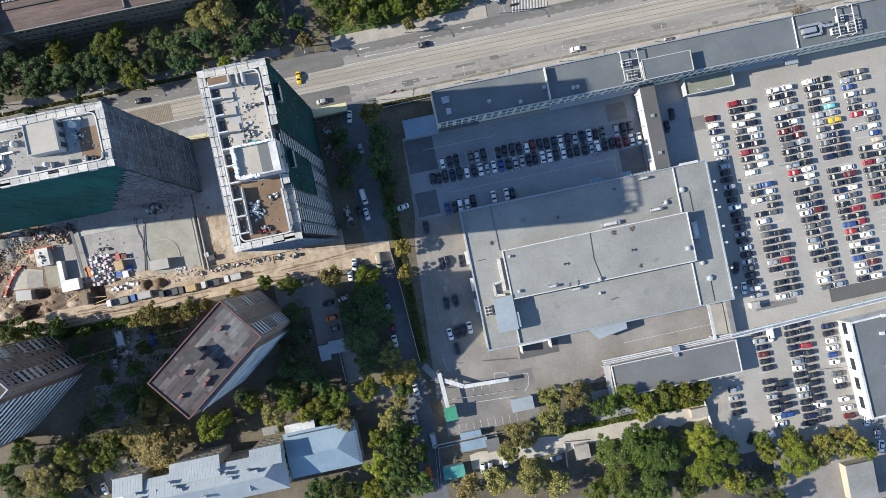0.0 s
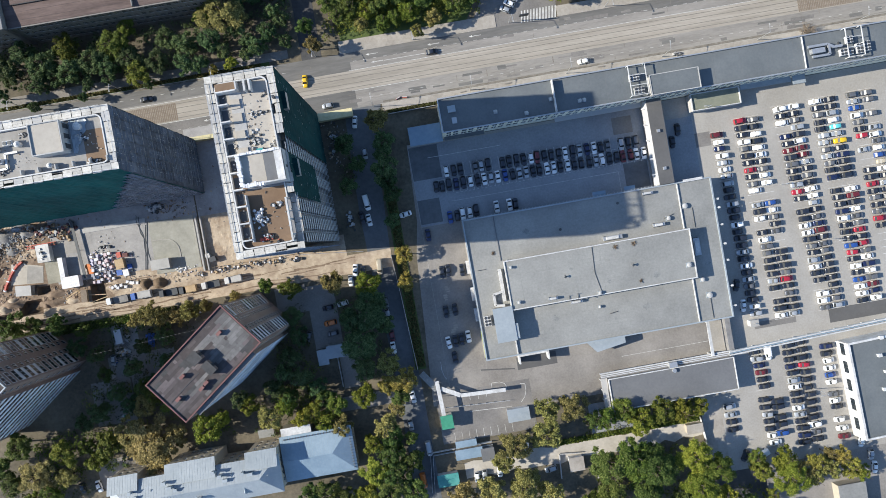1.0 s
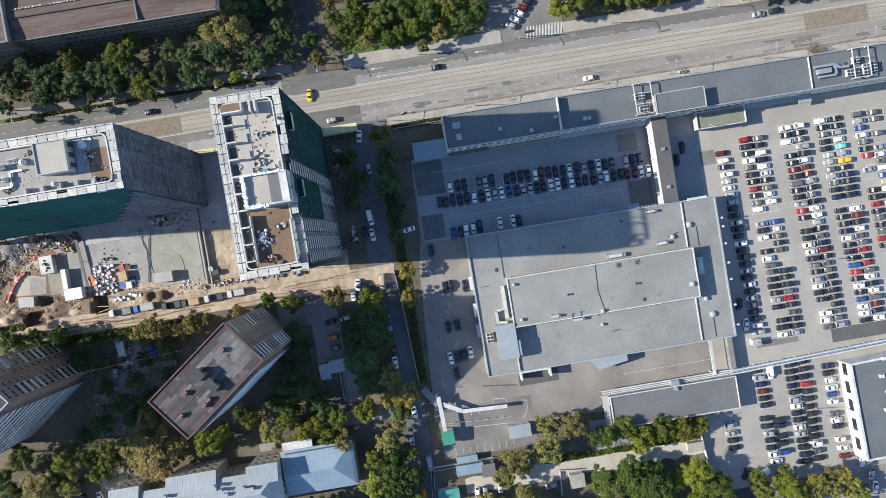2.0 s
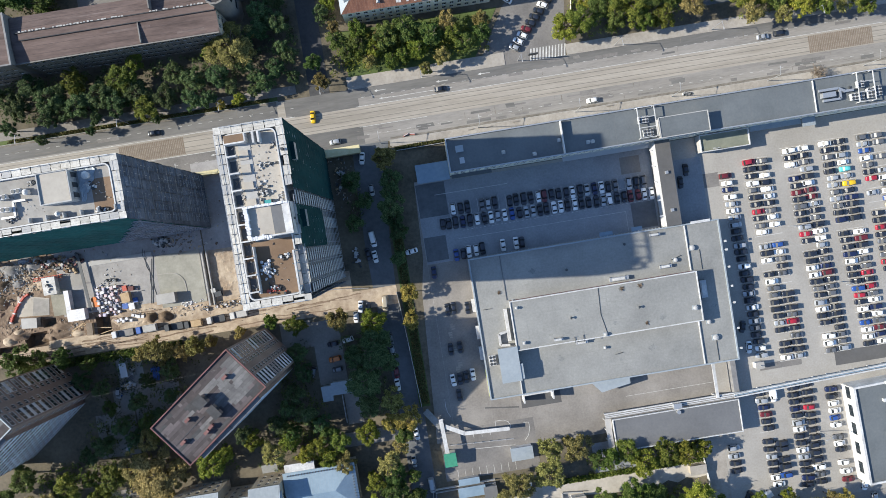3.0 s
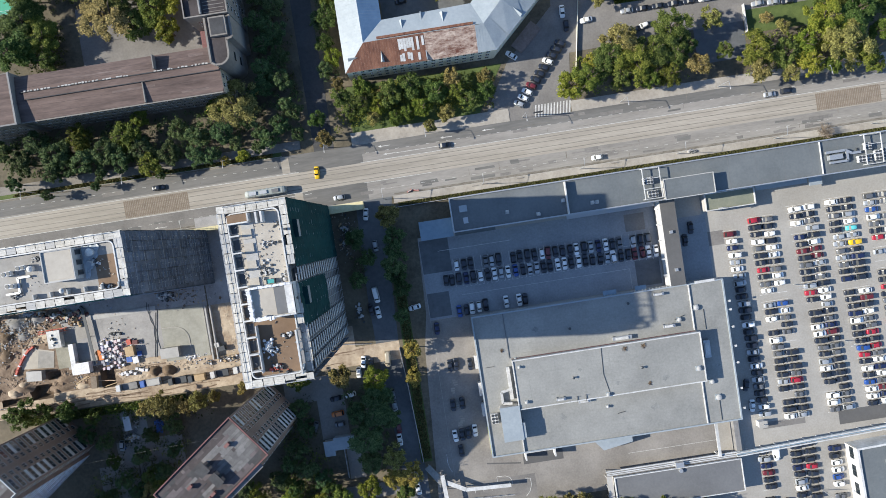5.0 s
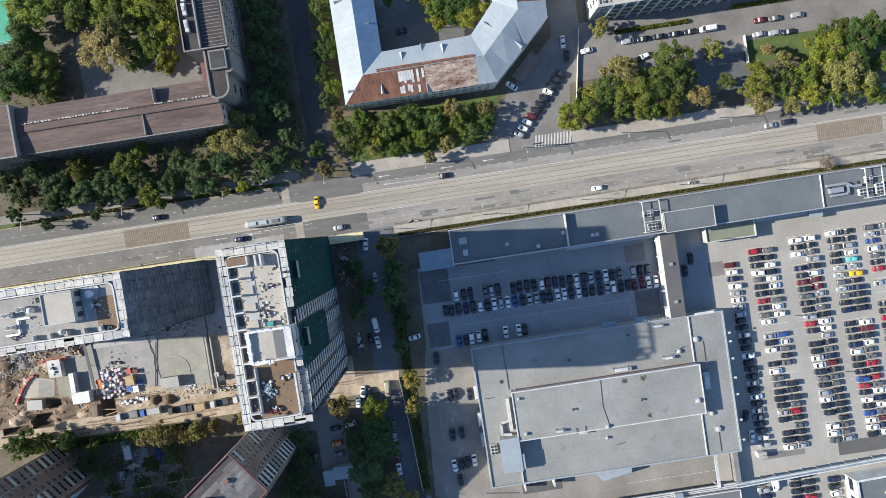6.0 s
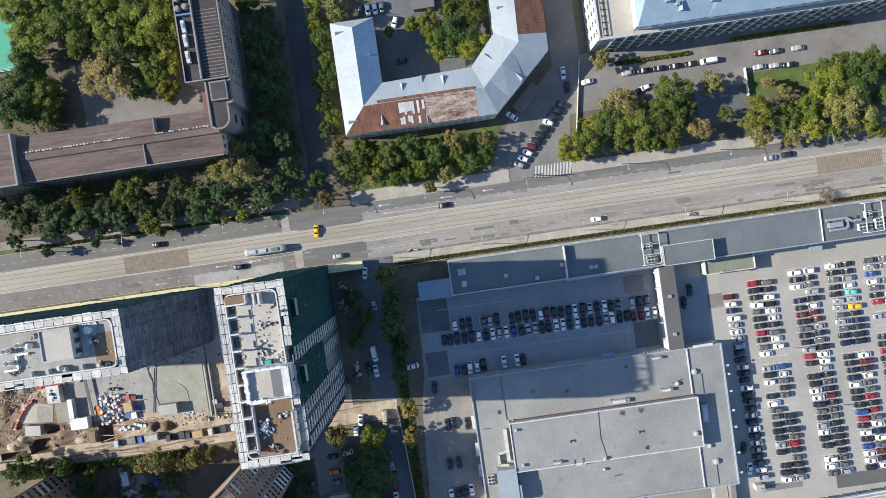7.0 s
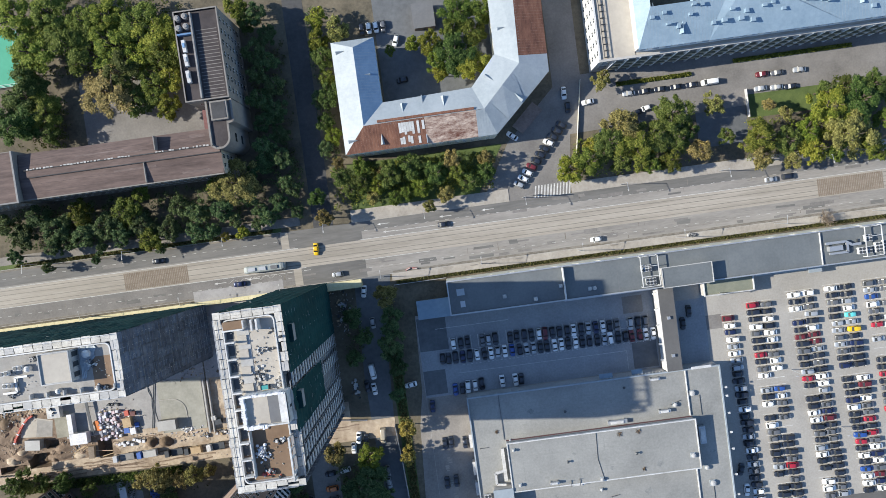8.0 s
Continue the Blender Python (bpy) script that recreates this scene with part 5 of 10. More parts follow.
# the sheeting turned round the corner, widening towards its foot
bm = bmesh.new()
edge = [(z, T1[1] - 1.72, T1[1] - 1.85 - 1.9 * (1 - z / 61)) for z in (2 + 2.0 * k for k in range(30))]
for (z0, a0, b0), (z1, a1, b1) in zip(edge, edge[1:]):
    bm.faces.new([bm.verts.new(q) for q in ((T1[2] + 1.66, b0, z0 + 0.05), (T1[2] + 1.66, a0, z0 + 0.05), (T1[2] + 1.6, a1, z1), (T1[2] + 1.6, b1, z1))])
tagged(part("panel_netting", bm, M["net_panel"], tv), kind="stuff")
scaffold("tower_scaffold", "tube scaffold with plank decks round the grey tower", -114.0, *T1[1:], UZ - 0.6, "ens")
for x, y, r in ((-83.0, 48.9, 1.0), (-98.6, 47, 0.8), (-91.5, 40.3, 0.7)):
    bm = bmesh.new()
    tube(bm, 0, 0, 0, 1.3, r * 0.9, 14)
    tube(bm, 0, 0, 1.3, 1.7, r, 14, r * 0.3)
    solo("water_tank", bm, M["white"], "round white tank on the tower's roof", "water tank", "roof tanks", x=x, y=y, z=UF + 0.07)
heap("builders_clutter", "pipes and boxes on the roof", "clutter", -82.6, 46.2, UF + 0.07, 20, 1.4, 1.6, 0.6, [M["white"], M["steel_dark"]], 11)
for x, y, rz in ((-104.6, 46.6, 4), (-104.2, 43.4, -3), (-100.8, 47.6, 0)):
    chiller(x, y, UF + 0.07, 2, 1, rz, 1.2, "grey plant unit with round fans on the tower's roof")
o = thing("air_duct", "pale duct run across the tower's roof", "air duct", z=UF + 0.07)
bm = bmesh.new()
duct(bm, [(-106, 41.4, 0.5), (-102.4, 41.4, 0.5), (-102.4, 45.2, 0.5), (-99.2, 45.2, 0.5)], 0.5)
part("duct", bm, M["steel"], o)
for p in ((-105, 41.4), (-102.4, 43.2), (-100, 45.2)):
    part("support", boxes((p[0] - 0.2, p[1] - 0.2, 0, p[0] + 0.2, p[1] + 0.2, 0.26)), M["steel_dark"], o)
heap("builders_clutter", "stacked material on the roof", "clutter", -103.6, 40.6, UF + 0.07, 14, 1.8, 1.0, 0.4, [M["concrete_dark"], M["steel_dark"], M["concrete"]], 12, 0.25, 0.7)
heap("builders_clutter", "stacked material on the roof", "clutter", -97.5, 49.4, UF + 0.07, 10, 1.4, 0.8, 0.4, [M["concrete"], M["steel_dark"]], 13, 0.25, 0.7)
o = thing("tarpaulin", "crumpled blue-grey tarpaulin spread on the roof screed", "tarpaulin", x=-85.5, y=42.4, z=UF + 0.07)
bm = bmesh.new()
V = []
for i in range(22):
    u = i / 21
    wide = 0.9 + 3.2 * min(1.0, max(0.0, (u - 0.1) / 0.5)) + 0.35 * math.sin(9 * u) + 0.25 * math.sin(23 * u)
    V.append([bm.verts.new((0.1 + wide * v / 8, 8.4 * u + 0.2 * math.sin(v * 1.7), 0.03 + 0.4 * abs(noise.noise(Vector((u * 7, v * 0.55, 2.0))))) ) for v in range(9)])
for a, b in zip(V, V[1:]):
    for k in range(8):
        bm.faces.new((a[k], a[k + 1], b[k + 1], b[k]))
part("sheet", bm, M["roof_metal"], o)
heap("builders_clutter", "boards leaning by the parapet", "clutter", -80.5, 39.8, UF + 0.07, 16, 2.2, 0.7, 0.4, [M["white"], M["steel_dark"]], 14)

# ---- brick tower blocks ----
def brick_block(label, cx, cy, rz, L, W, H, floors, seed, edge="brick_red", edge_label="red-brown parapet"):
    """A slab of flats: long side along local x, glazed balconies on the -y side, windows on the +x end."""
    o = thing("apartment_block", label, "apartment block", "brick apartment blocks", x=cx, y=cy, rz=rz)
    x0, x1, y0, y1 = -L / 2, L / 2, -W / 2, W / 2
    fh = H / (floors + 0.3)
    rows = [fh * k + 1.0 for k in range(floors)]
    facade(o, (x1, y0), (x1, y1), 0, H, [6.2, 9.6], rows, 1.5, 1.7, M["brick"], 1, depth=0.1)
    r = random.Random(seed + 1)
    for u in (y0 + 2.7, y1 - 2.7):
        for z in rows[1:]:
            lg = part("loggia", window_mesh(4.2, 1.75, 2), None, o)
            lg.matrix_basis = Matrix.Translation((x1 + 0.1, u, z + 0.1)) @ Matrix.Rotation(radians(90), 4, "Z")
            part("loggia_front", boxes((x1 + 0.005, u - 2.1, z - 0.85, x1 + 0.13, u + 2.1, z + 0.08)), M["sill_panel"] if r.random() < 0.55 else M["brick"], o)
    facade(o, (x0, y0), (x1, y0), 0, H, even(10, L, 1.0), rows, 1.5, 1.55, M["brick"], 1, skip={(c, r) for c in range(1, 9) for r in range(floors)})
    facade(o, (x1, y1), (x0, y1), 0, H, even(8, L, 1.5), rows[-1:], 1.5, 1.55, M["brick"], 1)
    part("wall", boxes((x0, y0 + 0.3, 0, x0 + 0.3, y1 - 0.3, H)), M["brick"], o)
    part("roof", boxes((x0 + 0.3, y0 + 0.3, H - 0.6, x1 - 0.3, y1 - 0.3, H - 0.35)), M["roof_patched"], o, "patched brown and grey felt roof")
    bm = bmesh.new()
    parapet(bm, x0 - 0.06, y0 - 0.06, x1 + 0.06, y1 + 0.06, H - 0.34, H + 0.1, 0.34)
    part("parapet", bm, M[edge], o, edge_label)
    cols = even(10, L, 1.0)
    cw = (L - 2) / 10
    for c in (1, 3, 5, 7):
        for r in range(floors):
            z = fh * r + 0.1
            xa, xb = cols[c] - cw / 2 - L / 2, cols[c + 1] + cw / 2 - L / 2
            part("balcony", boxes((xa, y0 - 1.2, z - 0.05, xb, y0 - 0.01, z + 0.1), (xa, y0 - 1.2, z + 0.1, xb, y0 - 1.08, z + 1.2)), M["balcony_panel"], o)
            part("balcony_glazing", boxes((xa + 0.05, y0 - 0.55, z + 0.101, xb - 0.05, y0 - 0.02, z + 2.5)), M["glass_balcony"], o)
    for c in (1, 3, 5, 7):
        part("balcony_roof", boxes((cols[c] - cw / 2 - L / 2 - 0.1, y0 - 1.45, H - 0.95, cols[c + 1] + cw / 2 - L / 2 + 0.1, y0 - 0.11, H - 0.8)), M["roof_dark"], o)
        for k in range(4):
            x = cols[c] - cw / 2 - L / 2 + k * 2 * cw / 3
            part("balcony_fin", boxes((x - 0.06, y0 - 1.1, 0, x + 0.06, y0 - 0.01, H - 1.2)), M["brick"], o)
    # lengths of felt in courses a metre wide, the older grey ones at the +x end
    r = random.Random(seed)
    rolls = {"roof_patched": bmesh.new(), "roof_old": bmesh.new(), "roof_mauve": bmesh.new(), "felt_black": bmesh.new()}
    for j in range(int(W - 1.4)):
        x, y = x0 + 0.6, y0 + 0.7 + j
        while x < x1 - 0.8:
            e = min(x + r.choice((1.0, 2.0, 3.0, 4.5, 6.0)), x1 - 0.6)
            grey = (x + e) / 2 > 2.5 + 2.0 * math.sin(j * 0.9) and 1 < j < W - 4
            mt = r.choice(("roof_old", "roof_old", "roof_old", "roof_mauve")) if grey else r.choice(("roof_mauve", "roof_patched", "roof_mauve", "roof_patched", "roof_mauve", "roof_old" if r.random() < 0.4 else "felt_black"))
            box(rolls[mt], x, y + 0.012, H - 0.351, e - 0.03, y + 0.985, H - 0.342 + r.uniform(0, 0.012))
            x = e
    for mt, bm in rolls.items():
        tagged(part("roof_felt", bm, M[mt], o), kind="stuff")
    part("gutter_pipe", boxes((x0 + 1, -0.9, H - 0.35, x0 + 13, -0.78, H - 0.23)), M["steel_dark"], o)
    return o


def lift_house(x, y, z, rz, w, d, h, label="dark brick lift house on the roof"):
    o = thing("lift_house", label, "lift house", "lift houses", x=x, y=y, z=z, rz=rz)
    part("wall", boxes((-w / 2, -d / 2, 0, w / 2, d / 2, h)), M["brick"], o)
    part("roof", boxes((-w / 2 - 0.2, -d / 2 - 0.2, h, w / 2 + 0.2, d / 2 + 0.2, h + 0.2)), M["felt_black"], o, "black felt roof")
    part("door", boxes((w / 2, -0.5, 0.1, w / 2 + 0.05, 0.5, 2.1)), M["steel_dark"], o)
    return o


BA = 37.0
BH = 42.0
brick_block("grey-brown brick apartment tower with a patched felt roof", -70.3, -18.9, BA, 31.6, 15.8, BH, 14, 3)
def on_block(u, v, cx=-70.3, cy=-18.9):
    c, s = math.cos(radians(BA)), math.sin(radians(BA))
    return cx + c * u - s * v, cy + s * u + c * v
lift_house(*on_block(0.4, 2.4), BH - 0.35, BA, 3.0, 2.6, 2.7)
lift_house(*on_block(0.9, -2.2), BH - 0.35, BA, 2.2, 3.6, 2.0)
for u, v in ((-6.5, 1.8), (-5.2, -4.6), (-3.2, -4.4), (9.8, 2.6), (-12, -1.8)):
    x, y = on_block(u, v)
    o = thing("vent_stack", "red brick ventilation stack with a cap", "vent stack", "roof vent stacks", x=x, y=y, z=BH - 0.35, rz=BA)
    part("shaft", boxes((-0.7, -0.35, 0, 0.7, 0.35, 1.1)), M["stack_red"], o)
    part("cap", boxes((-0.8, -0.45, 1.1, 0.8, 0.45, 1.25)), M["stack_red"], o)
brick_block("grey-brown brick apartment tower with blue glazed balconies", -145.7, -20.1, BA, 35.5, 15.6, 42.0, 14, 9, "roof_metal", "pale sheet-metal parapet")

# ---- brown-roofed slab and its office tower ----
slab = thing("long_house", "long plastered house with brown felt roofs", "house")
LX0, LX1, LY0, LY1, LZ = -123.0, -56.6, 96.2, 110.5, 16.0
facade(slab, (LX0, LY0), (LX1, LY0), 0, LZ, even(26, LX1 - LX0), [1.4, 5.0, 8.6, 12.2], 1.5, 2.0, M["stone_dark"], 1)
facade(slab, (LX1, LY0), (LX1, LY1), 0, LZ, even(4, LY1 - LY0), [5.0, 8.6, 12.2], 1.5, 2.0, M["beige"], 1)
part("wall", boxes((LX0, LY1 - 0.3, 0, LX1 - 0.3, LY1, LZ - 0.3)), M["beige"], slab)
bm = bmesh.new()
v = [bm.verts.new(p) for p in ((LX0, LY0 - 0.4, LZ - 0.2), (LX1 + 0.3, LY0 - 0.4, LZ - 0.2), (LX1 + 0.3, 103.1, LZ + 0.6), (LX0, 103.1, LZ + 0.6))]
bm.faces.new(v)
v = [bm.verts.new(p) for p in ((LX0, 103.1, LZ + 0.6), (LX1 + 0.3, 103.1, LZ + 0.6), (LX1 + 0.3, LY1 + 0.4, LZ - 0.2), (LX0, LY1 + 0.4, LZ - 0.2))]
bm.faces.new(v)
part("roof", bm, M["roof_brown"], slab, "brown felt roof in two shallow slopes")
bm = bmesh.new()
rnd = random.Random(44)
for y in (98.1, 100.6, 105.4, 106.9, 108.8):
    zz = LZ - 0.2 + 0.8 * ((y - 95.8) / 7.3 if y < 103.1 else (110.9 - y) / 7.8) + 0.01
    bar(bm, (LX0 + rnd.uniform(0, 6), y, zz), (LX1 - rnd.uniform(0, 9), y, zz), 0.05)
tagged(part("roof_joints", bm, M["roof_patched"], slab), kind="stuff")
for k, (x, y, w, d) in enumerate(((-70, 97.4, 9, 0.7), (-92, 100.9, 14, 0.6), (-66, 108.6, 5, 0.9), (-104, 107.6, 16, 0.5), (-88, 106.6, 6, 0.4))):
    bm = bmesh.new()
    zz = lambda v: LZ - 0.2 + 0.8 * ((v - 95.8) / 7.3 if v < 103.1 else (110.9 - v) / 7.8) + 0.02
    bm.faces.new([bm.verts.new((u, v, zz(v))) for u, v in ((x, y), (x + w, y), (x + w, y + d), (x, y + d))])
    part("felt_patch", bm, M["roof_brown_pale"], slab, "pale worn strip of roof felt")
# Black on both ridge walls paints the shaded faces of the roof step.
part("ridge_wall", boxes((LX0 + 3.4, 102.7, LZ - 0.2, LX1, 102.95, LZ + 1.1)), M["felt_black"], slab, "step between the roofs, its shade put into black colour")
part("ridge_deck", boxes((LX0 + 2.6, 102.951, LZ - 0.2, LX1, 105.1, LZ + 0.85)), M["roof_brown"], slab)
part("ridge_wall", boxes((LX0 + 1.6, 105.101, LZ - 0.2, LX1 - 0.4, 105.4, LZ + 1.15)), M["felt_black"], slab)
for x in (-82,):
    part("roof_wall", boxes((x, LY0, LZ - 0.2, x + 0.35, 102.9, LZ + 0.9)), M["stone_dark"], slab)
for x in (-77,):
    part("roof_wall", boxes((x, 106, LZ - 0.2, x + 0.35, LY1, LZ + 2.4)), M["stone_dark"], slab)
bm = bmesh.new()
for k in range(56):
    x = -121 + 1.12 * k
    if rnd.random() < 0.72 and not -86 < x < -78:
        box(bm, x, 105.25 + rnd.uniform(-0.1, 0.1), LZ + 1.0, x + rnd.uniform(0.4, 1.0), 105.6 + rnd.uniform(-0.05, 0.15), LZ + 1.2 + rnd.uniform(0, 0.1))
tagged(part("clerestory", bm, M["concrete"], slab), kind="stuff")
part("parapet", boxes((LX0, LY0 - 0.5, LZ - 0.5, LX1, LY0 - 0.1, LZ - 0.1)), M["stone_dark"], slab)
end = thing("stair_block", "brown-roofed end block with a pale edge", "house")
facade(end, (-170, LY0 - 1), (-123.2, LY0 - 1), 0, 18, even(18, 46.8), [1.4, 5.0, 8.6, 12.2], 1.5, 2.0, M["stone_dark"], 1)
part("wall", boxes((-170, LY0 - 0.7, 0, -123.2, 112, 17.7)), M["stone_dark"], end)
part("roof", boxes((-170, LY0 - 0.7, 17.7, -123.5, 111.7, 17.9)), M["roof_brown"], end)
part("parapet", boxes((-123.7, LY0 - 1.1, 17.7, -123.1, 112, 18.4)), M["concrete_dark"], end)
part("parapet", boxes((-170, LY0 - 1.1, 17.7, -123.7, LY0 - 0.6, 18.4)), M["concrete_dark"], end)

ot = thing("office_tower", "narrow beige office tower with a ribbed flat roof", "office tower")
OX0, OX1, OY0, OY1, OZ = -63.4, -49.6, 118.8, 147.2, 21.5
facade(ot, (OX1, OY0), (OX1, OY1), 0, OZ, even(7, OY1 - OY0), [1.6 + 3.3 * k for k in range(6)], 1.9, 1.8, M["stone_dark"], 1)
facade(ot, (OX0, OY0), (OX1, OY0), 0, OZ, even(3, OX1 - OX0), [11.5, 14.8], 1.5, 1.8, M["stone_dark"], 1)
part("wall", boxes((OX0, OY0 + 0.3, 0, OX0 + 0.3, OY1, OZ)), M["stone_dark"], ot)
part("wall", boxes((OX0 + 0.3, OY1 - 0.3, 0, OX1 - 0.3, OY1, OZ)), M["stone_dark"], ot)
part("roof", boxes((OX0 + 0.3, OY0 + 0.3, OZ - 0.9, OX1 - 0.3, OY1 - 0.31, OZ - 0.7)), M["roof_patched"], ot)
bm = bmesh.new()
for k in range(20):
    box(bm, -57.2, 119.8 + 1.1 * k, OZ - 0.7, OX1 - 1.0, 119.98 + 1.1 * k, OZ - 0.58)
tagged(part("roof_ribs", bm, M["stone_dark"], ot), kind="stuff")
bm = bmesh.new()
parapet(bm, OX0 - 0.1, OY0 - 0.1, OX1 + 0.1, OY1 + 0.1, OZ - 0.69, OZ + 0.2, 0.4)
part("parapet", bm, M["stone_dark"], ot)
part("roof_divider", boxes((-58.3, 119.3, OZ - 0.7, -57.8, 146.4, OZ + 0.6)), M["concrete_dark"], ot)
part("roof_divider", boxes((OX0 + 0.5, 139.6, OZ - 0.7, -58.4, 140.1, OZ + 0.6)), plain("blue_steel", (0.1, 0.2, 0.36), 0.5), ot)
for k, (x, y) in enumerate(((-62.1, 144.9), (-59.7, 145.3), (-62.1, 141.8), (-59.7, 142.1))):
    bm = bmesh.new()
    tube(bm, 0, 0, 0, 1.6, 0.95, 12)
    tube(bm, 0, 0, 1.6, 1.9, 0.8, 12, 0.55)
    solo("roof_drum", bm, M["concrete_dark"], "round grey fan drum on the tower's roof", "fan drum", "roof fan drums", x=x, y=y, z=OZ - 0.7)
for k, y in enumerate((136.1, 131.7, 126.5)):
    o = thing("roof_cabinet", "white cabinet on the office tower's roof", "cabinet", "roof cabinets", x=-61.2, y=y, z=OZ - 0.7, rz=4)
    part("casing", boxes((-0.55, -1.9, 0.2, 0.55, 1.9, 1.5)), M["white"], o)
    part("base", boxes((-0.7, -2.0, 0, 0.7, 2.0, 0.2)), M["steel_dark"], o)
    part("hood", boxes((-0.35, -0.5, 1.5, 0.35, 0.9, 1.75)), plain("blue_hood", (0.16, 0.3, 0.5), 0.5) if k == 0 else M["steel"], o)
nose = thing("stair_tower", "rounded concrete stair tower joined to the office tower", "stair tower")
NZ = 20.0
turn = [(-55.0 + 3.4 * math.cos(radians(a)), 106.7 + 3.4 * math.sin(radians(a))) for a in range(-85, 6, 15)]
arc = [(-57.6, 118.6), (-57.6, 104.3), (-56.2, 103.4)] + turn + [(-51.6, 110.9), (-49.7, 111.4), (-49.7, 118.6)]
bm = bmesh.new()
prism(bm, arc, 0, NZ)
part("wall", bm, M["stone_dark"], nose)
inner = [(-57.0, 118.2), (-57.0, 104.9), (-56.0, 104.0)] + [(-55.0 + 2.9 * math.cos(radians(a)), 106.7 + 2.9 * math.sin(radians(a))) for a in range(-85, 6, 15)] + [(-52.1, 118.2)]
bm = bmesh.new()
prism(bm, inner, NZ - 0.1, NZ + 0.06)
part("roof", bm, M["roof_patched"], nose)
bm = bmesh.new()
for p, q in zip(arc, arc[1:]):
    bar(bm, (*p, NZ + 0.3), (*q, NZ + 0.3), 0.6)
part("parapet", bm, M["stone_dark"], nose)
part("lift_head", boxes((-56.2, 112.0, NZ + 0.06, -50.8, 118.1, NZ + 1.5)), M["stone_dark"], nose)
part("lift_head_roof", boxes((-55.7, 112.5, NZ + 1.5, -51.3, 117.6, NZ + 1.6)), M["felt_black"], nose)
for z in (7, 13):
    part("window_band", boxes((-51.65, 105.8, z, -51.55, 108.6, z + 1.6)), M["glass"], nose)
part("link_wall", boxes((-63.2, 112.2, 0, -57.7, 118.7, 9)), M["brick_red"], nose)

# ---- the U-shaped house with sheet-metal roofs ----
uh = thing("courtyard_house", "cream courtyard house with pale metal and rusty roofs", "house")
EZ, RZ = 11.0, 13.7
# outlines: west wing, south wing, slanted corner wing, east wing
facade(uh, (-16.8, 97.0), (33.6, 97.15), 0, EZ, even(18, 50.4), [1.2, 4.6, 8.0], 1.4, 1.9, M["cream"], 1)
facade(uh, (33.6, 97.15), (53.1, 115.4), 0, EZ, even(9, 26.4), [1.2, 4.6, 8.0], 1.4, 1.9, M["cream"], 1)
facade(uh, (52.8, 115.6), (53.6, 168), 0, EZ, [], [], 1.4, 1.9, M["cream"], 1)
facade(uh, (-16.2, 133.6), (-16.4, 97.4), 0, EZ, [], [], 1.4, 1.9, M["cream"], 1)
facade(uh, (-3.2, 112.6), (-3.2, 133.6), 0, EZ, even(7, 21), [1.2, 4.6, 8.0], 1.4, 1.9, M["cream"], 1)
facade(uh, (27.2, 112.9), (-3.2, 112.6), 0, EZ, [], [], 1.4, 1.9, M["cream"], 1)
facade(uh, (36.6, 123.3), (27.2, 112.9), 0, EZ, [], [], 1.4, 1.9, M["cream"], 1)
facade(uh, (37.2, 168), (36.6, 123.3), 0, EZ, even(15, 44.7), [1.2, 4.6, 8.0], 1.4, 1.9, M["cream"], 1)
facade(uh, (-3.2, 133.6), (-16.2, 133.6), 0, EZ, [], [], 1.4, 1.9, M["cream"], 1)
ws, rs = bmesh.new(), bmesh.new()
wp, rp = M["roof_metal"], M["roof_rust"]


def slope_part(mat, seams, *pts):
    """One roof slope of the courtyard house as a part of its own."""
    bm = bmesh.new()
    roof_plane(bm, seams, *pts)
    part("roof_slope", bm, mat, uh, "rusty brown standing-seam slope" if mat is rp else "")


E0 = EZ + 0.02
A0, A1 = (-17.0, 134.2, E0), (-17.1, 96.8, E0)                 # west wing, outer eaves
Rw0, Rw1 = (-9.6, 131, RZ), (-9.6, 105.2, RZ)                  # west ridge
slope_part(wp, ws, A0, A1, Rw1, Rw0)
# The inner slope takes a bluer, darker sheet than the outer one.
slope_part(M["roof_inner_blue"], ws, (-2.6, 112.5, E0), (-2.6, 134.2, E0), Rw0, Rw1)
slope_part(wp, ws, (-2.6, 134.2, E0), A0, Rw0, Rw0)
Rs1 = (30.4, 105.4, RZ)
slope_part(wp, ws, (27.4, 113.4, E0), (-2.6, 112.5, E0), Rw1, Rs1)
for x0, x1, mp, ms in ((-17.1, 1.5, rp, rs), (1.5, 10.5, rp, rs), (10.5, 27.5, None, None), (27.5, 33.8, wp, ws)):
    lo0, lo1 = (x0, 96.9, E0), (x1, 97.0, E0)
    hi0, hi1 = (max(x0, -9.6), 105.2, RZ), (min(x1, 30.4), 105.4, RZ)
    if mp is None:
        pp, ps = bmesh.new(), bmesh.new()
        roof_plane(pp, ps, lo0, lo1, hi1, hi0)
        part("roof", pp, M["roof_patch_paint"], uh, "roof bay with flaking red and cream paint")
        tagged(part("roof_seams", ps, M["roof_patch_paint"], uh), kind="stuff")
    else:
        slope_part(mp, ms, lo0, lo1, hi1, hi0)
# white sheets nailed over the rusty bay
rnd = random.Random(12)
slope = (RZ - E0) / 8.3
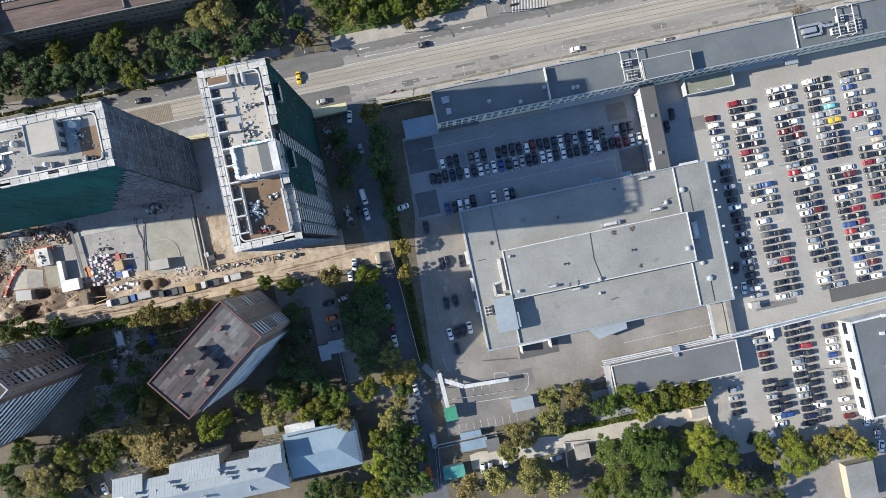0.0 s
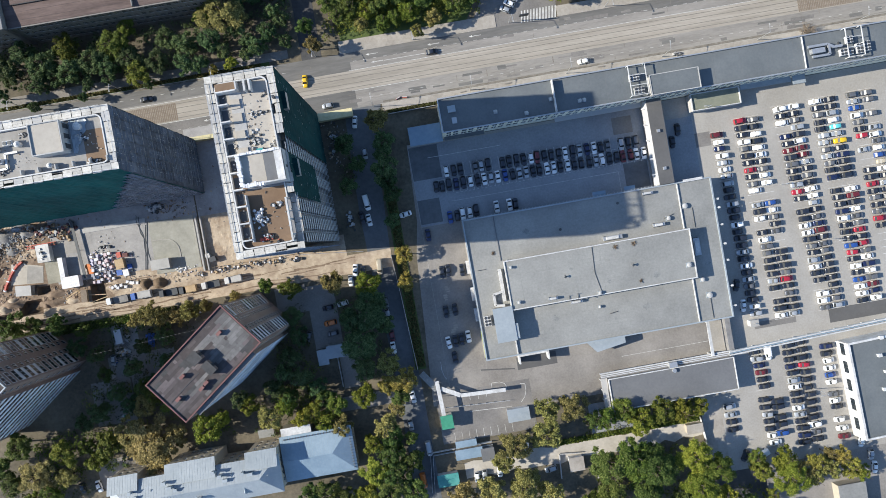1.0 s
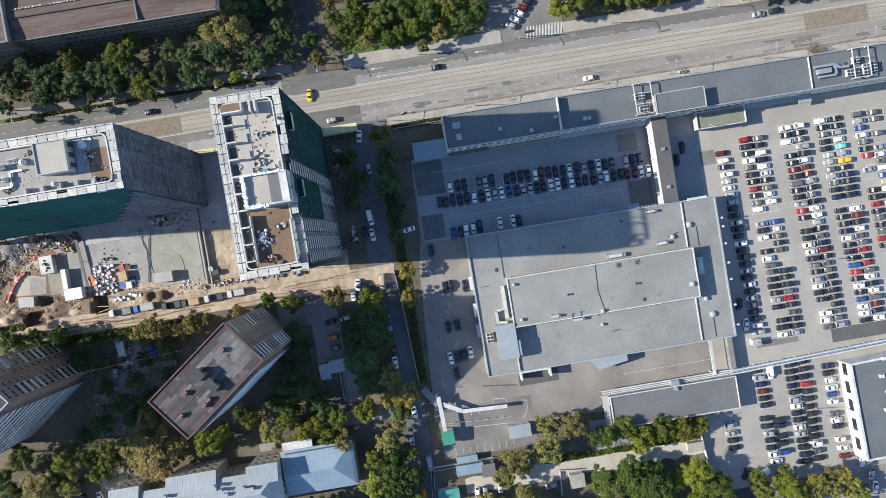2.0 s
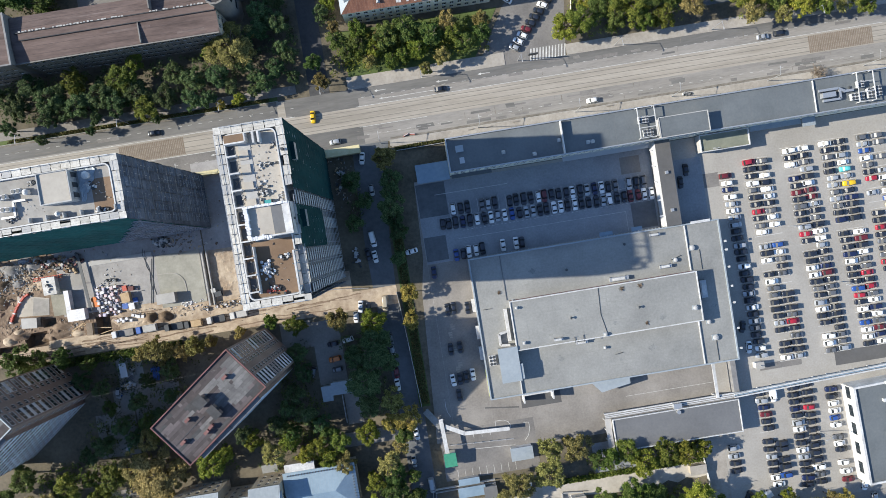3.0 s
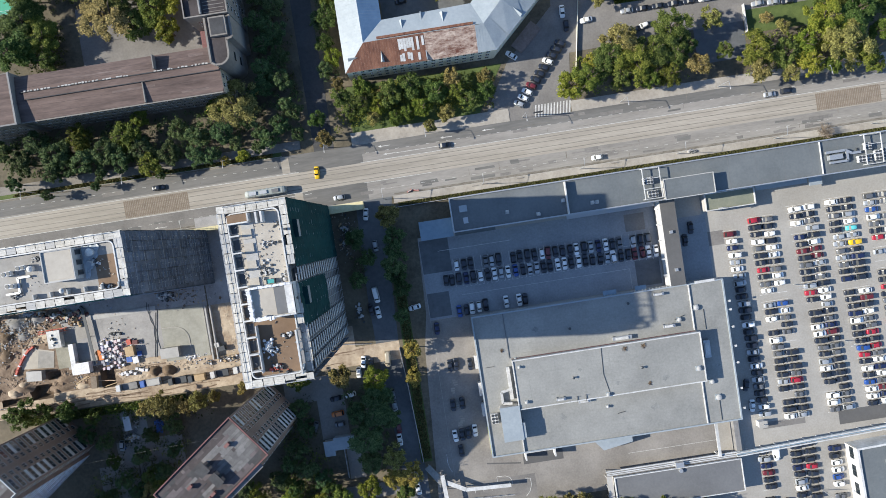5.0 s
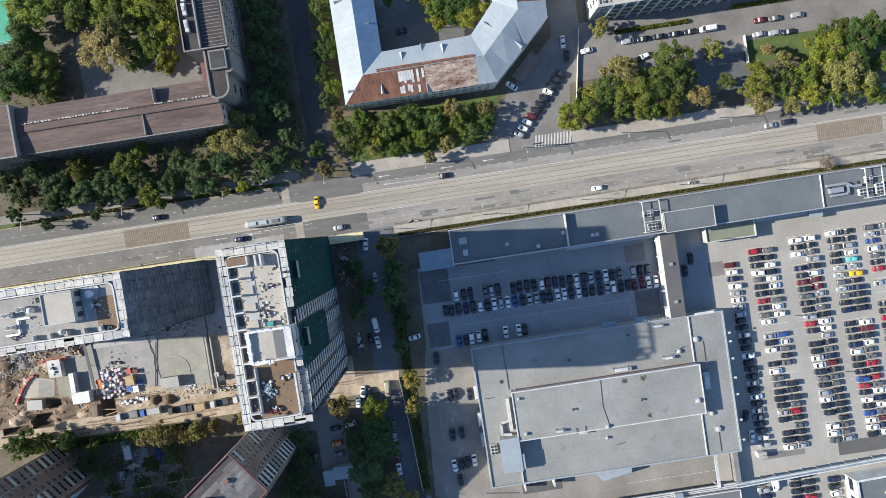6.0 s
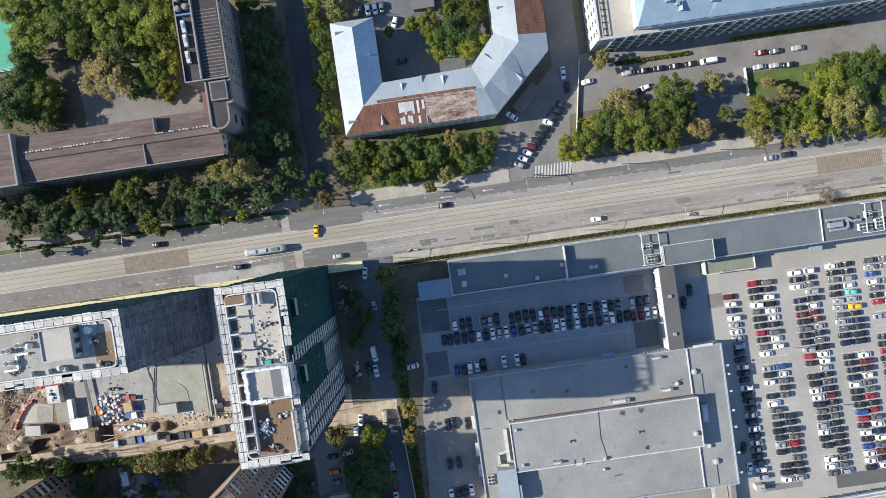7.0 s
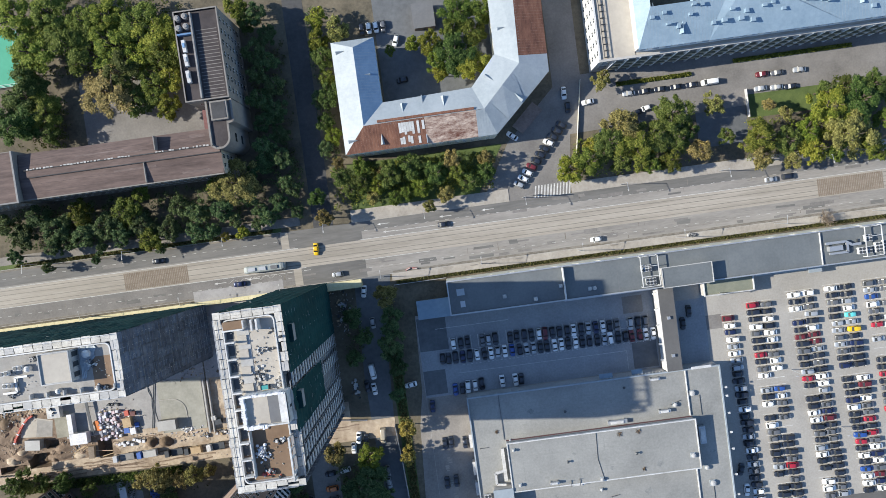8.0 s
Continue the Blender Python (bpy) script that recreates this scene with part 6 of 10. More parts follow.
for k in range(10):
    x = 1.7 + 0.86 * k
    for y0, y1 in ((97.4 + rnd.uniform(0, 1.0), 100.4 - rnd.uniform(0, 0.8)), (100.6 + rnd.uniform(0, 1.2), 104.6)):
        if rnd.random() < (0.95 if k % 2 else 0.25):
            bm = bmesh.new()
            bm.faces.new([bm.verts.new((u, v, E0 + (v - 96.95) * slope + 0.09)) for u, v in ((x, y0), (x + 0.8, y0), (x + 0.8, y1), (x, y1))])
            bm.faces.new([bm.verts.new((u, v, E0 + (v - 96.95) * slope + 0.06)) for u, v in ((x, y1), (x + 0.8, y1), (x + 0.8, y0), (x, y0))])
            part("roof_sheet", bm, M["white"], uh, "white patch sheet")
# slanted corner wing
C0, C1 = (33.8, 97.0, E0), (53.4, 115.2, E0)
Rc0, Rc1 = (37.2, 112.0, RZ + 0.6), (43.6, 118.6, RZ)
slope_part(wp, ws, C0, C1, Rc1, Rs1)
slope_part(wp, ws, (36.2, 123.2, E0), (27.4, 113.4, E0), Rs1, Rc1)
# cross gable towards the slanted front
slope_part(wp, ws, (38.4, 101.2, E0 + 0.3), (44.0, 106.4, E0 + 0.3), (37.2, 112.2, RZ + 0.5), (37.2, 112.2, RZ + 0.5))
slope_part(wp, ws, (32.6, 107.4, RZ - 0.1), (38.4, 101.2, E0 + 0.3), (37.2, 112.2, RZ + 0.5), (37.2, 112.2, RZ + 0.5))
slope_part(wp, ws, (44.0, 106.4, E0 + 0.3), (41.6, 116.6, RZ - 0.1), (37.2, 112.2, RZ + 0.5), (37.2, 112.2, RZ + 0.5))
# east wing
Re = (45.2, 168, RZ)
slope_part(wp, ws, (36.7, 168, E0), (36.2, 123.2, E0), Rc1, Re)
for y0, y1, mp, ms in ((115.2, 121, wp, ws), (121, 132, rp, rs), (132, 139.5, rp, rs), (139.5, 168, wp, ws)):
    f = lambda y: (53.4 + 0.8 * (y - 115.2) / 53, y, E0)
    g = lambda y: (43.6 + 1.6 * (max(y, 118.6) - 118.6) / 49.4, max(y, 118.6), RZ)
    slope_part(mp, ms, f(y0), f(y1), g(y1), g(y0))
tagged(part("roof_seams", ws, M["seam"], uh), kind="stuff")
tagged(part("roof_seams", rs, surf("rusty_seam", (0.2, 0.1, 0.07), (0.42, 0.3, 0.24), 0.8, 0.5, 2.0), uh), kind="stuff")
part("party_wall", boxes((10.35, 97.1, EZ, 10.65, 113, EZ + 1.0)), M["roof_metal"], uh)
part("ridge_box", boxes((-5.0, 105.6, RZ - 0.4, 27, 106.4, RZ + 0.3)), M["roof_rust"], uh, "rusty ridge capping")
for x, y, rz, w, L in ((-15.6, 130.5, 180, 1.6, 3.0), (-15.4, 101.0, 180, 1.8, 3.2), (-5.2, 122.0, 0, 1.6, 2.6), (3.8, 111.2, 90, 1.8, 4.0), (17.5, 111.8, 90, 1.8, 4.6), (-4.2, 98.6, -90, 1.6, 3.4), (32.0, 116.5, 140, 1.8, 3.4), (43.5, 106.8, -45, 2.0, 4.0), (38.2, 131, 180, 1.6, 2.6)):
    dormer(uh, x, y, EZ + 0.25, w, L, 1.5, rz, M["roof_metal"])
o = thing("entrance_porch", "low pinkish stone porch at the slanted front", "porch")
bm = bmesh.new()
prism(bm, [(43.5, 97.3), (51.4, 104.5), (48.2, 107.8), (40.2, 100.4)], -0.1, 0.7)
part("platform", bm, M["porch_stone"], o)
bm = bmesh.new()
prism(bm, [(44.2, 99.0), (49.8, 104.2), (48.0, 106.2), (42.4, 101.0)], 0.7, 0.85)
part("paving", bm, M["porch_stone"], o)

# ---- pale institute with balconied front ----
of = thing("institute", "pale stone institute with a balconied front and blue metal roof", "institute")
QX0, QX1, QY0, QY1 = 69.4, 176.0, 115.2, 150.0
facade(of, (QX0, QY0), (QX1, QY0), 0, 15, [3 + 4.0 * k for k in range(26)], [1.2, 4.8, 8.4, 12.0], 2.8, 2.8, M["grey_wall"], 1, depth=0.9)
facade(of, (QX0, QY1), (QX0, QY0), 0, 15, even(9, 34.8), [1.2, 4.8, 8.4, 12.0], 1.6, 2.0, M["white"], 1)
for k in range(26):
    x = QX0 + 3 + 4.0 * k
    if k in (0,):
        continue
    part("pilaster", boxes((x - 2.25, QY0 - 0.7, 0, x - 1.7, QY0 - 0.005, 15)), M["sill_panel"], of, "pale stone pilaster")
    for z in (4.2, 7.8, 11.4):
        part("balcony", boxes((x - 1.3, QY0 - 0.95, z - 0.2, x + 1.5, QY0 - 0.01, z + 0.0), (x - 1.3, QY0 - 0.95, z + 0.0, x + 1.5, QY0 - 0.85, z + 0.75)), M["stone_olive"], of)
part("cornice", boxes((QX0 - 0.3, QY0 - 0.5, 15.0, QX1, QY0 + 0.3, 15.5)), M["grey_wall"], of)
part("ledge", boxes((81.3, QY0 + 0.31, 14.7, QX1, QY0 + 1.18, 15.05)), M["sand_roof"], of)
part("terrace", boxes((QX0 + 0.3, QY0 + 0.31, 14.7, 81, QY1, 15.1)), M["sand_roof"], of, "bare pale terrace roof")
part("terrace_edge", boxes((QX0 - 0.3, QY0 + 0.31, 15.0, QX0 + 0.3, QY1, 15.6)), M["white"], of)
bm = bmesh.new()
for k in range(16):
    box(bm, 70.9, 116 + 2.1 * k, 15.1, 72.4, 116.12 + 2.1 * k, 15.9)
box(bm, 70.8, 115.8, 15.7, 70.95, 149, 15.95)
box(bm, 72.3, 115.8, 15.7, 72.45, 149, 15.95)
part("railing", bm, M["steel_dark"], of)
facade(of, (81, QY0 + 1.2), (QX1, QY0 + 1.2), 15, 20, [2.2 + 4.0 * k for k in range(23)], [16.2], 2.2, 2.6, M["sill_panel"], 1, depth=0.5)
part("upper_wall", boxes((81, QY0 + 1.5, 15.1, 81.3, QY1, 20)), M["white"], of)
pl, sm = bmesh.new(), bmesh.new()
roof_plane(pl, sm, (80.6, QY0 + 0.7, 20.02), (QX1, QY0 + 0.7, 20.02), (QX1, 128, 22.6), (85, 128, 22.6))
roof_plane(pl, sm, (80.6, QY1, 20.02), (80.6, QY0 + 0.7, 20.02), (85, 128, 22.6), (85, QY1, 22.6))
part("roof", pl, M["roof_sheet_blue"], of, "blue-grey sheet roof with many vents")
tagged(part("roof_seams", sm, M["seam"], of), kind="stuff")
v = bmesh.new()
t = [v.verts.new(p) for p in ((103, QY0 + 0.6, 20.1), (146, QY0 + 0.6, 20.1), (123.5, 127.5, 23.6), (112, 127.5, 23.2))]
v.faces.new(t)
t2 = [v.verts.new(p) for p in ((103, QY0 + 0.6, 20.1), (112, 127.5, 23.2), (108, 127.5, 22.4))]
v.faces.new(t2)
part("gable_roof", v, M["roof_sheet_blue"], of)
rnd = random.Random(21)
for k in range(34):
    x, y = 84.5 + 89 * (k + 0.5) / 34 + rnd.uniform(-1, 1), 119.2 + 8 * rnd.random()
    z = 20.0 + (y - 115.9) * 0.215
    if 103 < x < 146 and y - 115.8 < 11:
        z += 0.5
    roof_vent(of, x, y, z, rnd.uniform(0.7, 1.2), rnd.uniform(0.7, 1.2), rnd.uniform(0.8, 1.6), M["roof_sheet_blue"])
for x, y in ((94.5, 118.8), (86, 125.6), (98.5, 127), (151, 120.5), (140, 126)):
    dormer(of, x, y, 20.6, 1.9, 3.6, 1.6, -90, M["roof_sheet_blue"])

# ---- the pale-roofed house in the south ----
ho = thing("old_house", "old beige house with pale blue standing-seam roofs", "house")
HZ = 12.8
facade(ho, (-63.2, -57.4), (-119.8, -57.4), 0, HZ, even(18, 56.6), [1.2, 4.6, 8.0], 1.3, 1.9, M["beige"], 1)
facade(ho, (-63.2, -69.2), (-63.2, -57.4), 0, HZ, even(4, 11.8), [4.6, 8.0], 1.3, 1.9, M["beige"], 1)
facade(ho, (-119.8, -69.2), (-63.2, -69.2), 0, HZ, [], [], 1.3, 1.9, M["beige"], 1)
facade(ho, (-119.8, -57.4), (-119.8, -69.2), 0, HZ, [], [], 1.3, 1.9, M["beige"], 1)
hip_roof(ho, -119.8, -69.2, -63.2, -57.4, HZ + 0.1, HZ + 3.4, 6.2, 6.6, M["roof_metal"], "pale blue standing-seam roof")
for x0, x1, y1 in ((-119.8, -110.2, -55.2), (-100.4, -84, -54.2), (-73.4, -63.3, -55.0)):
    facade(ho, (x1, y1), (x0, y1), 0, HZ, even(max(3, int((x1 - x0) / 3)), x1 - x0, 0.8), [1.2, 4.6, 8.0], 1.3, 1.9, M["beige"], 1)
    part("wall", boxes((x0, -57.35, 0, x0 + 0.3, y1 - 0.02, HZ)), M["beige"], ho)
    part("wall", boxes((x1 - 0.3, -57.35, 0, x1, y1 - 0.02, HZ)), M["beige"], ho)
    pl, sm = bmesh.new(), bmesh.new()
    roof_plane(pl, sm, (x1 + 0.3, y1 + 0.4, HZ + 0.1), (x0 - 0.3, y1 + 0.4, HZ + 0.1), (x0 - 0.3, -60.2, HZ + 2.4), (x1 + 0.3, -60.2, HZ + 2.4))
    part("roof", pl, M["roof_metal"], ho)
    tagged(part("roof_seams", sm, M["seam"], ho), kind="stuff")
rnd = random.Random(31)
for x, y in ((-112, -60.2), (-110.5, -62), (-100.5, -59), (-99, -60.8), (-97, -61.8), (-84, -58.4), (-82, -60), (-80.5, -61.6), (-74.5, -60.4), (-72, -61), (-90, -66)):
    roof_vent(ho, x, y, HZ + 2.0, rnd.uniform(0.8, 1.8), 0.8, 1.6, M["roof_metal"])
for x, y, rz in ((-105.5, -60.5, 90), (-78.5, -60, 90), (-66.5, -62.8, 0), (-75, -67.6, -90), (-97, -68.0, -90)):
    dormer(ho, x, y, HZ + 0.9, 1.7, 3.2, 1.5, rz, M["roof_metal"])
hb = thing("old_house", "lower wing with a blue hipped sheet-metal roof", "house")
facade(hb, (-38.6, -53.6), (-62.6, -53.6), 0, 7.4, even(8, 24), [1.2, 4.9], 1.3, 1.9, M["beige"], 1)
facade(hb, (-38.6, -68.2), (-38.6, -53.6), 0, 7.4, even(5, 14.6), [1.2, 4.9], 1.3, 1.9, M["beige"], 1)
facade(hb, (-62.6, -68.2), (-38.6, -68.2), 0, 7.4, [], [], 1.3, 1.9, M["beige"], 1)
hip_roof(hb, -62.6, -68.2, -38.6, -53.6, 7.5, 9.9, 0.6, 7.4, M["roof_sheet_blue"], "blue hipped sheet roof")
bm = bmesh.new()
for k in range(24):
    box(bm, -61.5 + 0.98 * k, -54.3, 7.7, -61.2 + 0.98 * k, -53.9, 8.2)
for k in range(15):
    box(bm, -39.3, -67.6 + 0.98 * k, 7.7, -38.9, -67.3 + 0.98 * k, 8.2)
tagged(part("snow_guard", bm, M["roof_dark"], hb), kind="stuff")
sf = thing("low_extension", "small flat-roofed extension with a white edge", "extension")
part("wall", boxes((-62, -53.5, 0, -52, -50.6, 7)), M["beige"], sf)
part("roof", boxes((-62.2, -53.5, 7, -51.8, -50.4, 7.25)), M["white"], sf)

# ---- small structures in the south yard ----
def hut(name, label, x0, y0, x1, y1, h, wall, roof, over=0.25):
    o = thing(name, label, "hut", x=(x0 + x1) / 2, y=(y0 + y1) / 2)
    w, d = (x1 - x0) / 2, (y1 - y0) / 2
    part("wall", boxes((-w, -d, 0, w, d, h)), wall, o)
    bm = bmesh.new()
    v = [bm.verts.new(p) for p in ((-w - over, -d - over, h), (w + over, -d - over, h), (w + over, d + over, h + 0.35), (-w - over, d + over, h + 0.35),
                                  (-w - over, -d - over, h + 0.12), (w + over, -d - over, h + 0.12), (w + over, d + over, h + 0.47), (-w - over, d + over, h + 0.47))]
    for f in ((3, 2, 1, 0), (4, 5, 6, 7), (0, 1, 5, 4), (1, 2, 6, 5), (2, 3, 7, 6), (3, 0, 4, 7)):
        bm.faces.new([v[i] for i in f])
    part("roof", bm, roof, o)
    part("door", boxes((-0.45, -d - 0.05, 0, 0.45, -d, 2.0)), M["steel_dark"], o)
    return o


hut("gate_house", "small gate house with a green sheet roof", -7.2, -61.4, -3.4, -57.0, 3.6, M["cream"], M["green_roof"])
hut("site_cabin", "white cabin with a pale sheet roof in the yard", 16.2, -63.4, 23.6, -59.2, 2.8, M["white"], M["roof_metal"])
hut("shed", "long low shed with a blue-grey sheet roof", -4.2, -73.4, 5.0, -70.2, 2.6, M["grey_wall"], M["roof_sheet_blue"])
hut("shed", "narrow shed with a dusty blue sheet roof", -3.6, -69.2, 3.4, -67.2, 2.4, M["grey_wall"], M["roof_sheet_blue"])
hut("shed", "small dark-roofed shed beside the path", 4.8, -75.4, 9.0, -71.2, 2.6, M["grey_wall"], M["roof_dark"])
hut("shed", "shed with a teal sheet roof", -12, -81.8, -4.9, -77.8, 2.7, M["grey_wall"], surf("teal_sheet", (0.04, 0.22, 0.2), (0.1, 0.34, 0.31), 0.6, 0.5, 1.5))
hut("hut", "small white hut beside the sandy path", 34.8, -84.6, 39.6, -80.0, 2.6, M["white"], M["pavement"])
hut("shed", "small brown shed with a flat roof among trees", 78, -79.0, 83.4, -76.0, 2.4, M["beige"], M["pavement"])
hut("garage", "garage with a pale blue sheet roof in the yard", -42.2, -30.0, -35.4, -25.9, 2.8, M["white"], M["roof_metal"])
hut("garage", "small garage with a pale sheet roof in the yard", -45.8, -31.8, -42.6, -26.8, 2.6, M["grey_wall"], M["roof_metal"])
hut("shed", "dark-roofed shed with a stone edge in the courtyard", 11.2, 137.7, 18.2, 145.6, 3.2, M["brick"], M["roof_dark"])
hut("shed", "pale-roofed shed at the lot's corner", 127, -119, 136.4, -106.3, 3.8, M["beige"], M["roof_grey"])
hut("shed", "low grey shed under the trees", -71, -53.2, -66, -50.8, 2.6, M["grey_wall"], M["roof_grey"])

# covered gate ramps
o = thing("covered_walkway", "white-roofed covered walkway at the gate", "walkway")
def slab_run(a, b, w, z, mat, name="roof"):
    a, b = Vector(a), Vector(b)
    d = (b - a).normalized()
    s = Vector((-d.y, d.x)) * w / 2
    bm = bmesh.new()
    prism(bm, [(a - s).to_tuple(), (b - s).to_tuple(), (b + s).to_tuple(), (a + s).to_tuple()], z, z + 0.2)
    part(name, bm, mat, o)
    for p in (a + d * 0.4, (a + b) / 2, b - d * 0.4):
        part("post", boxes((p.x - 0.1, p.y - 0.1, 0, p.x + 0.1, p.y + 0.1, z)), M["steel"], o)
slab_run((-11.3, -40.8), (-6.8, -47.4), 2.3, 3.1, M["roof_grey"])
slab_run((-5.4, -47.3), (0.9, -50.8), 1.5, 3.15, M["white"])
slab_run((0.9, -50.9), (16.9, -51.7), 1.3, 3.1, M["white"])
slab_run((-6.5, -44.4), (-6.0, -57.0), 1.4, 3.5, M["white"])


def fence(label, pts, h=1.8, step=2.5, mat="steel", board=True, group="fences"):
    o = thing("fence", label, "fence", group)
    for a, b in zip(pts, pts[1:]):
        a, b = Vector(a), Vector(b)
        L = (b - a).length
        n = max(1, round(L / step))
        d = (b - a) / n
        s = Vector((-d.y, d.x)).normalized() * 0.05
        for k in range(n):
            p, q = a + d * k, a + d * (k + 1)
            part("post", boxes((p.x - 0.09, p.y - 0.09, 0, p.x + 0.09, p.y + 0.09, h + 0.1)), M["steel"], o)
            bm = bmesh.new()
            if board:
                prism(bm, [(p - s).to_tuple(), (q - s).to_tuple(), (q + s).to_tuple(), (p + s).to_tuple()], 0.1, h)
            else:
                for z in (0.3, h / 2, h):
                    bar(bm, (p.x, p.y, z), (q.x, q.y, z), 0.08)
            part("panel", bm, M[mat], o)
    return o


fence("pale concrete fence along the side street", [(-14.6, 1.8), (-13.6, -14), (-12.4, -39.6)], 2.0, 3.0, "concrete")
fence("white fence of the back yard", [(9, -70.6), (-12.4, -70.9), (-14, -84)], 1.6, 3.0, "white")
fence("white fence of the back yard", [(9, -69.6), (-13.2, -69.9), (-14.9, -84)], 1.6, 3.0, "white")
fence("pale low wall at the yard's edge", [(83.6, -74), (84.6, -85)], 2.0, 3.0, "white")
fence("white pipe rail along the lawn", [(121.8, 102.0), (121.9, 92.4)], 1.8, 2.4, "white")
fence("pale stone wall between forecourt and lane", [(65.6, 113), (60.5, 84)], 1.2, 3.0, "cream")
fence("low white wall beside the low wing", [(-8, 51.0), (10.2, 51.1)], 1.0, 3.0, "white")
fence("grey fence of the sports court", [(-127, 157), (-127, 138), (-150, 138)], 3.0, 3.0, "steel", False)
fence("low white rails in the goods yard", [(-5, -55.0), (18, -56.4)], 1.0, 3.0, "white", False)
fence("dark fence beside the yard shed", [(-39.4, -30.5), (-39.3, -41)], 1.8, 2.5, "steel")
# pipe rack that runs from the warehouse between the two car parks
rack = thing("pipe_rack", "long white pipe rack on posts between the car parks", "pipe rack")
RK = (Vector((96.6, -52.9)), Vector((182.0, -50.2)))
rd = (RK[1] - RK[0]).normalized()
rn = Vector((-rd.y, rd.x))
for k in range(18):
    p = RK[0] + (RK[1] - RK[0]) * k / 17
    part("post", boxes((p.x - 0.13, p.y - 0.13, 0, p.x + 0.13, p.y + 0.13, 4.0)), M["white"], rack)
    part("cross_beam", boxes((p.x - 0.1, p.y - 0.85, 3.9, p.x + 0.1, p.y + 0.85, 4.05)), M["steel"], rack)
for off, z, wd, mt in ((-0.55, 4.25, 0.42, "white"), (0.05, 4.2, 0.3, "roof_sheet_blue"), (0.55, 4.3, 0.42, "white")):
    bm = bmesh.new()
    p, q = RK[0] + rn * off, RK[1] + rn * off
    bar(bm, (p.x, p.y, z), (q.x, q.y, z), wd)
    part("pipe", bm, M[mt], rack, "lagged pipe in pale sheet metal")
for off in (-0.82, 0.82):
    bm = bmesh.new()
    p, q = RK[0] + rn * off, RK[1] + rn * off
    bar(bm, (p.x, p.y, 3.98), (q.x, q.y, 3.98), 0.16)
    part("edge_beam", bm, M["roof_metal"], rack)
for y, z, wd in ((-52.7, 3.95, 0.34), (-53.3, 3.9, 0.26)):
    bm = bmesh.new()
    bar(bm, (50.6, y, z), (96.6, y, z), wd)
    part("pipe", bm, M["white"], rack)
# yellow hoarding along the building site
hd = thing("site_hoarding", "yellow covered site hoarding along the avenue", "hoarding")
for k in range(44):
    x0 = -152 + 3.0 * k
    part("roof_panel", boxes((x0 + 0.02, 52.9, 2.5, x0 + 2.98, 54.3, 2.62)), M["yellow"], hd)
    part("post", boxes((x0, 54.1, 0, x0 + 0.12, 54.22, 2.5)), M["timber"], hd)
    part("wall_panel", boxes((x0 + 0.02, 52.9, 0.1, x0 + 2.98, 53.0, 2.5)), M["yellow"], hd)
solo("porch_block", boxes((-6.5, -1.3, 0, 6.5, 1.3, 2.9), (-6.6, -1.4, 2.9, 6.6, 1.4, 3.05)), M["yellow"], "yellow site gate house with a flat roof", "site cabin", x=-25.6, y=53.4)
# low walls round the small hut by the path
for x, y, L, rz in ((31.9, -78.6, 8.6, -94), (32.2, -78.4, 7.2, -7), (44.5, -84.5, 5.0, -92)):
    solo("low_wall", boxes((0, -0.12, 0, L, 0.12, 1.1), (0, -0.17, 1.1, L, 0.17, 1.18)), M["concrete"], "low pale wall beside the sandy path", "wall", "low walls", x=x, y=y, z=0.02, rz=rz)

# ---- the building site ----
def crate(name, label, cat, x, y, w, d, h, mat, rz=0.0, lid=None, group="", z=0.07):
    o = thing(name, label, cat, group, x=x, y=y, z=z, rz=rz)
    part("body", boxes((-w / 2, -d / 2, 0, w / 2, d / 2, h)), mat, o)
    part("lid", boxes((-w / 2 - 0.08, -d / 2 - 0.08, h, w / 2 + 0.08, d / 2 + 0.08, h + 0.1)), lid or mat, o)
    return o


crate("tarpaulin_store", "store wrapped in white tarpaulin on the site", "tarpaulin store", -133.6, 23.6, 4.4, 6.0, 2.2, M["white"])
crate("tarpaulin_store", "narrow store wrapped in white tarpaulin", "tarpaulin store", -128.3, 17.6, 1.5, 6.8, 2.2, M["pallet_white"])
crate("site_canopy", "white sheet canopy over the workshop", "canopy", -126.0, 12.1, 6.0, 3.8, 2.4, M["pallet_white"])
crate("site_container", "grey site container with a flat roof", "container", -142.6, 11.9, 5.2, 3.4, 2.3, M["concrete_dark"], -6, M["concrete"])
crate("site_container", "pale site container on the concrete slab", "container", -94.2, 12.8, 6.3, 3.4, 2.5, M["concrete_dark"], 0, M["concrete"], z=0.25)
crate("site_hut", "brown site hut between stacked goods", "hut", -108.4, 15.4, 2.8, 3.2, 1.9, M["timber"], 4, M["timber"])
crate("tool_box", "dark site box beside the sandy yard", "box", -76.4, 11.4, 2.2, 1.6, 1.6, M["steel_dark"], 8)
crate("tool_box", "white site box beside the sandy yard", "box", -78.0, 12.8, 1.4, 1.4, 1.2, M["white"], 8)
sheet("workshop_floor", M["screed_olive"], "sandy concrete floor of the open workshop", [(-135.0, 12.8, -129.4, 22.0)], 0.09, "concrete floor")
sheet("low_slab", M["concrete"], "pale low slab along the tower's foot", [(-120.6, 28.2, -97.6, 29.8)], 0.35, "concrete slab")
bm = bmesh.new()
arc = [(-96.6, 21.4), (-92.6, 21.4)] + [(-92.4 + 4.9 * math.cos(radians(a)), 16.4 + 4.9 * math.sin(radians(a))) for a in range(85, -1, -17)] + [(-87.5, 9.8)]
for p, q in zip(arc, arc[1:]):
    bar(bm, (*p, 0.27), (*q, 0.27), 0.22)
solo("kerb_line", bm, M["kerb"], "curved pale kerb line on the concrete slab", "kerb", kind="structure")
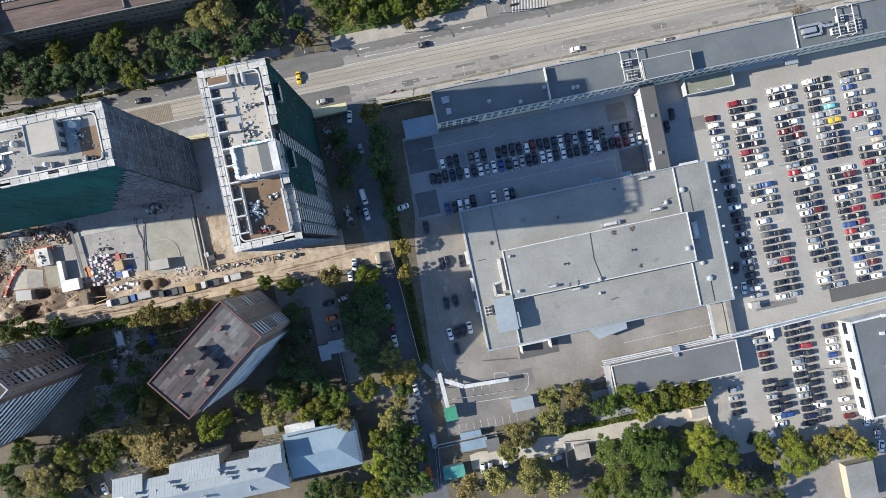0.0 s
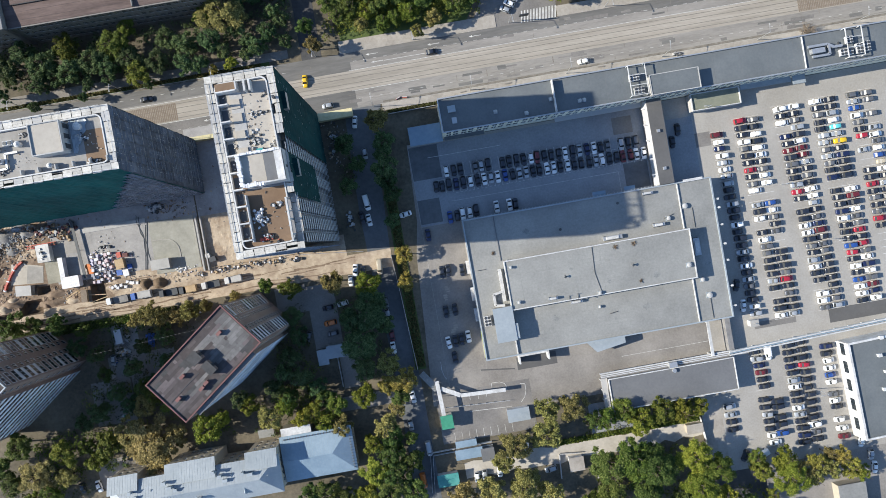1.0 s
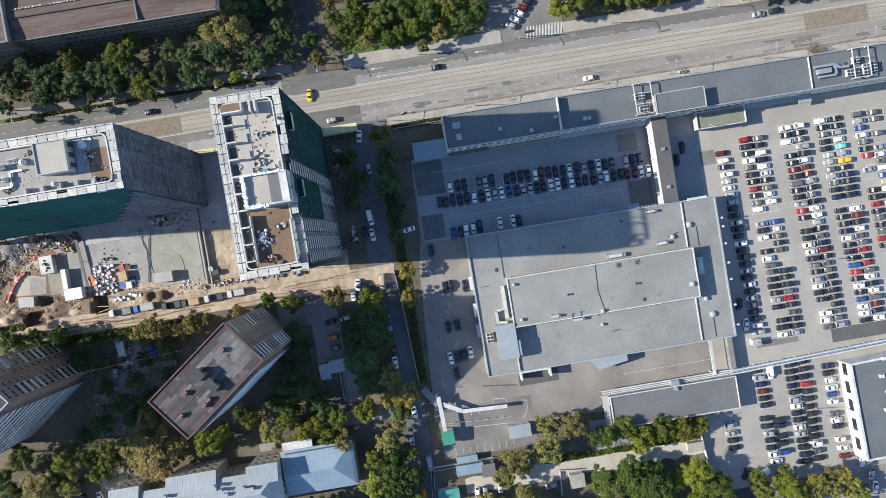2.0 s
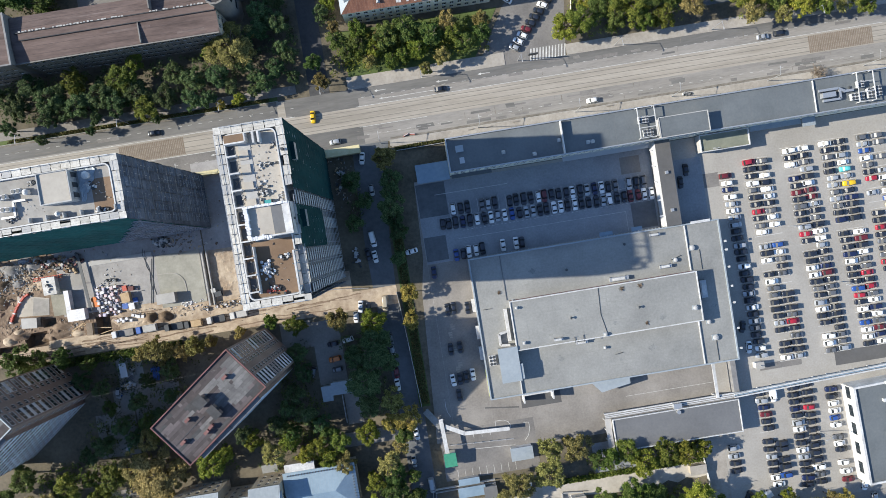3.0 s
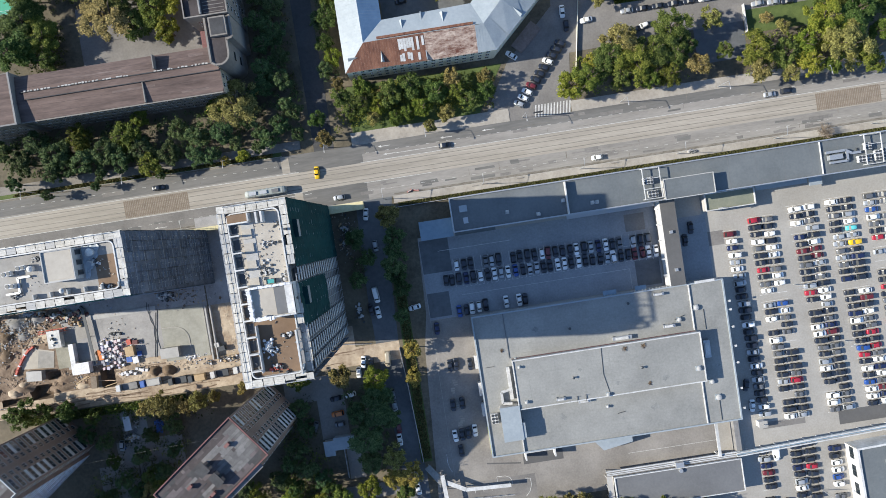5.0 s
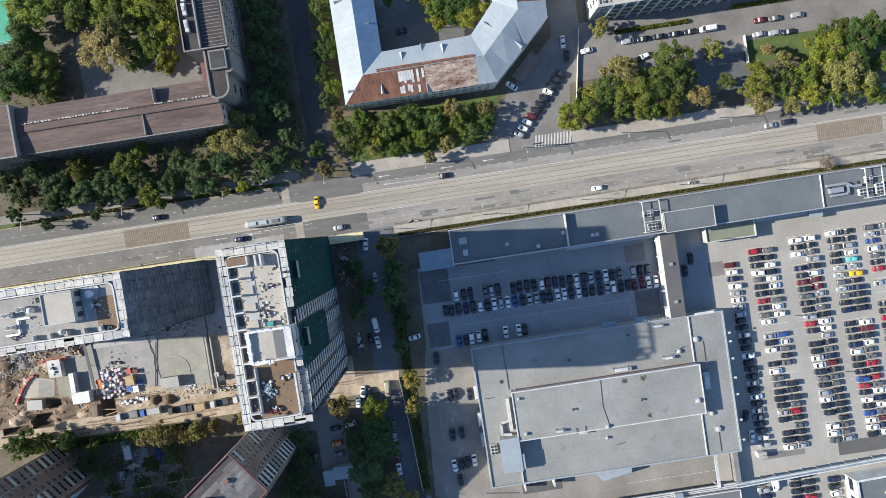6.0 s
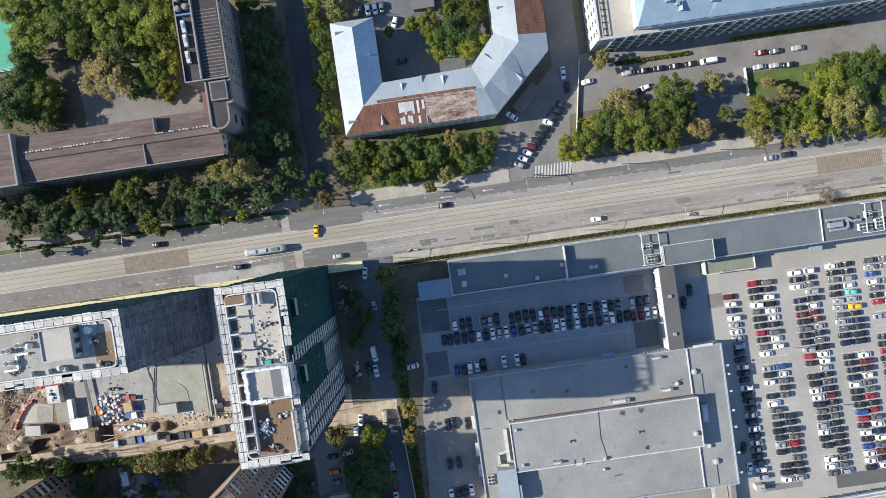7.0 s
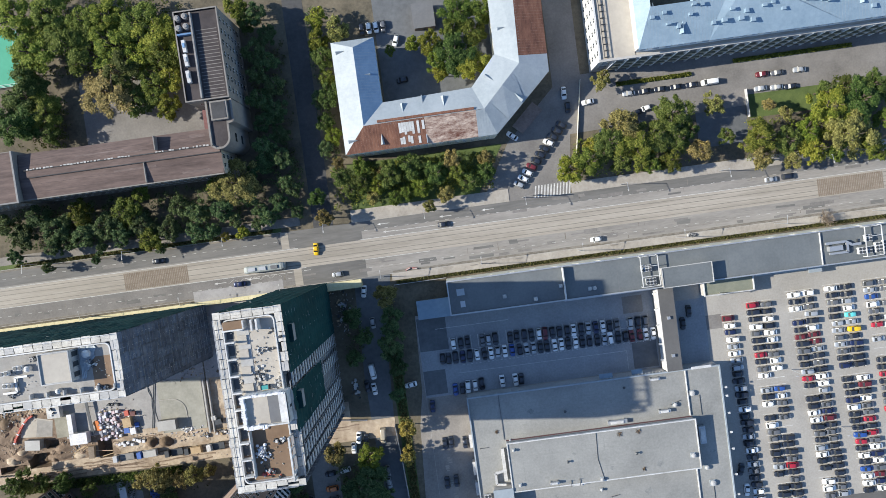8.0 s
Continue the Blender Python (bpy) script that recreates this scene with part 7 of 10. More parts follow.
for x, w in ((-79.9, 0.5), (-78.3, 0.4)):
    solo("retaining_wall", boxes((-w / 2, 0, 0, w / 2, 19.2, 1.4)), M["concrete"], "low concrete retaining wall on the site", "wall", "retaining walls", x=x, y=7.8, z=0.05)
# Dark trestle added in place of a dark trench across the site.
solo("trestle_walkway", boxes((-0.5, 0, 1.2, 0.5, 20.4, 1.4), (-0.5, 0.2, 0, -0.3, 0.4, 1.2), (0.3, 20, 0, 0.5, 20.2, 1.2), (-0.5, 10, 0, -0.3, 10.2, 1.2)), M["steel_dark"], "added dark trestle standing in for a dark gap", "walkway", x=-121.2, y=12.6, z=0.07, rz=4)
solo("trestle_walkway", boxes((-8.4, -0.1, 0, 8.4, 0.1, 0.14), (-8.4, 0.5, 0, 7.4, 0.65, 0.12)), M["steel_dark"], "dark cable run laid over the yard", "cable run", x=-98.6, y=20, z=0.07, rz=80)
# wrapped pallets in rows
prnd = random.Random(9)
PAL = [plain("pink_film", (0.62, 0.5, 0.52), 0.4), M["pallet_white"], M["pallet_white"], plain("grey_film", (0.3, 0.3, 0.34), 0.4), plain("lilac_film", (0.55, 0.52, 0.63), 0.4)]
PALM = [to_mesh("load", boxes((-0.5, -0.5, 0.14, 0.5, 0.5, 0.9), (-0.42, -0.46, 0.9, 0.45, 0.4, 1.05)), m) for m in PAL]
PALB = to_mesh("pallet", boxes((-0.55, -0.5, 0.0, 0.55, -0.3, 0.13), (-0.55, 0.3, 0.0, 0.55, 0.5, 0.13), (-0.55, -0.1, 0, 0.55, 0.1, 0.13)), M["timber"])
for i in range(6):
    for j in range(8):
        if prnd.random() < 0.12:
            continue
        o = thing("wrapped_pallet", "pallet of goods wrapped in pale film", "pallet", "wrapped pallets", x=-118.4 + 1.3 * i + prnd.uniform(-0.3, 0.3), y=10.8 + 1.25 * j + prnd.uniform(-0.3, 0.3), z=0.07, rz=prnd.uniform(-22, 22))
        part("load", PALM[prnd.randrange(5)], None, o).matrix_basis = Matrix.Diagonal((prnd.uniform(0.75, 1.2), prnd.uniform(0.75, 1.2), prnd.uniform(0.6, 1.5), 1))
        part("pallet", PALB, None, o)
for k in range(9):
    o = thing("wrapped_pallet", "pallet of goods wrapped in white film", "pallet", "wrapped pallets", x=-113 + 1.1 * k + prnd.uniform(-0.3, 0.3), y=7.9 + prnd.uniform(-0.9, 0.9), z=0.05, rz=prnd.uniform(-30, 30))
    part("load", PALM[1], None, o).matrix_basis = Matrix.Diagonal((1, 1, prnd.uniform(0.6, 1.1), 1))
    part("pallet", PALB, None, o)
for x, y, mt, lab in ((-108.6, 18.6, "red", "stack of red formwork panels"), (-106.4, 18.2, "brick_red", "stack of brick-red panels"), (-109.4, 12.4, "blue", "stack under a blue tarpaulin"), (-107.2, 12.0, "pallet_white", "stack of white sheets"), (-105.6, 14.0, "blue", "stack under a blue tarpaulin"), (-119.4, 14.6, "orange", "orange crate of fittings")):
    crate("panel_stack", lab + " on the site", "stack", x, y, prnd.uniform(1.2, 2.0), prnd.uniform(1.4, 2.2), prnd.uniform(0.6, 1.3), M[mt], prnd.uniform(-8, 8), group="panel stacks")


def mound(label, x, y, rx, ry, h, mat, seed):
    bm = bmesh.new()
    n, rings = 22, 7
    V = []
    for j in range(rings + 1):
        f = j / rings
        row = []
        for i in range(n):
            a = 2 * math.pi * i / n
            k = 1 + 0.22 * noise.noise(Vector((math.cos(a) * 1.5 + seed, math.sin(a) * 1.5, f * 2)))
            row.append(bm.verts.new((rx * (1 - f) * k * math.cos(a), ry * (1 - f) * k * math.sin(a), h * (math.sin(f * math.pi / 2) ** 1.3) + 0.12 * noise.noise(Vector((i, j, seed))) - 0.1 * (j == 0))))
        V.append(row)
    for j in range(rings):
        for i in range(n):
            bm.faces.new((V[j][i], V[j][(i + 1) % n], V[j + 1][(i + 1) % n], V[j + 1][i]))
    return solo("earth_mound", bm, mat, label, "earth mound", "earth mounds", x=x, y=y, z=0.03)


mound("heap of sandy earth beside the site road", -101.6, 6.9, 2.4, 2.0, 1.9, M["dirt_dark"], 1)
mound("heap of sandy earth beside the site road", -96.6, 6.4, 2.9, 2.1, 2.0, M["dirt_dark"], 2)
mound("bank of dug earth beside the trench", -134.6, 6.2, 5.0, 1.6, 1.0, M["dirt_brown"], 4)
mound("bank of dug earth at the site's edge", -148.6, 7.8, 4.5, 2.0, 1.4, M["dirt_brown"], 5)
sheet("site_plate", M["screed_grey"], "dusty grey concrete field beside the workshop", [(-131.4, 22.2, -123.2, 27.0)], 0.085, "concrete floor")
bm = bmesh.new()
prism(bm, [(-147.9, 14.6), (-136.6, 13.6), (-135.6, 19.4), (-141.4, 21.0), (-146.6, 21.8)], 0.0, 0.12)
solo("concrete_plate", bm, M["sand_roof"], "pale dusty concrete plate on the site", "concrete slab", kind="structure")
bm = bmesh.new()
prism(bm, [(-142.4, 14.2), (-136.7, 13.7), (-135.8, 19.0), (-141.0, 20.4)], 0.0, 0.13)
solo("concrete_plate", bm, M["screed_grey"], "grey screed on the pale concrete plate", "concrete slab", kind="structure")


def pit(x0, y0, x1, y1, deep, seed):
    """A dug pit with slumped earth walls and an uneven floor."""
    bm = bmesh.new()
    n, m = 14, 10
    V = []
    for i in range(n + 1):
        row = []
        for j in range(m + 1):
            u, v = i / n, j / m
            e = min(u, 1 - u) * (x1 - x0), min(v, 1 - v) * (y1 - y0)
            down = min(1.0, min(e) / 0.7)
            z = 0.05 - deep * down * (0.85 + 0.3 * noise.noise(Vector((u * 4 + seed, v * 4, 0))))
            row.append(bm.verts.new((x0 + (x1 - x0) * u, y0 + (y1 - y0) * v, z)))
        V.append(row)
    for i in range(n):
        for j in range(m):
            bm.faces.new((V[i][j], V[i + 1][j], V[i + 1][j + 1], V[i][j + 1]))
    return solo("dug_pit", bm, M["dirt_dark"], "deep dark pit dug into the sandy ground", "pit", kind="structure")


for k, p in enumerate(PITS):
    pit(*p, 3.0 * k)


def churned(x0, y0, x1, y1, step, high, mat, label, seed):
    """Churned earth: humps and ruts that sink into the ground between them, with the pits left open."""
    nx, ny = int((x1 - x0) / step), int((y1 - y0) / step)
    v, f = [], []
    for i in range(nx + 1):
        for j in range(ny + 1):
            x, y = x0 + (x1 - x0) * i / nx, y0 + (y1 - y0) * j / ny
            q = Vector((x * 0.28, y * 0.45, seed))
            h = noise.noise(q) + 0.5 * noise.noise(q * 2.7) + 0.3 * noise.noise(q * 7.0)
            edge = min(1.0, min(x - x0, x1 - x, y - y0, y1 - y) / 1.2)
            v.append((x, y, 0.03 + high * max(-0.05, h) * max(0.0, edge)))
    for i in range(nx):
        for j in range(ny):
            cx, cy = x0 + (x1 - x0) * (i + 0.5) / nx, y0 + (y1 - y0) * (j + 0.5) / ny
            if not any(p[0] - 0.2 < cx < p[2] + 0.2 and p[1] - 0.2 < cy < p[3] + 0.2 for p in PITS):
                a = i * (ny + 1) + j
                f.append((a, a + ny + 1, a + ny + 2, a + 1))
    me = bpy.data.meshes.new("churned_earth")
    me.from_pydata(v, [], f)
    me.materials.append(mat)
    return tagged(new("churned_earth", me), label, "ground", kind="structure")


churned(-165, 4.9, -121.5, 12.6, 0.45, 0.9, M["dirt_brown"], "brown churned earth with ruts and humps", 1.0)
churned(-165, 12.6, -149.5, 36.5, 0.5, 0.9, M["dirt_brown"], "trampled brown earth with humps and ruts", 2.0)
churned(-149.5, 22.5, -137, 36.5, 0.5, 0.7, M["dirt"], "trampled sandy earth with humps and ruts", 3.0)
churned(-116, 4.6, -80.5, 9.2, 0.45, 0.45, M["dirt"], "sandy earth with wheel ruts beside the site road", 4.0)
churned(-78, 9.0, -48, 26.5, 0.6, 0.3, M["dirt"], "uneven sandy yard at the tower's foot", 5.0)
mound("sandy spoil heap beside the pit", -151.8, 6.6, 3.0, 1.8, 1.5, M["dirt"], 6)
mound("sandy spoil heap beside the pit", -148.2, 8.8, 2.2, 1.6, 1.2, M["dirt"], 7)
mound("brown spoil bank between the pits", -133.0, 8.8, 4.2, 1.6, 0.9, M["dirt_brown"], 8)
mound("brown spoil bank between the pits", -127.5, 5.6, 3.0, 1.3, 0.7, M["dirt"], 9)
mound("brown spoil bank between the pits", -136.8, 5.6, 1.6, 1.4, 1.0, M["dirt_brown"], 10)
mound("low bank of pale earth by the road", -110.5, 9.6, 5.0, 1.0, 0.5, M["dirt"], 11)
crate("timber_platform", "timber platform beside the deep pit", "platform", -122.9, 6.4, 1.9, 4.2, 1.2, M["timber"], -4, M["track_timber"])
# red and white barriers in a bend round the pale plate
bend = [(-142.2, 22.1), (-144.0, 21.2), (-145.6, 19.7), (-147.0, 18.0), (-148.3, 16.0), (-149.1, 14.8), (-149.9, 13.2)]
for k, (p, q) in enumerate(zip(bend, bend[1:])):
    a = math.degrees(math.atan2(q[1] - p[1], q[0] - p[0]))
    o = thing("site_barrier", "red site barrier with white ends on sandy ground", "barrier", "site barriers", x=(p[0] + q[0]) / 2, y=(p[1] + q[1]) / 2, z=0.06, rz=a)
    part("panel", boxes((-0.85, -0.3, 0, 0.85, 0.3, 0.9)), M["red"], o)
    part("end_block", boxes((0.86, -0.4, 0, 1.3, 0.4, 1.0)), M["pallet_white"] if k % 2 else M["red"], o)
fence("dark panel fence along the foot of the spoil heaps", [(-157, 1.9), (-147.2, 1.4)], 1.6, 1.6, "steel_dark")
brnd = random.Random(15)
plank = to_mesh("plank", boxes((-2.3, -0.14, 0, 2.3, 0.14, 0.08)), M["timber"])
for k in range(14):
    o = new("timber_plank", plank)
    o.matrix_basis = pose(-131 + brnd.uniform(-3.5, 4.5), 7.2 + brnd.uniform(-1.8, 1.8), 0.07, 0, 0, 12 + brnd.uniform(-20, 20))
    tagged(o, "loose timber plank lying on the sandy ground", "plank", "loose planks")
for k, (x, y, rz) in enumerate(((-119, 6.2, -8), (-118.5, 4.4, 10))):
    o = new("timber_plank", plank)
    o.matrix_basis = pose(x, y, 0.06, 0, 0, rz) @ Matrix.Diagonal((1.35, 1, 1, 1))
    tagged(o, "long plank laid across the trench", "plank", "loose planks")
# red lattice section of a crane
o = thing("crane_section", "red lattice crane section lying on trestles", "crane section", x=-139.4, y=26.5, z=0.07, rz=0)
for y in (-0.5, 0.5):
    for z in (0.5, 1.4):
        bm = bmesh.new()
        bar(bm, (0, y, z), (10, y, z), 0.16)
        part("chord", bm, M["red"], o)
for k in range(10):
    bm = bmesh.new()
    bar(bm, (k, -0.5, 1.4), (k + 1, 0.5, 1.4), 0.1)
    bar(bm, (k, -0.5, 0.5), (k + 1, -0.5, 1.4), 0.1)
    part("lattice", bm, M["red"], o)
for x in (1, 9):
    part("trestle", boxes((x - 0.2, -0.7, 0, x + 0.2, 0.7, 0.45)), M["timber"], o)
bm = bmesh.new()
tube(bm, 0, 0, 0, 0.9, 1.0, 14)
solo("cable_drum", bm, M["orange"], "orange cable drum on the site", "cable drum", x=-119.9, y=16.4, z=0.07)
for k, (x, y, rx, ry, h, mt) in enumerate(((-147.0, 31.0, 4.6, 2.8, 1.5, "concrete_dark"), (-151.5, 26.5, 3.4, 2.6, 1.6, "dirt_dark"), (-145.2, 26.2, 2.6, 1.8, 0.9, "concrete_dark"),
                                           (-139.6, 31.6, 3.0, 2.0, 1.1, "concrete_dark"), (-152.4, 20.2, 2.8, 2.8, 1.3, "dirt_dark"), (-142.0, 33.8, 3.0, 1.4, 1.0, "net_board"), (-155.5, 32.0, 3.2, 2.6, 1.4, "dirt_brown"))):
    o = mound(("heap of broken concrete and bags", "dark spoil heap with scrap", "heap of dusty grey sheets")[k % 3] + " at the site's west end", x, y, rx, ry, h, M[mt], 20 + k)
    o.name = "rubble_mound"
for k, (x, y, n, sx, sy) in enumerate(((-134.6, 31.4, 14, 2.6, 1.6), (-129, 29.6, 14, 3.2, 1.6), (-123.4, 31.8, 14, 2.0, 1.8))):
    heap("material_heap", "heap of crates and timber at the tower's foot", "building material", x, y, 0.07, n, sx, sy, 0.8, [M["timber"], M["steel_dark"], M["white"], M["brick_red"]], 50 + k, 0.5, 1.4)
for k, (x, y, n, sx, sy) in enumerate(((-137.4, 33.6, 14, 3.4, 1.4), (-131.6, 31.6, 18, 3.6, 1.4), (-126.6, 29.2, 14, 2.6, 2.2))):
    heap("crate_heap", "brown boxes, red crates and pale sheets by the tower's foot", "building material", x, y, 0.07, n, sx, sy, 0.7, [M["brown_screed"], M["timber"], M["track_timber"], M["concrete"], M["stack_red"]], 90 + k, 0.6, 1.6)
heap("sheet_stack", "loose pale blue sheets stacked at the tower's foot", "sheets", -93.6, 32.4, 0.07, 34, 3.2, 1.8, 0.7, [M["roof_metal"], M["white"], M["steel_dark"]], 60, 0.5, 1.6)
heap("sack_heap", "white sacks heaped beside the container", "sacks", -87.8, 9.8, 0.05, 26, 2.6, 0.9, 0.5, [M["pallet_white"], M["concrete"]], 61, 0.4, 0.8)
heap("material_heap", "crates stacked at the slab's edge", "building material", -113.2, 22.0, 0.07, 12, 3.6, 0.8, 0.4, [M["steel_dark"], M["white"]], 62, 0.4, 0.9)
heap("material_heap", "white crates on the tarpaulin roof", "building material", -133.6, 23.4, 2.35, 8, 1.2, 1.8, 0.3, [M["steel"], M["steel_dark"]], 63, 0.4, 0.9)
for k, (x, y, n, sx) in enumerate(((-75, 7.2, 18, 3.4), (-68.2, 7.2, 20, 3.0), (-61.6, 7.4, 18, 3.0), (-55.6, 6.8, 16, 3.0), (-48.4, 6.2, 14, 2.6), (-81.5, 6.8, 14, 1.8))):
    heap("material_heap", "stacked blocks and scrap along the site road", "building material", x, y, 0.05, n, sx, 0.8, 0.5, [M["pallet_white"], M["concrete_dark"], M["timber"], M["steel_dark"]], 70 + k, 0.4, 1.1)
heap("material_heap", "scrap and pallets in the dark strip beside the tower", "building material", -27.5, 46.0, 0.0, 28, 2.4, 5.0, 0.5, [M["steel"], M["timber"], M["steel_dark"]], 80, 0.4, 1.3)
heap("material_heap", "scrap and pallets beside the tower's foot", "building material", -26.5, 16.5, 0.0, 24, 1.8, 4.0, 0.4, [M["steel"], M["white"], M["steel_dark"]], 81, 0.4, 1.1)
heap("material_heap", "crates in the shade behind the grey tower", "building material", -62, 36, 0.07, 12, 9.0, 6.0, 0.4, [M["concrete"], M["steel"], M["timber"]], 82, 0.4, 1.2)


# loose rubble, offcuts and scrap strewn over the site, too small to count
def strewn(label, spots, mats, seed):
    r = random.Random(seed)
    v, f, mi = [], [], []
    for x, y, sx, sy, z, n, lo, hi in spots:
        for k in range(n):
            px, py, a = x + r.gauss(0, sx), y + r.gauss(0, sy), r.uniform(0, 3.14)
            if any(p[0] - 1 < px < p[2] + 1 and p[1] - 1 < py < p[3] + 1 for p in PITS):
                continue
            w, d, h = r.uniform(lo, hi), r.uniform(lo, hi) * r.choice((0.3, 0.6, 1.0)), r.uniform(0.1, 0.45) * hi
            c, s, i = math.cos(a), math.sin(a), len(v)
            for zz, q in ((z - 0.02, 1.0), (z + h, r.uniform(0.6, 1.0))):
                for ux, uy in ((-1, -1), (1, -1), (1, 1), (-1, 1)):
                    ux, uy = ux * w * q / 2 * r.uniform(0.8, 1.2), uy * d * q / 2 * r.uniform(0.8, 1.2)
                    v.append((px + ux * c - uy * s, py + ux * s + uy * c, zz + (r.uniform(-0.08, 0.08) if zz > z else 0)))
            f += [(i + 4, i + 5, i + 6, i + 7), (i, i + 1, i + 5, i + 4), (i + 1, i + 2, i + 6, i + 5), (i + 2, i + 3, i + 7, i + 6), (i + 3, i, i + 4, i + 7)]
            mi += [r.randrange(len(mats))] * 5
    me = bpy.data.meshes.new("rubble")
    me.from_pydata(v, [], f)
    for mt in mats:
        me.materials.append(mt)
    me.polygons.foreach_set("material_index", mi)
    return tagged(new("rubble", me), label, "rubble", kind="stuff")


strewn("loose building rubble, offcuts and scrap strewn over the site",
       [(-150, 27, 6, 4, 0.07, 220, 0.2, 0.8), (-141, 27, 5, 3, 0.07, 90, 0.2, 0.8), (-134, 31, 7, 2.0, 0.07, 110, 0.2, 0.9), (-130, 8.6, 7, 1.6, 0.06, 110, 0.15, 0.6),
        (-150, 11, 5, 2.2, 0.06, 80, 0.15, 0.6), (-104, 8.3, 12, 1.2, 0.06, 130, 0.15, 0.6), (-112, 16, 5, 5, 0.07, 50, 0.15, 0.6), (-88, 32, 6, 2.2, 0.07, 120, 0.2, 1.0),
        (-66, 7.0, 11, 0.8, 0.05, 130, 0.15, 0.7), (-68, 42, 7, 7, 0.07, 70, 0.15, 0.7), (-27, 44, 2.0, 5.0, 0.02, 88, 0.2, 0.9), (-100, 1.0, 30, 0.8, 0.06, 70, 0.12, 0.35)],
       [M["concrete_dark"], M["dirt"], M["track_timber"], M["dirt_brown"], M["net_board"], M["concrete"], M["dirt"]], 21)
strewn("pale blue-grey sheets and bags dumped at the site's west end", [(-148, 30, 4.0, 2.6, 0.7, 150, 0.2, 0.8), (-152, 24, 2.5, 3.5, 0.6, 80, 0.2, 0.8), (-141, 32, 2.6, 1.4, 0.6, 60, 0.2, 0.8)], [M["net_board"], M["concrete_dark"], M["net_board"], M["roof_metal"], M["dirt"], M["track_timber"]], 24)
strewn("loose film, bags and boxes among the wrapped pallets", [(-114.4, 15.6, 2.4, 3.0, 0.5, 120, 0.2, 0.75), (-107.5, 15.4, 1.8, 2.4, 0.3, 40, 0.2, 0.7), (-86.5, 9.8, 2.4, 0.7, 0.1, 40, 0.2, 0.6)], [M["pallet_white"], PAL[0], M["pallet_white"], PAL[4], M["steel_dark"]], 25)
strewn("broken bricks, offcuts and dust sacks strewn on the tower roofs",
       [(-38.5, 18, 3.2, 3.6, RF + 0.06, 24, 0.15, 0.6), (-38, 43, 2.4, 4.0, RF + 0.06, 44, 0.15, 0.55), (-44.6, 38, 0.6, 8, RF + 0.1, 36, 0.2, 0.7), (-44.6, 18, 0.6, 4, RF + 0.1, 24, 0.2, 0.7), (-99, 43, 4.5, 2.0, UF + 0.07, 26, 0.12, 0.4), (-81, 44, 1.4, 2.2, UF + 0.075, 16, 0.15, 0.5)],
       [M["concrete"], M["concrete_dark"], M["track_timber"], M["sand_roof"]], 22)
sheet("bare_earth", M["dirt_brown"], "strip of brown churned earth", [(-108, 8.9, -97.2, 9.4)], 0.055, "bare earth")
# yard between the brick towers
solo("tarpaulin", boxes((-2.4, -1.1, 0, 2.4, 1.1, 0.5), (-1.6, -0.8, 0.5, 1.4, 0.7, 0.9)), M["blue"], "blue tarpaulin over a low heap", "tarpaulin", x=-103.1, y=-12.8, z=0.0, rz=80)
for k in range(9):
    solo("scaffold_pipe", boxes((-0.12, -2.9 + 0.3 * (k % 3), 0, 0.12, 2.8 - 0.4 * (k % 2), 0.16)), M["steel_dark"], "grey steel pipe lying in the shaded yard", "pipe", "stacked pipes", x=-113.7, y=-17.0 + 0.45 * k, z=0.01, rz=97 + 3 * k)
crate("site_hut", "pale blue-grey container hut in the shaded yard", "hut", -113.2, -9.6, 2.3, 4.8, 2.4, M["roof_metal"], 3, M["steel"])


def lorry(label, x, y, rz, cab, bed, load=None, L=7.0):
    o = thing("lorry", label, "lorry", "site lorries", x=x, y=y, z=0.05, rz=rz)
    part("chassis", boxes((-L / 2, -1.0, 0.55, L / 2, 1.0, 0.85)), M["steel_dark"], o)
    bm = boxes((-L / 2, -1.15, 0.85, -L / 2 + 1.7, 1.15, 2.5))
    bmesh.ops.bevel(bm, geom=bm.edges[:], offset=0.15, segments=2, affect="EDGES")
    part("cab", bm, cab, o)
    part("windscreen", boxes((-L / 2 - 0.03, -0.95, 1.6, -L / 2, 0.95, 2.25)), M["glass"], o)
    part("bed", boxes((-L / 2 + 1.9, -1.2, 0.86, L / 2, 1.2, 1.15)), bed, o)
    for s in (-1, 1):
        part("side_board", boxes((-L / 2 + 1.9, s * 1.2 - 0.05, 1.15, L / 2, s * 1.2 + 0.05, 1.75)), bed, o)
    if load:
        part("load", boxes((-L / 2 + 2.1, -1.05, 1.16, L / 2 - 0.2, 1.05, 2.1)), load, o)
    for sx in (-L / 2 + 0.9, L / 2 - 1.9, L / 2 - 0.8):
        for sy in (-1, 1):
            part("wheel", wheel_mesh(), None, o).matrix_basis = pose(sx, sy * 1.0, 0.45) @ Matrix.Scale(1.4, 4)
    return o


WHEEL = []


def wheel_mesh():
    if not WHEEL:
        bm = bmesh.new()
        n = 10
        ring_ = [[bm.verts.new((0.32 * math.cos(2 * math.pi * i / n), s, 0.32 * math.sin(2 * math.pi * i / n))) for i in range(n)] for s in (-0.1, 0.1)]
        for i in range(n):
            bm.faces.new((ring_[0][i], ring_[1][i], ring_[1][(i + 1) % n], ring_[0][(i + 1) % n]))
        bm.faces.new(ring_[0])
        bm.faces.new(ring_[1][::-1])
        WHEEL.append(to_mesh("wheel", bm, M["tyre"]))
    return WHEEL[0]


lorry("grey flatbed lorry on the sandy site road", -111.6, 3.2, 2, M["steel"], M["concrete_dark"])
lorry("lorry with a blue cab and pale load", -103.0, 3.4, 2, M["blue"], M["steel"], M["concrete"])
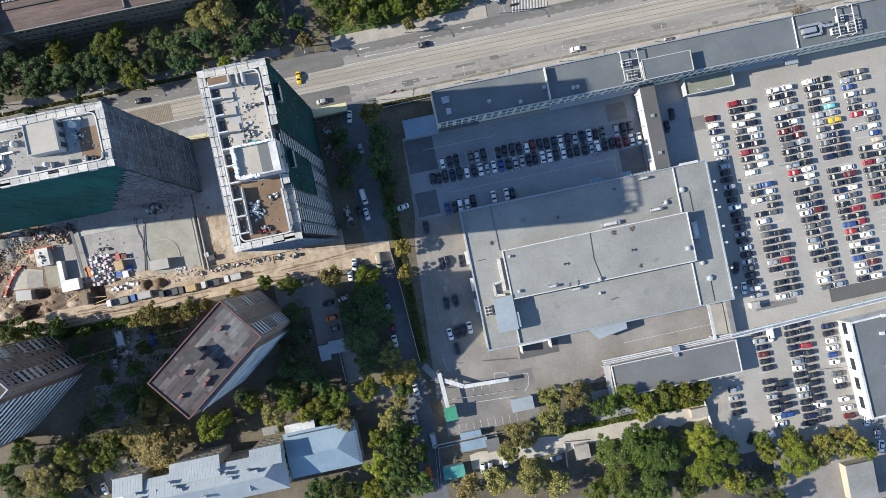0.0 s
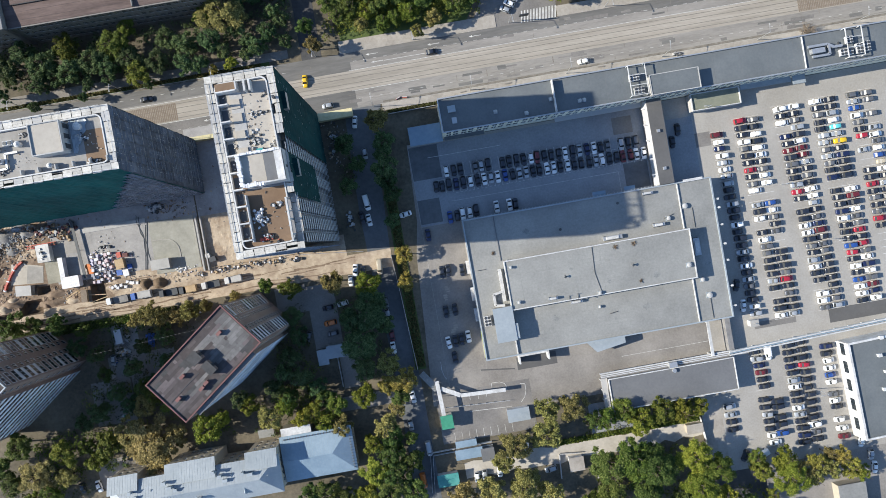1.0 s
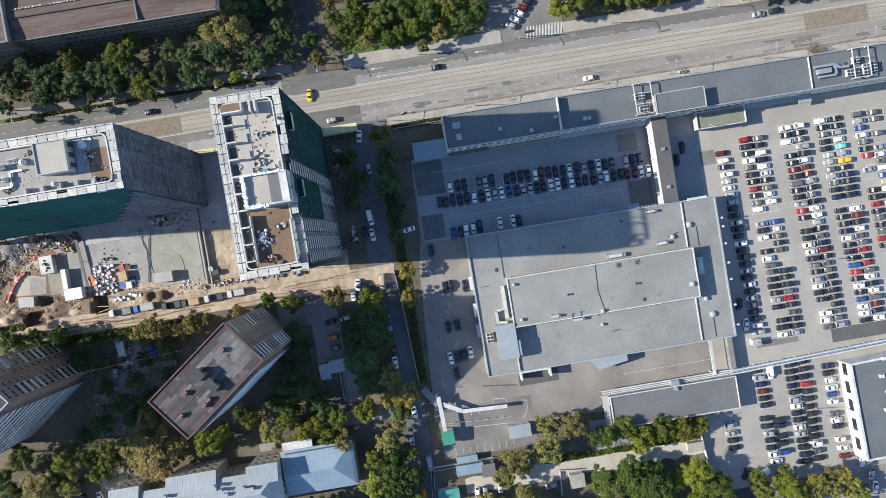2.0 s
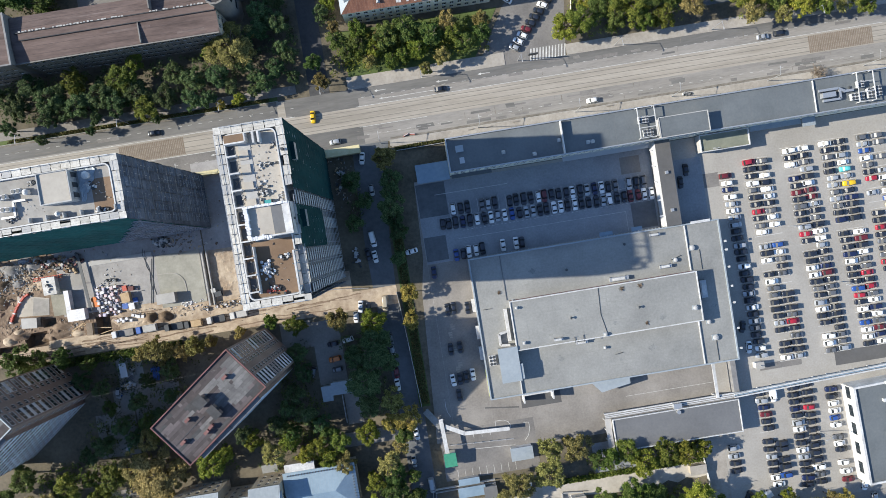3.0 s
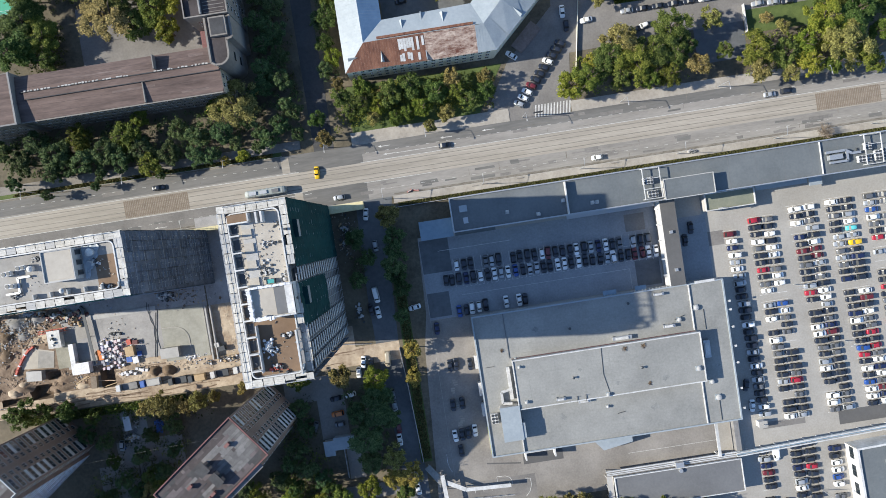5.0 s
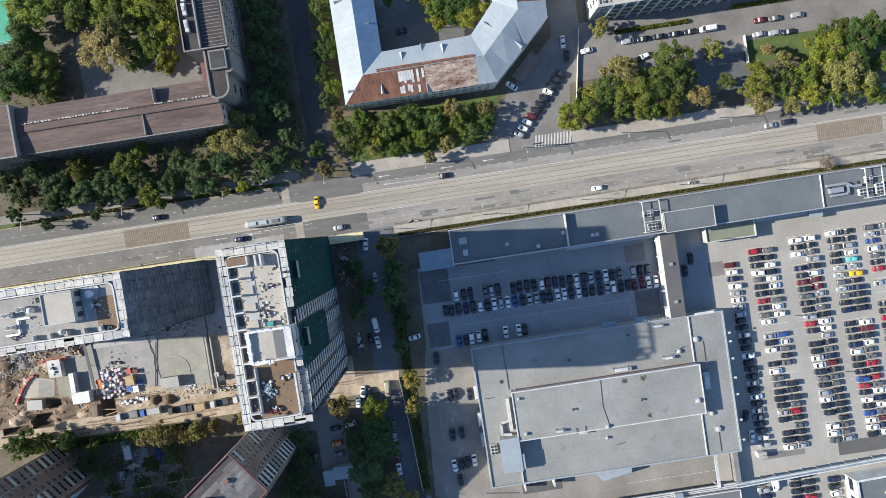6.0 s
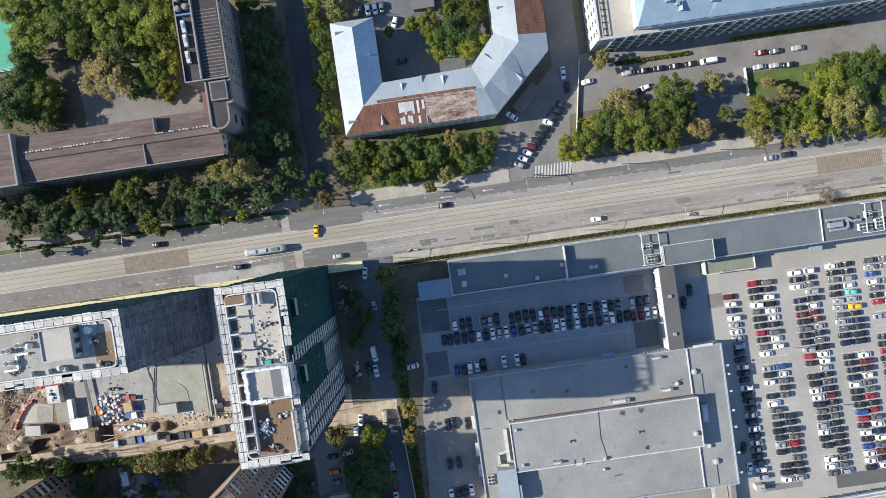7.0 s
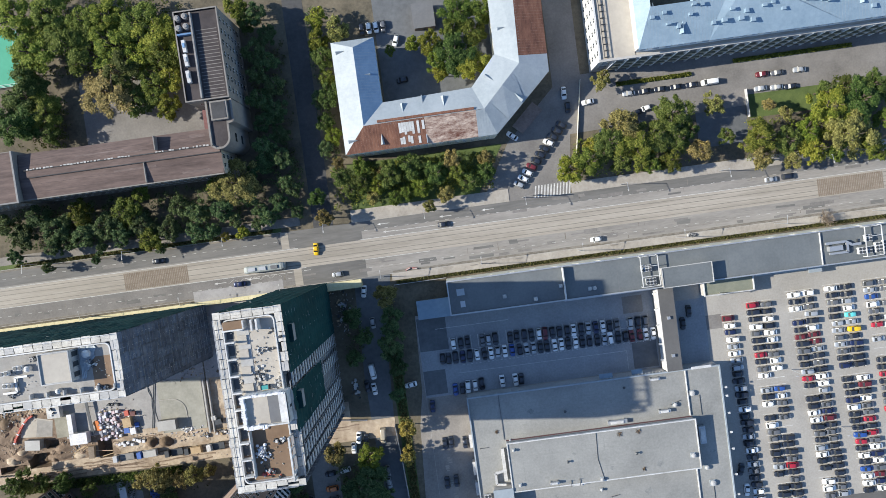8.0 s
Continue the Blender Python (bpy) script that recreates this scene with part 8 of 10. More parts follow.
lorry("dark lorry with an empty bed", -93.6, 2.6, 2, M["steel_dark"], M["steel_dark"], None, 6)
lorry("dark lorry loaded with timber", -86.6, 2.5, 2, M["steel_dark"], M["timber"], M["timber"], 6)
lorry("white lorry with a dark bed on the site road", -78.6, 2.8, 3, M["white"], M["steel_dark"], None, 6)
lorry("white lorry with scrap on the site road", -70.4, 3.2, 3, M["white"], M["concrete_dark"], M["concrete"], 6)
fence("low timber fence along the sandy road", [(-79.5, 8.6), (-47, 8.2)], 1.0, 3.2, "timber")
fence("dark hoarding beside the site road", [(-46, 7.6), (-24, 4.9)], 1.8, 3.0, "steel")

# lamp posts of the avenue and the car park
def lamp_post(x, y, h, rz, label="tall grey street lamp with a curved arm"):
    o = thing("street_lamp", label, "street lamp", "street lamps", x=x, y=y, z=0, rz=rz)
    bm = bmesh.new()
    tube(bm, 0, 0, 0, h, 0.13, 8, 0.08)
    part("pole", bm, M["steel"], o)
    bm = bmesh.new()
    bar(bm, (0, 0, h - 0.1), (0, 2.4, h + 0.4), 0.09)
    part("arm", bm, M["steel"], o)
    part("lamp_head", boxes((-0.16, 2.2, h + 0.3, 0.16, 2.9, h + 0.44)), M["concrete"], o)
    return o


for k in range(9):
    lamp_post(-132 + 34.5 * k, 75.3, 9.0, 180)
    lamp_post(-115 + 34.5 * k, 54.4, 9.0, 0)
for x, y in ((103.2, 33.5), (126.5, 2.5), (141.5, -20), (126.6, -72)):
    lamp_post(x, y, 8.0, 90, "grey lamp post standing in the car park")
o = thing("billboard", "double-sided billboard on a post beside the crossing", "billboard", x=45.2, y=75.4)
part("post", boxes((-0.15, -0.15, 0, 0.15, 0.15, 4.5)), M["steel"], o)
part("panel", boxes((-1.6, -0.12, 4.5, 1.6, 0.12, 6.6)), M["steel_dark"], o)
o = thing("kiosk", "small white kiosk at the car park's corner", "kiosk", x=107.8, y=-44.3)
part("wall", boxes((-1.3, -1.0, 0, 1.3, 1.0, 2.6)), M["white"], o)
part("roof", boxes((-1.5, -1.2, 2.6, 1.5, 1.2, 2.8)), M["kerb"], o)
part("mast", boxes((-0.1, -0.1, 2.8, 0.1, 0.1, 4.2)), M["steel"], o)

# ---- odds and ends on the pavement beside the avenue ----
heap("rubble_heap", "small heap of grey rubble on the pavement", "rubble", 97.9, 54.4, 0.16, 26, 1.8, 0.6, 0.5, [M["concrete"], M["concrete_dark"], M["steel_dark"]], 95, 0.3, 0.9)
for x, y, rz in ((20.5, 54.2, 4), (24, 54.3, -3), (27, 54.1, 6), (36.5, 54.4, 2), (70, 54.6, -2)):
    solo("kerb_stone", boxes((-1.1, -0.14, 0, 1.1, 0.14, 0.25)), M["stone_dark"], "loose dark kerb stone lying on the pavement", "kerb stone", "loose kerb stones", x=x, y=y, z=0.16, rz=rz)
for x, rz in ((-2.5, 20), (-0.2, -12)):
    o = thing("road_barrier", "red and white plastic road barrier", "barrier", "road barriers", x=x, y=55.9, z=0.05, rz=rz)
    part("base", boxes((-0.9, -0.22, 0, 0.9, 0.22, 0.35)), M["red"], o)
    part("panel", boxes((-0.85, -0.1, 0.35, 0.85, 0.1, 0.8)), M["white"], o)

# ---- vehicles ----
PAINT = {
    "w": ("white", (0.82, 0.82, 0.81)), "s": ("silver", (0.40, 0.42, 0.44)), "g": ("grey", (0.15, 0.155, 0.165)),
    # The black is lifted towards blue: sky sheen put into the paint colour.
    "k": ("black", (0.021, 0.026, 0.039)), "r": ("red", (0.36, 0.022, 0.04)), "m": ("dark red", (0.13, 0.02, 0.025)),
    "b": ("blue", (0.025, 0.075, 0.27)), "n": ("dark blue", (0.02, 0.03, 0.085)), "c": ("turquoise", (0.12, 0.55, 0.56)),
    "y": ("yellow", (0.75, 0.47, 0.02)), "t": ("beige", (0.42, 0.37, 0.28)), "o": ("orange", (0.6, 0.17, 0.03)),
}
PAINT_MAT = {k: plain(v[0].replace(" ", "_") + "_car_paint", v[1], 0.28, 0.25 if k in "sgn" else 0.0, 0.6) for k, v in PAINT.items()}
CAR_GLASS = plain("car_glass", (0.014, 0.017, 0.02), 0.32)
CAR_GLASS.node_tree.nodes["Principled BSDF"].inputs["Specular IOR Level"].default_value = 0.3


def loft(bm, secs, cap=True):
    """Skin over cross-sections, each a list of points of one length, open at the bottom."""
    V = [[bm.verts.new(p) for p in s] for s in secs]
    for a, b in zip(V, V[1:]):
        for i in range(len(a) - 1):
            bm.faces.new((a[i], a[i + 1], b[i + 1], b[i]))
    if cap:
        bm.faces.new(V[0][::-1])
        bm.faces.new(V[-1])


# per kind: length, half width, bonnet z, roof z, stations of bonnet end, roof front, roof back, boot (share of the length from the nose)
KIND = {"sedan": (4.4, 0.88, 0.92, 1.46, 0.26, 0.39, 0.72, 0.87, 0.98), "hatch": (3.95, 0.86, 0.95, 1.5, 0.23, 0.36, 0.86, 0.97, 1.0),
        "suv": (4.45, 0.92, 1.05, 1.72, 0.25, 0.36, 0.89, 0.98, 1.08), "van": (5.6, 1.0, 1.15, 2.2, 0.17, 0.27, 0.97, 0.995, 1.2)}
CARS = {}
def car_proto(kind, col):
    """A car along local x, nose at -x, its centre on the origin."""
    L, w, hz, rz, b, rf, rb, bt, bz = KIND[kind]
    X = lambda s: (s - 0.5) * L
    word = {"sedan": "saloon car", "hatch": "hatchback", "suv": "tall off-road car", "van": "panel van"}[kind]
    o = tagged(new({"van": "van", "sedan": "saloon_car", "hatch": "hatchback", "suv": "off_road_car"}[kind]), f"{PAINT[col][0]} {word} standing on asphalt", "van" if kind == "van" else "car", "parked cars")
    bm = bmesh.new()
    sec = lambda x, ww, z: [(x, -ww, 0.22), (x, -ww, z - 0.22), (x, -ww + 0.1, z - 0.04), (x, -ww * 0.45, z), (x, ww * 0.45, z), (x, ww - 0.1, z - 0.04), (x, ww, z - 0.22), (x, ww, 0.22)]
    belt = hz + 0.03
    loft(bm, [sec(X(0.0), w * 0.5, hz - 0.34), sec(X(0.015), w * 0.72, hz - 0.26), sec(X(0.05), w * 0.9, hz - 0.15), sec(X(0.13), w * 0.985, hz - 0.06), sec(X(b), w, hz), sec(X(0.5), w, belt), sec(X(bt), w, bz if kind != "van" else belt), sec(X(0.955), w * 0.93, (bz if kind != "van" else belt) - 0.05), sec(X(0.99), w * 0.78, bz - 0.18), sec(X(1.0), w * 0.6, bz - 0.26)])
    # painted roof and pillars over the glass
    ir = w * 0.8
    z0 = hz - 0.06
    across = [(-1.0, -0.09), (-0.86, -0.02), (-0.45, 0.0), (0.45, 0.0), (0.86, -0.02), (1.0, -0.09)]
    rows = []
    for s, q, dz in ((rf, 0.86, -0.07), (rf + 0.05, 0.95, -0.01), ((rf + rb) / 2, 1.0, 0.02), (rb - 0.05, 0.96, -0.01), (rb, 0.86, -0.07)):
        rows.append([bm.verts.new((X(s) + (0.07 if s == rf else -0.07 if s == rb else 0) * abs(u), u * q * ir, rz + d + dz)) for u, d in across])
    for a_, b_ in zip(rows, rows[1:]):
        for i in range(5):
            bm.faces.new((a_[i], b_[i], b_[i + 1], a_[i + 1]))
    if kind == "van":
        for s in (-1, 1):
            q = [bm.verts.new(p) for p in ((X(0.45), s * (w - 0.06), z0), (X(bt), s * (w - 0.06), z0), (X(rb), s * ir, rz - 0.06), (X(0.45), s * ir, rz - 0.06))]
            bm.faces.new(q)
        q = [bm.verts.new(p) for p in ((X(bt), -w + 0.06, z0), (X(bt), w - 0.06, z0), (X(rb), ir, rz - 0.06), (X(rb), -ir, rz - 0.06))]
        bm.faces.new(q)
    for s in (-1, 1):
        bar(bm, (X(b) + 0.05, s * (w - 0.1), z0), (X(rf), s * ir, rz - 0.05), 0.08)
        bar(bm, (X(bt) - 0.05, s * (w - 0.1), z0), (X(rb), s * ir, rz - 0.05), 0.1)
        bar(bm, (X(0.55), s * (w - 0.09), z0), (X(0.55), s * ir, rz - 0.05), 0.08)
        box(bm, X(b) + 0.25, s * (w + 0.08) - 0.09, hz - 0.02, X(b) + 0.4, s * (w + 0.08) + 0.09, hz + 0.12)
    bmesh.ops.recalc_face_normals(bm, faces=bm.faces)
    for f in bm.faces:
        f.smooth = True
    part("body", bm, PAINT_MAT[col], o)

    def pane(name, pts):
        bm = bmesh.new()
        bm.faces.new([bm.verts.new(p) for p in pts])
        part(name, bm, CAR_GLASS, o)

    gw = w - 0.12
    pane("windscreen", [(X(b), -gw, z0), (X(rf), -ir + 0.02, rz - 0.065), (X(rf), ir - 0.02, rz - 0.065), (X(b), gw, z0)])
    if kind != "van":
        pane("rear_window", [(X(bt), gw, z0 + (bz - hz)), (X(rb), ir - 0.02, rz - 0.065), (X(rb), -ir + 0.02, rz - 0.065), (X(bt), -gw, z0 + (bz - hz))])
    xe = X(bt) if kind != "van" else X(0.44)
    xr = X(rb) if kind != "van" else X(0.44)
    for s in (-1, 1):
        pane("side_window", [(X(b), s * (gw + 0.02), z0), (xe, s * (gw + 0.02), z0), (xr, s * ir, rz - 0.07), (X(rf), s * ir, rz - 0.07)])
    for sx in (0.19, 0.8):
        for sy in (-1, 1):
            part("wheel", wheel_mesh(), None, o).matrix_basis = pose(X(sx), sy * (w - 0.06), 0.32)
    return o


def put_car(kind, col, x, y, rz, z=0.035):
    if (kind, col) not in CARS:
        CARS[kind, col] = at(car_proto(kind, col), x, y, z, rz)
        return CARS[kind, col]
    return copy_thing(CARS[kind, col], pose(x, y, z, 0, 0, rz))


crnd = random.Random(77)


FAR = {}


def far_car(kind, col, x, y, rz):
    """Adds a car to the one joined mesh of those farthest off."""
    o = CARS.get((kind, col)) or put_car(kind, col, x, y, rz)
    if abs(o.location.x - x) < 0.001 and abs(o.location.y - y) < 0.001:
        return
    m = pose(x, y, 0.035, 0, 0, rz)
    for ch in o.children:
        v, f = FAR.setdefault(ch.data.materials[0].name, ([], []))
        n = len(v)
        w = m @ ch.matrix_basis
        v.extend((w @ q.co).to_tuple() for q in ch.data.vertices)
        f.extend(tuple(n + i for i in q.vertices) for q in ch.data.polygons)


def bay_row(cols, x0, y0, x1, y1, rz, put=put_car):
    """Cars in a row of bays from (x0, y0) to (x1, y1), one letter a bay; a dot is an empty bay."""
    n = len(cols)
    for k, c in enumerate(cols):
        if c == ".":
            continue
        f = k / (n - 1)
        kind = crnd.choices(("sedan", "hatch", "suv"), (5, 3, 3))[0]
        flip = 180 if crnd.random() < 0.35 else 0
        put(kind, c, x0 + (x1 - x0) * f + crnd.uniform(-0.25, 0.25), y0 + (y1 - y0) * f + crnd.uniform(-0.12, 0.12), rz + flip + crnd.uniform(-2, 2))


# the large car park, column by column from its west side
bay_row("mwnwswsskkskkwkkkskwksgkkws"[:27], 106.7, 23.6, 110.0, -41.3, 0)
bay_row("rkkwgkkrkgw.skw.kwggkkksk.kkw", 115.3, 27.1, 118.8, -43.6, 0)
bay_row("gkwkwwkgww..bwgkg..kkkgrkgkks", 120.2, 26.8, 123.6, -43.6, 0)
bay_row("wkw.nkmkgkksrk.kkwwkgkswkk.wwg", 129.9, 28.8, 134.8, -43.4, 0)
bay_row("wkgskwmmskgkwwskgnmkggkkkkkggs", 134.7, 29.0, 139.6, -43.2, 0, far_car)
bay_row("wkgkkssgsgkn.kkknwkkkbrkwkbwwk", 143.0, 29.4, 148.9, -43.3, 0, far_car)
bay_row("kkswcsyknkkk.wmkwggrkrgwnwgmnw", 148.3, 29.3, 153.7, -43.1, 0, far_car)
bay_row("gsbwgkr.s..kkrkgkgrk", 156.6, 29.6, 159.6, -18.0, 0, far_car)
bay_row("gg.g.swgwbtwkskkgkgw", 161.8, 29.4, 164.6, -18.0, 0, far_car)
# the lower car park
bay_row("ssk" + "k", 94.9, -72.6, 95.2, -80.9, 0)
bay_row("ksnmkk", 107.2, -54.9, 108.9, -67.5, 0)
bay_row("kkskkww", 107.4, -72.4, 109.1, -88.2, 0)
bay_row("kkknks" + "wkkwskknk", 119.0, -52.2 - 2.5, 119.7, -89.8, 0)
bay_row("kkkrkkkkkkkwgk", 123.9, -54.3, 124.6, -89.6, 0)
bay_row("nkwwbw", 133.2 - 0.6, -57.3, 133.7 - 0.8, -70.2, 0)
bay_row("gwk", 133.0, -74.7, 133.2, -79.4, 0)
bay_row("wwm", 133.2, -84.2, 134.0, -90.4, 0)
put_car("van", "w", 111.6, -55.8, 92)
for y, c in ((-73.6, "k"), (-75.6, "k"), (-79.4, "k"), (-82.0, "k"), (-85.2, "b")):
    put_car("suv", c, 112.2, y, 2)
# the north car park
bay_row("wkk.gsk.kkkkwmkkkwksnwkg.skg"[:28], 9.8, 27.6, 77.5, 26.4, 90)
bay_row("kkknkwkwswbkssKkwwkwkkkswkkmmww".replace("K", "k"), 5.1, 22.8, 79.9, 22.0, 90)
bay_row("bkwwk", 8.4, 11.3, 17.8, 12.2, 90)
bay_row("w.wk", 25.3, 12.1, 31.8, 12.1, 90)
for c, x, y, rz in (("w", -7.1, 15.2, 8), ("k", 2.1, -7.2, 92), ("k", 4.3, -7.0, 88), ("k", 9.2, -7.7, 90), ("k", 1.0, -21.3, 90), ("k", 4.3, -21.1, 90),
                    ("w", 0.1, -32.3, 95), ("k", 1.4, -37.9, 92), ("k", 2.6, -32.2, 90), ("k", 4.9, -31.9, 90), ("w", 7.3, -31.4, 90),
                    ("n", -0.5, 6.5, 88), ("k", 90.5, 24, 90), ("k", 93, 28, 90), ("k", 104.6, -30.2, 75), ("w", 105.8, -37.8, 85)):
    put_car("sedan", c, x, y, rz)
# on the avenue and in the side streets
for kind, c, x, y, rz in (("sedan", "y", -33.6, 67.2, 85), ("hatch", "s", -27.3, 57.4, 2), ("sedan", "w", -19.0, 50.2, 80), ("sedan", "k", 12.1, 69.8, 180), ("hatch", "w", 64.1, 57.4, 0),
                          ("sedan", "s", 127, 69.9, 180), ("suv", "k", 133, 70.2, 180), ("sedan", "k", -89.2, 70.5, 180), ("sedan", "n", -62, 58.6, 0),
                          ("van", "w", -19.9, 21.6, 96), ("sedan", "w", -20.1, 15.4, 95), ("hatch", "s", -17.4, 38.7, 92), ("sedan", "k", -22.4, 16.6, 95),
                          ("sedan", "w", -15.8, -49.1, 95), ("hatch", "s", -18.3, -58.8, 92), ("sedan", "g", -19.2, -64.4, 92), ("van", "s", -13.4, -68.1, 92), ("van", "o", -17.3, -79.1, 92),
                          ("hatch", "w", 1.7, -81.4, 85), ("hatch", "s", 4.5, -81.1, 85), ("hatch", "w", 10.0, -80.9, 85), ("suv", "s", 20.9, -73.3, 80), ("suv", "s", 28.1, -83.1, 10),
                          ("hatch", "w", -34.4, -12.0, 10), ("suv", "o", -39.9, -18.0, 5), ("hatch", "g", -39.7, -21.8, 5), ("hatch", "k", -39.8, -12.6, 6), ("hatch", "g", -48.4, -21.4, 65), ("hatch", "m", -19.3, -26.4, 92), ("sedan", "w", -19.6, -30.6, 92), ("hatch", "s", -19.5, -18.6, 94), ("hatch", "g", -19.4, -14.2, 92), ("sedan", "w", -28.0, -1.2, 80), ("hatch", "w", -30.2, -4.6, 85),
                          ("van", "t", -19.3, -1.4, 85), ("sedan", "k", -25.4, -2.2, 80), ("hatch", "w", -84.2, -5.6, 8), ("sedan", "w", -130.4, -60.6, 100), ("hatch", "k", -136, -60.2, 95),
                          ("hatch", "s", -117.2, -17.6, 80),
                          ("hatch", "k", 4.5, 121.4, 5), ("hatch", "w", 4.1, 135.2, 70), ("sedan", "w", 67.3, 105.1, 5), ("sedan", "w", 59.5, 109.3, 88), ("hatch", "k", 60.2, 104.2, 88),
                          ("sedan", "k", 83.6, 99.2, 15), ("hatch", "w", 86.8, 100.2, 15), ("sedan", "k", 72.2, 94.6, 15), ("sedan", "w", 39.8, 97.0, -40)):
    put_car(kind, c, x, y, rz, 0.045 if 54 < y < 75 else 0.03)
for k, c in enumerate("skkkk"):
    put_car("sedan", c, 81.8 + 5.5 * k, 106.1, crnd.uniform(-2, 2))
put_car("van", "w", 109.8, 106.2, 1)
for c, x, y in (("m", 128.2, 106.4), ("g", 133.3, 106.2), ("s", 141.1, 106.2), ("s", 127.1, 101.6), ("s", 132.7, 101.3), ("k", 137.5, 100.9)):
    put_car("sedan", c, x, y, crnd.uniform(-2, 2))
for k, c in enumerate("kkkwkkkmwws"):
    put_car("hatch", c, 57.2 - 1.72 * k, 98.6 - 1.86 * k, -32 + crnd.uniform(-3, 3))
for k, c in enumerate("kwwg"):
    put_car("hatch", c, -7.1 + 2.5 * k, 140.7, 92 + crnd.uniform(-3, 3))
for kind, c, x, y, rz in (("hatch", "w", 139.6, -93.4, 80), ("hatch", "s", 142.4, -98.6, 84), ("sedan", "w", 143.0, -103.4, 82), ("suv", "k", 97.6, -91.0, 60), ("van", "w", 103.4, -91.6, 25)):
    put_car(kind, c, x, y, rz, 0.028)
# the cars farthest off, as one object
v, f, mi, mats = [], [], [], []
for name, (vv, ff) in FAR.items():
    n = len(v)
    v += vv
    f += [tuple(n + i for i in q) for q in ff]
    mi += [len(mats)] * len(ff)
    mats.append(bpy.data.materials[name])
me = bpy.data.meshes.new("parked_cars")
me.from_pydata(v, [], f)
for mt in mats:
    me.materials.append(mt)
me.polygons.foreach_set("material_index", mi)
tagged(new("parked_cars", me), "rows of parked cars of many colours on asphalt", "cars", kind="stuff")
# the tram car standing in the avenue
tr = thing("tram", "silver grey tram car with roof equipment on the tracks", "tram", x=-52.0, y=63.1, z=0.08)
bm = bmesh.new()
sec = lambda x, w, t: [(x, -w, 0.5), (x, -w, t - 0.5), (x, -w * 0.8, t - 0.08), (x, -w * 0.4, t), (x, w * 0.4, t), (x, w * 0.8, t - 0.08), (x, w, t - 0.5), (x, w, 0.5)]
loft(bm, [sec(-7.2, 0.9, 2.6), sec(-6.8, 1.15, 3.0), sec(-6.0, 1.25, 3.2), sec(6.0, 1.25, 3.2), sec(6.8, 1.15, 3.0), sec(7.2, 0.9, 2.6)])
bmesh.ops.recalc_face_normals(bm, faces=bm.faces)
part("body", bm, M["tram_grey"], tr)
for x in (-4.2, -0.5, 3.6):
    part("roof_box", boxes((x - 1.2, -0.6, 3.2, x + 1.2, 0.6, 3.55)), M["roof_dark"] if x > 3 else M["steel"], tr)
for s in (-1, 1):
    part("window_band", boxes((-6.0, s * 1.26 - 0.02, 1.5, 6.0, s * 1.26 + 0.02, 2.4)), M["glass"], tr)
    part("bogie", boxes((s * 3.8 - 1.1, -0.8, 0, s * 3.8 + 1.1, 0.8, 0.55)), M["steel_dark"], tr)

# ---- painted bay lines and road marks ----
bm = bmesh.new()
def bays(x0, y0, x1, y1, n, L, along_x=True):
    for k in range(n + 1):
        f = (k - 0.5) / (n - 1)
        x, y = x0 + (x1 - x0) * f, y0 + (y1 - y0) * f
        if along_x:
            box(bm, x - L / 2, y - 0.08, 0, x + L / 2, y + 0.08, 0.042)
        else:
            box(bm, x - 0.08, y - L / 2, 0, x + 0.08, y + L / 2, 0.042)
bays(106.7, 23.6, 110.0, -41.3, 27, 5)
for x0, x1, n, y0, y1 in ((117.7, 121.2, 29, 27.0, -43.6), (132.3, 137.2, 30, 28.9, -43.3), (145.6, 151.3, 30, 29.4, -43.2), (159.2, 164.9, 30, 29.6, -42)):
    bays(x0, y0, x1, y1, n, 9.8)
bays(121.4, -54.5, 122.1, -89.7, 15, 9.6)
bays(107.2, -54.9, 109.1, -88.2, 14, 5)
bays(9.8, 25.0, 77.5, 24.2, 28, 10, False)
box(bm, 4, 33.4, 0, 30, 33.55, 0.042)
box(bm, 10, 16.9, 0, 70, 17.02, 0.042)
box(bm, 69.9, 9.9, 0, 70.02, 16.9, 0.042)
for k in range(44):
    box(bm, 12 + 1.5 * k, 19.6, 0, 12.7 + 1.5 * k, 19.74, 0.042)
box(bm, 5.1, 24.9, 0, 79, 25.02, 0.042)
for k in range(9):
    box(bm, -3.6 + 2.6 * k, -67.6, 0.0, -3.48 + 2.6 * k, -64.6, 0.042)
for k in range(3):
    box(bm, 4 + 3 * k, -54, 0, 4.12 + 3 * k, -52.5, 0.042)
box(bm, 60, -48.2, 0, 92, -48.08, 0.042)
solo("bay_markings", bm, M["paint"], "worn white painted bay lines", "road marking", kind="stuff")
bm = bmesh.new()
for k in range(96):
    x = -160 + 3.6 * k
    for y in (58.2, 71.4):
        if not -40 < x < -18:
            box(bm, x, y - 0.05, 0, x + 1.3, y + 0.05, 0.052)
for x0, x1, y in ((-160, -38, 61.25), (-18, 170, 68.35), (-18, 6, 61.2), (-160, -40, 68.35), (-5, 12, 69.9)):
    box(bm, x0, y - 0.08, 0, x1, y + 0.08, 0.052)
for x, y in ((-10, 72.9), (-8.5, 70.0), (12, 72.6), (13, 69.9), (27, 72.9), (-70, 59.8), (-58, 59.8), (-92, 56.6), (-74, 56.8)):
    box(bm, x, y - 0.1, 0, x + 3.2, y + 0.1, 0.052)
    prism(bm, [(x - 1.2, y), (x, y - 0.4), (x, y + 0.4)], 0.0, 0.052)
for k in range(8):
    box(bm, -60 + 3 * k, 60.2, 0, -57.6 + 3 * k, 60.35, 0.052)
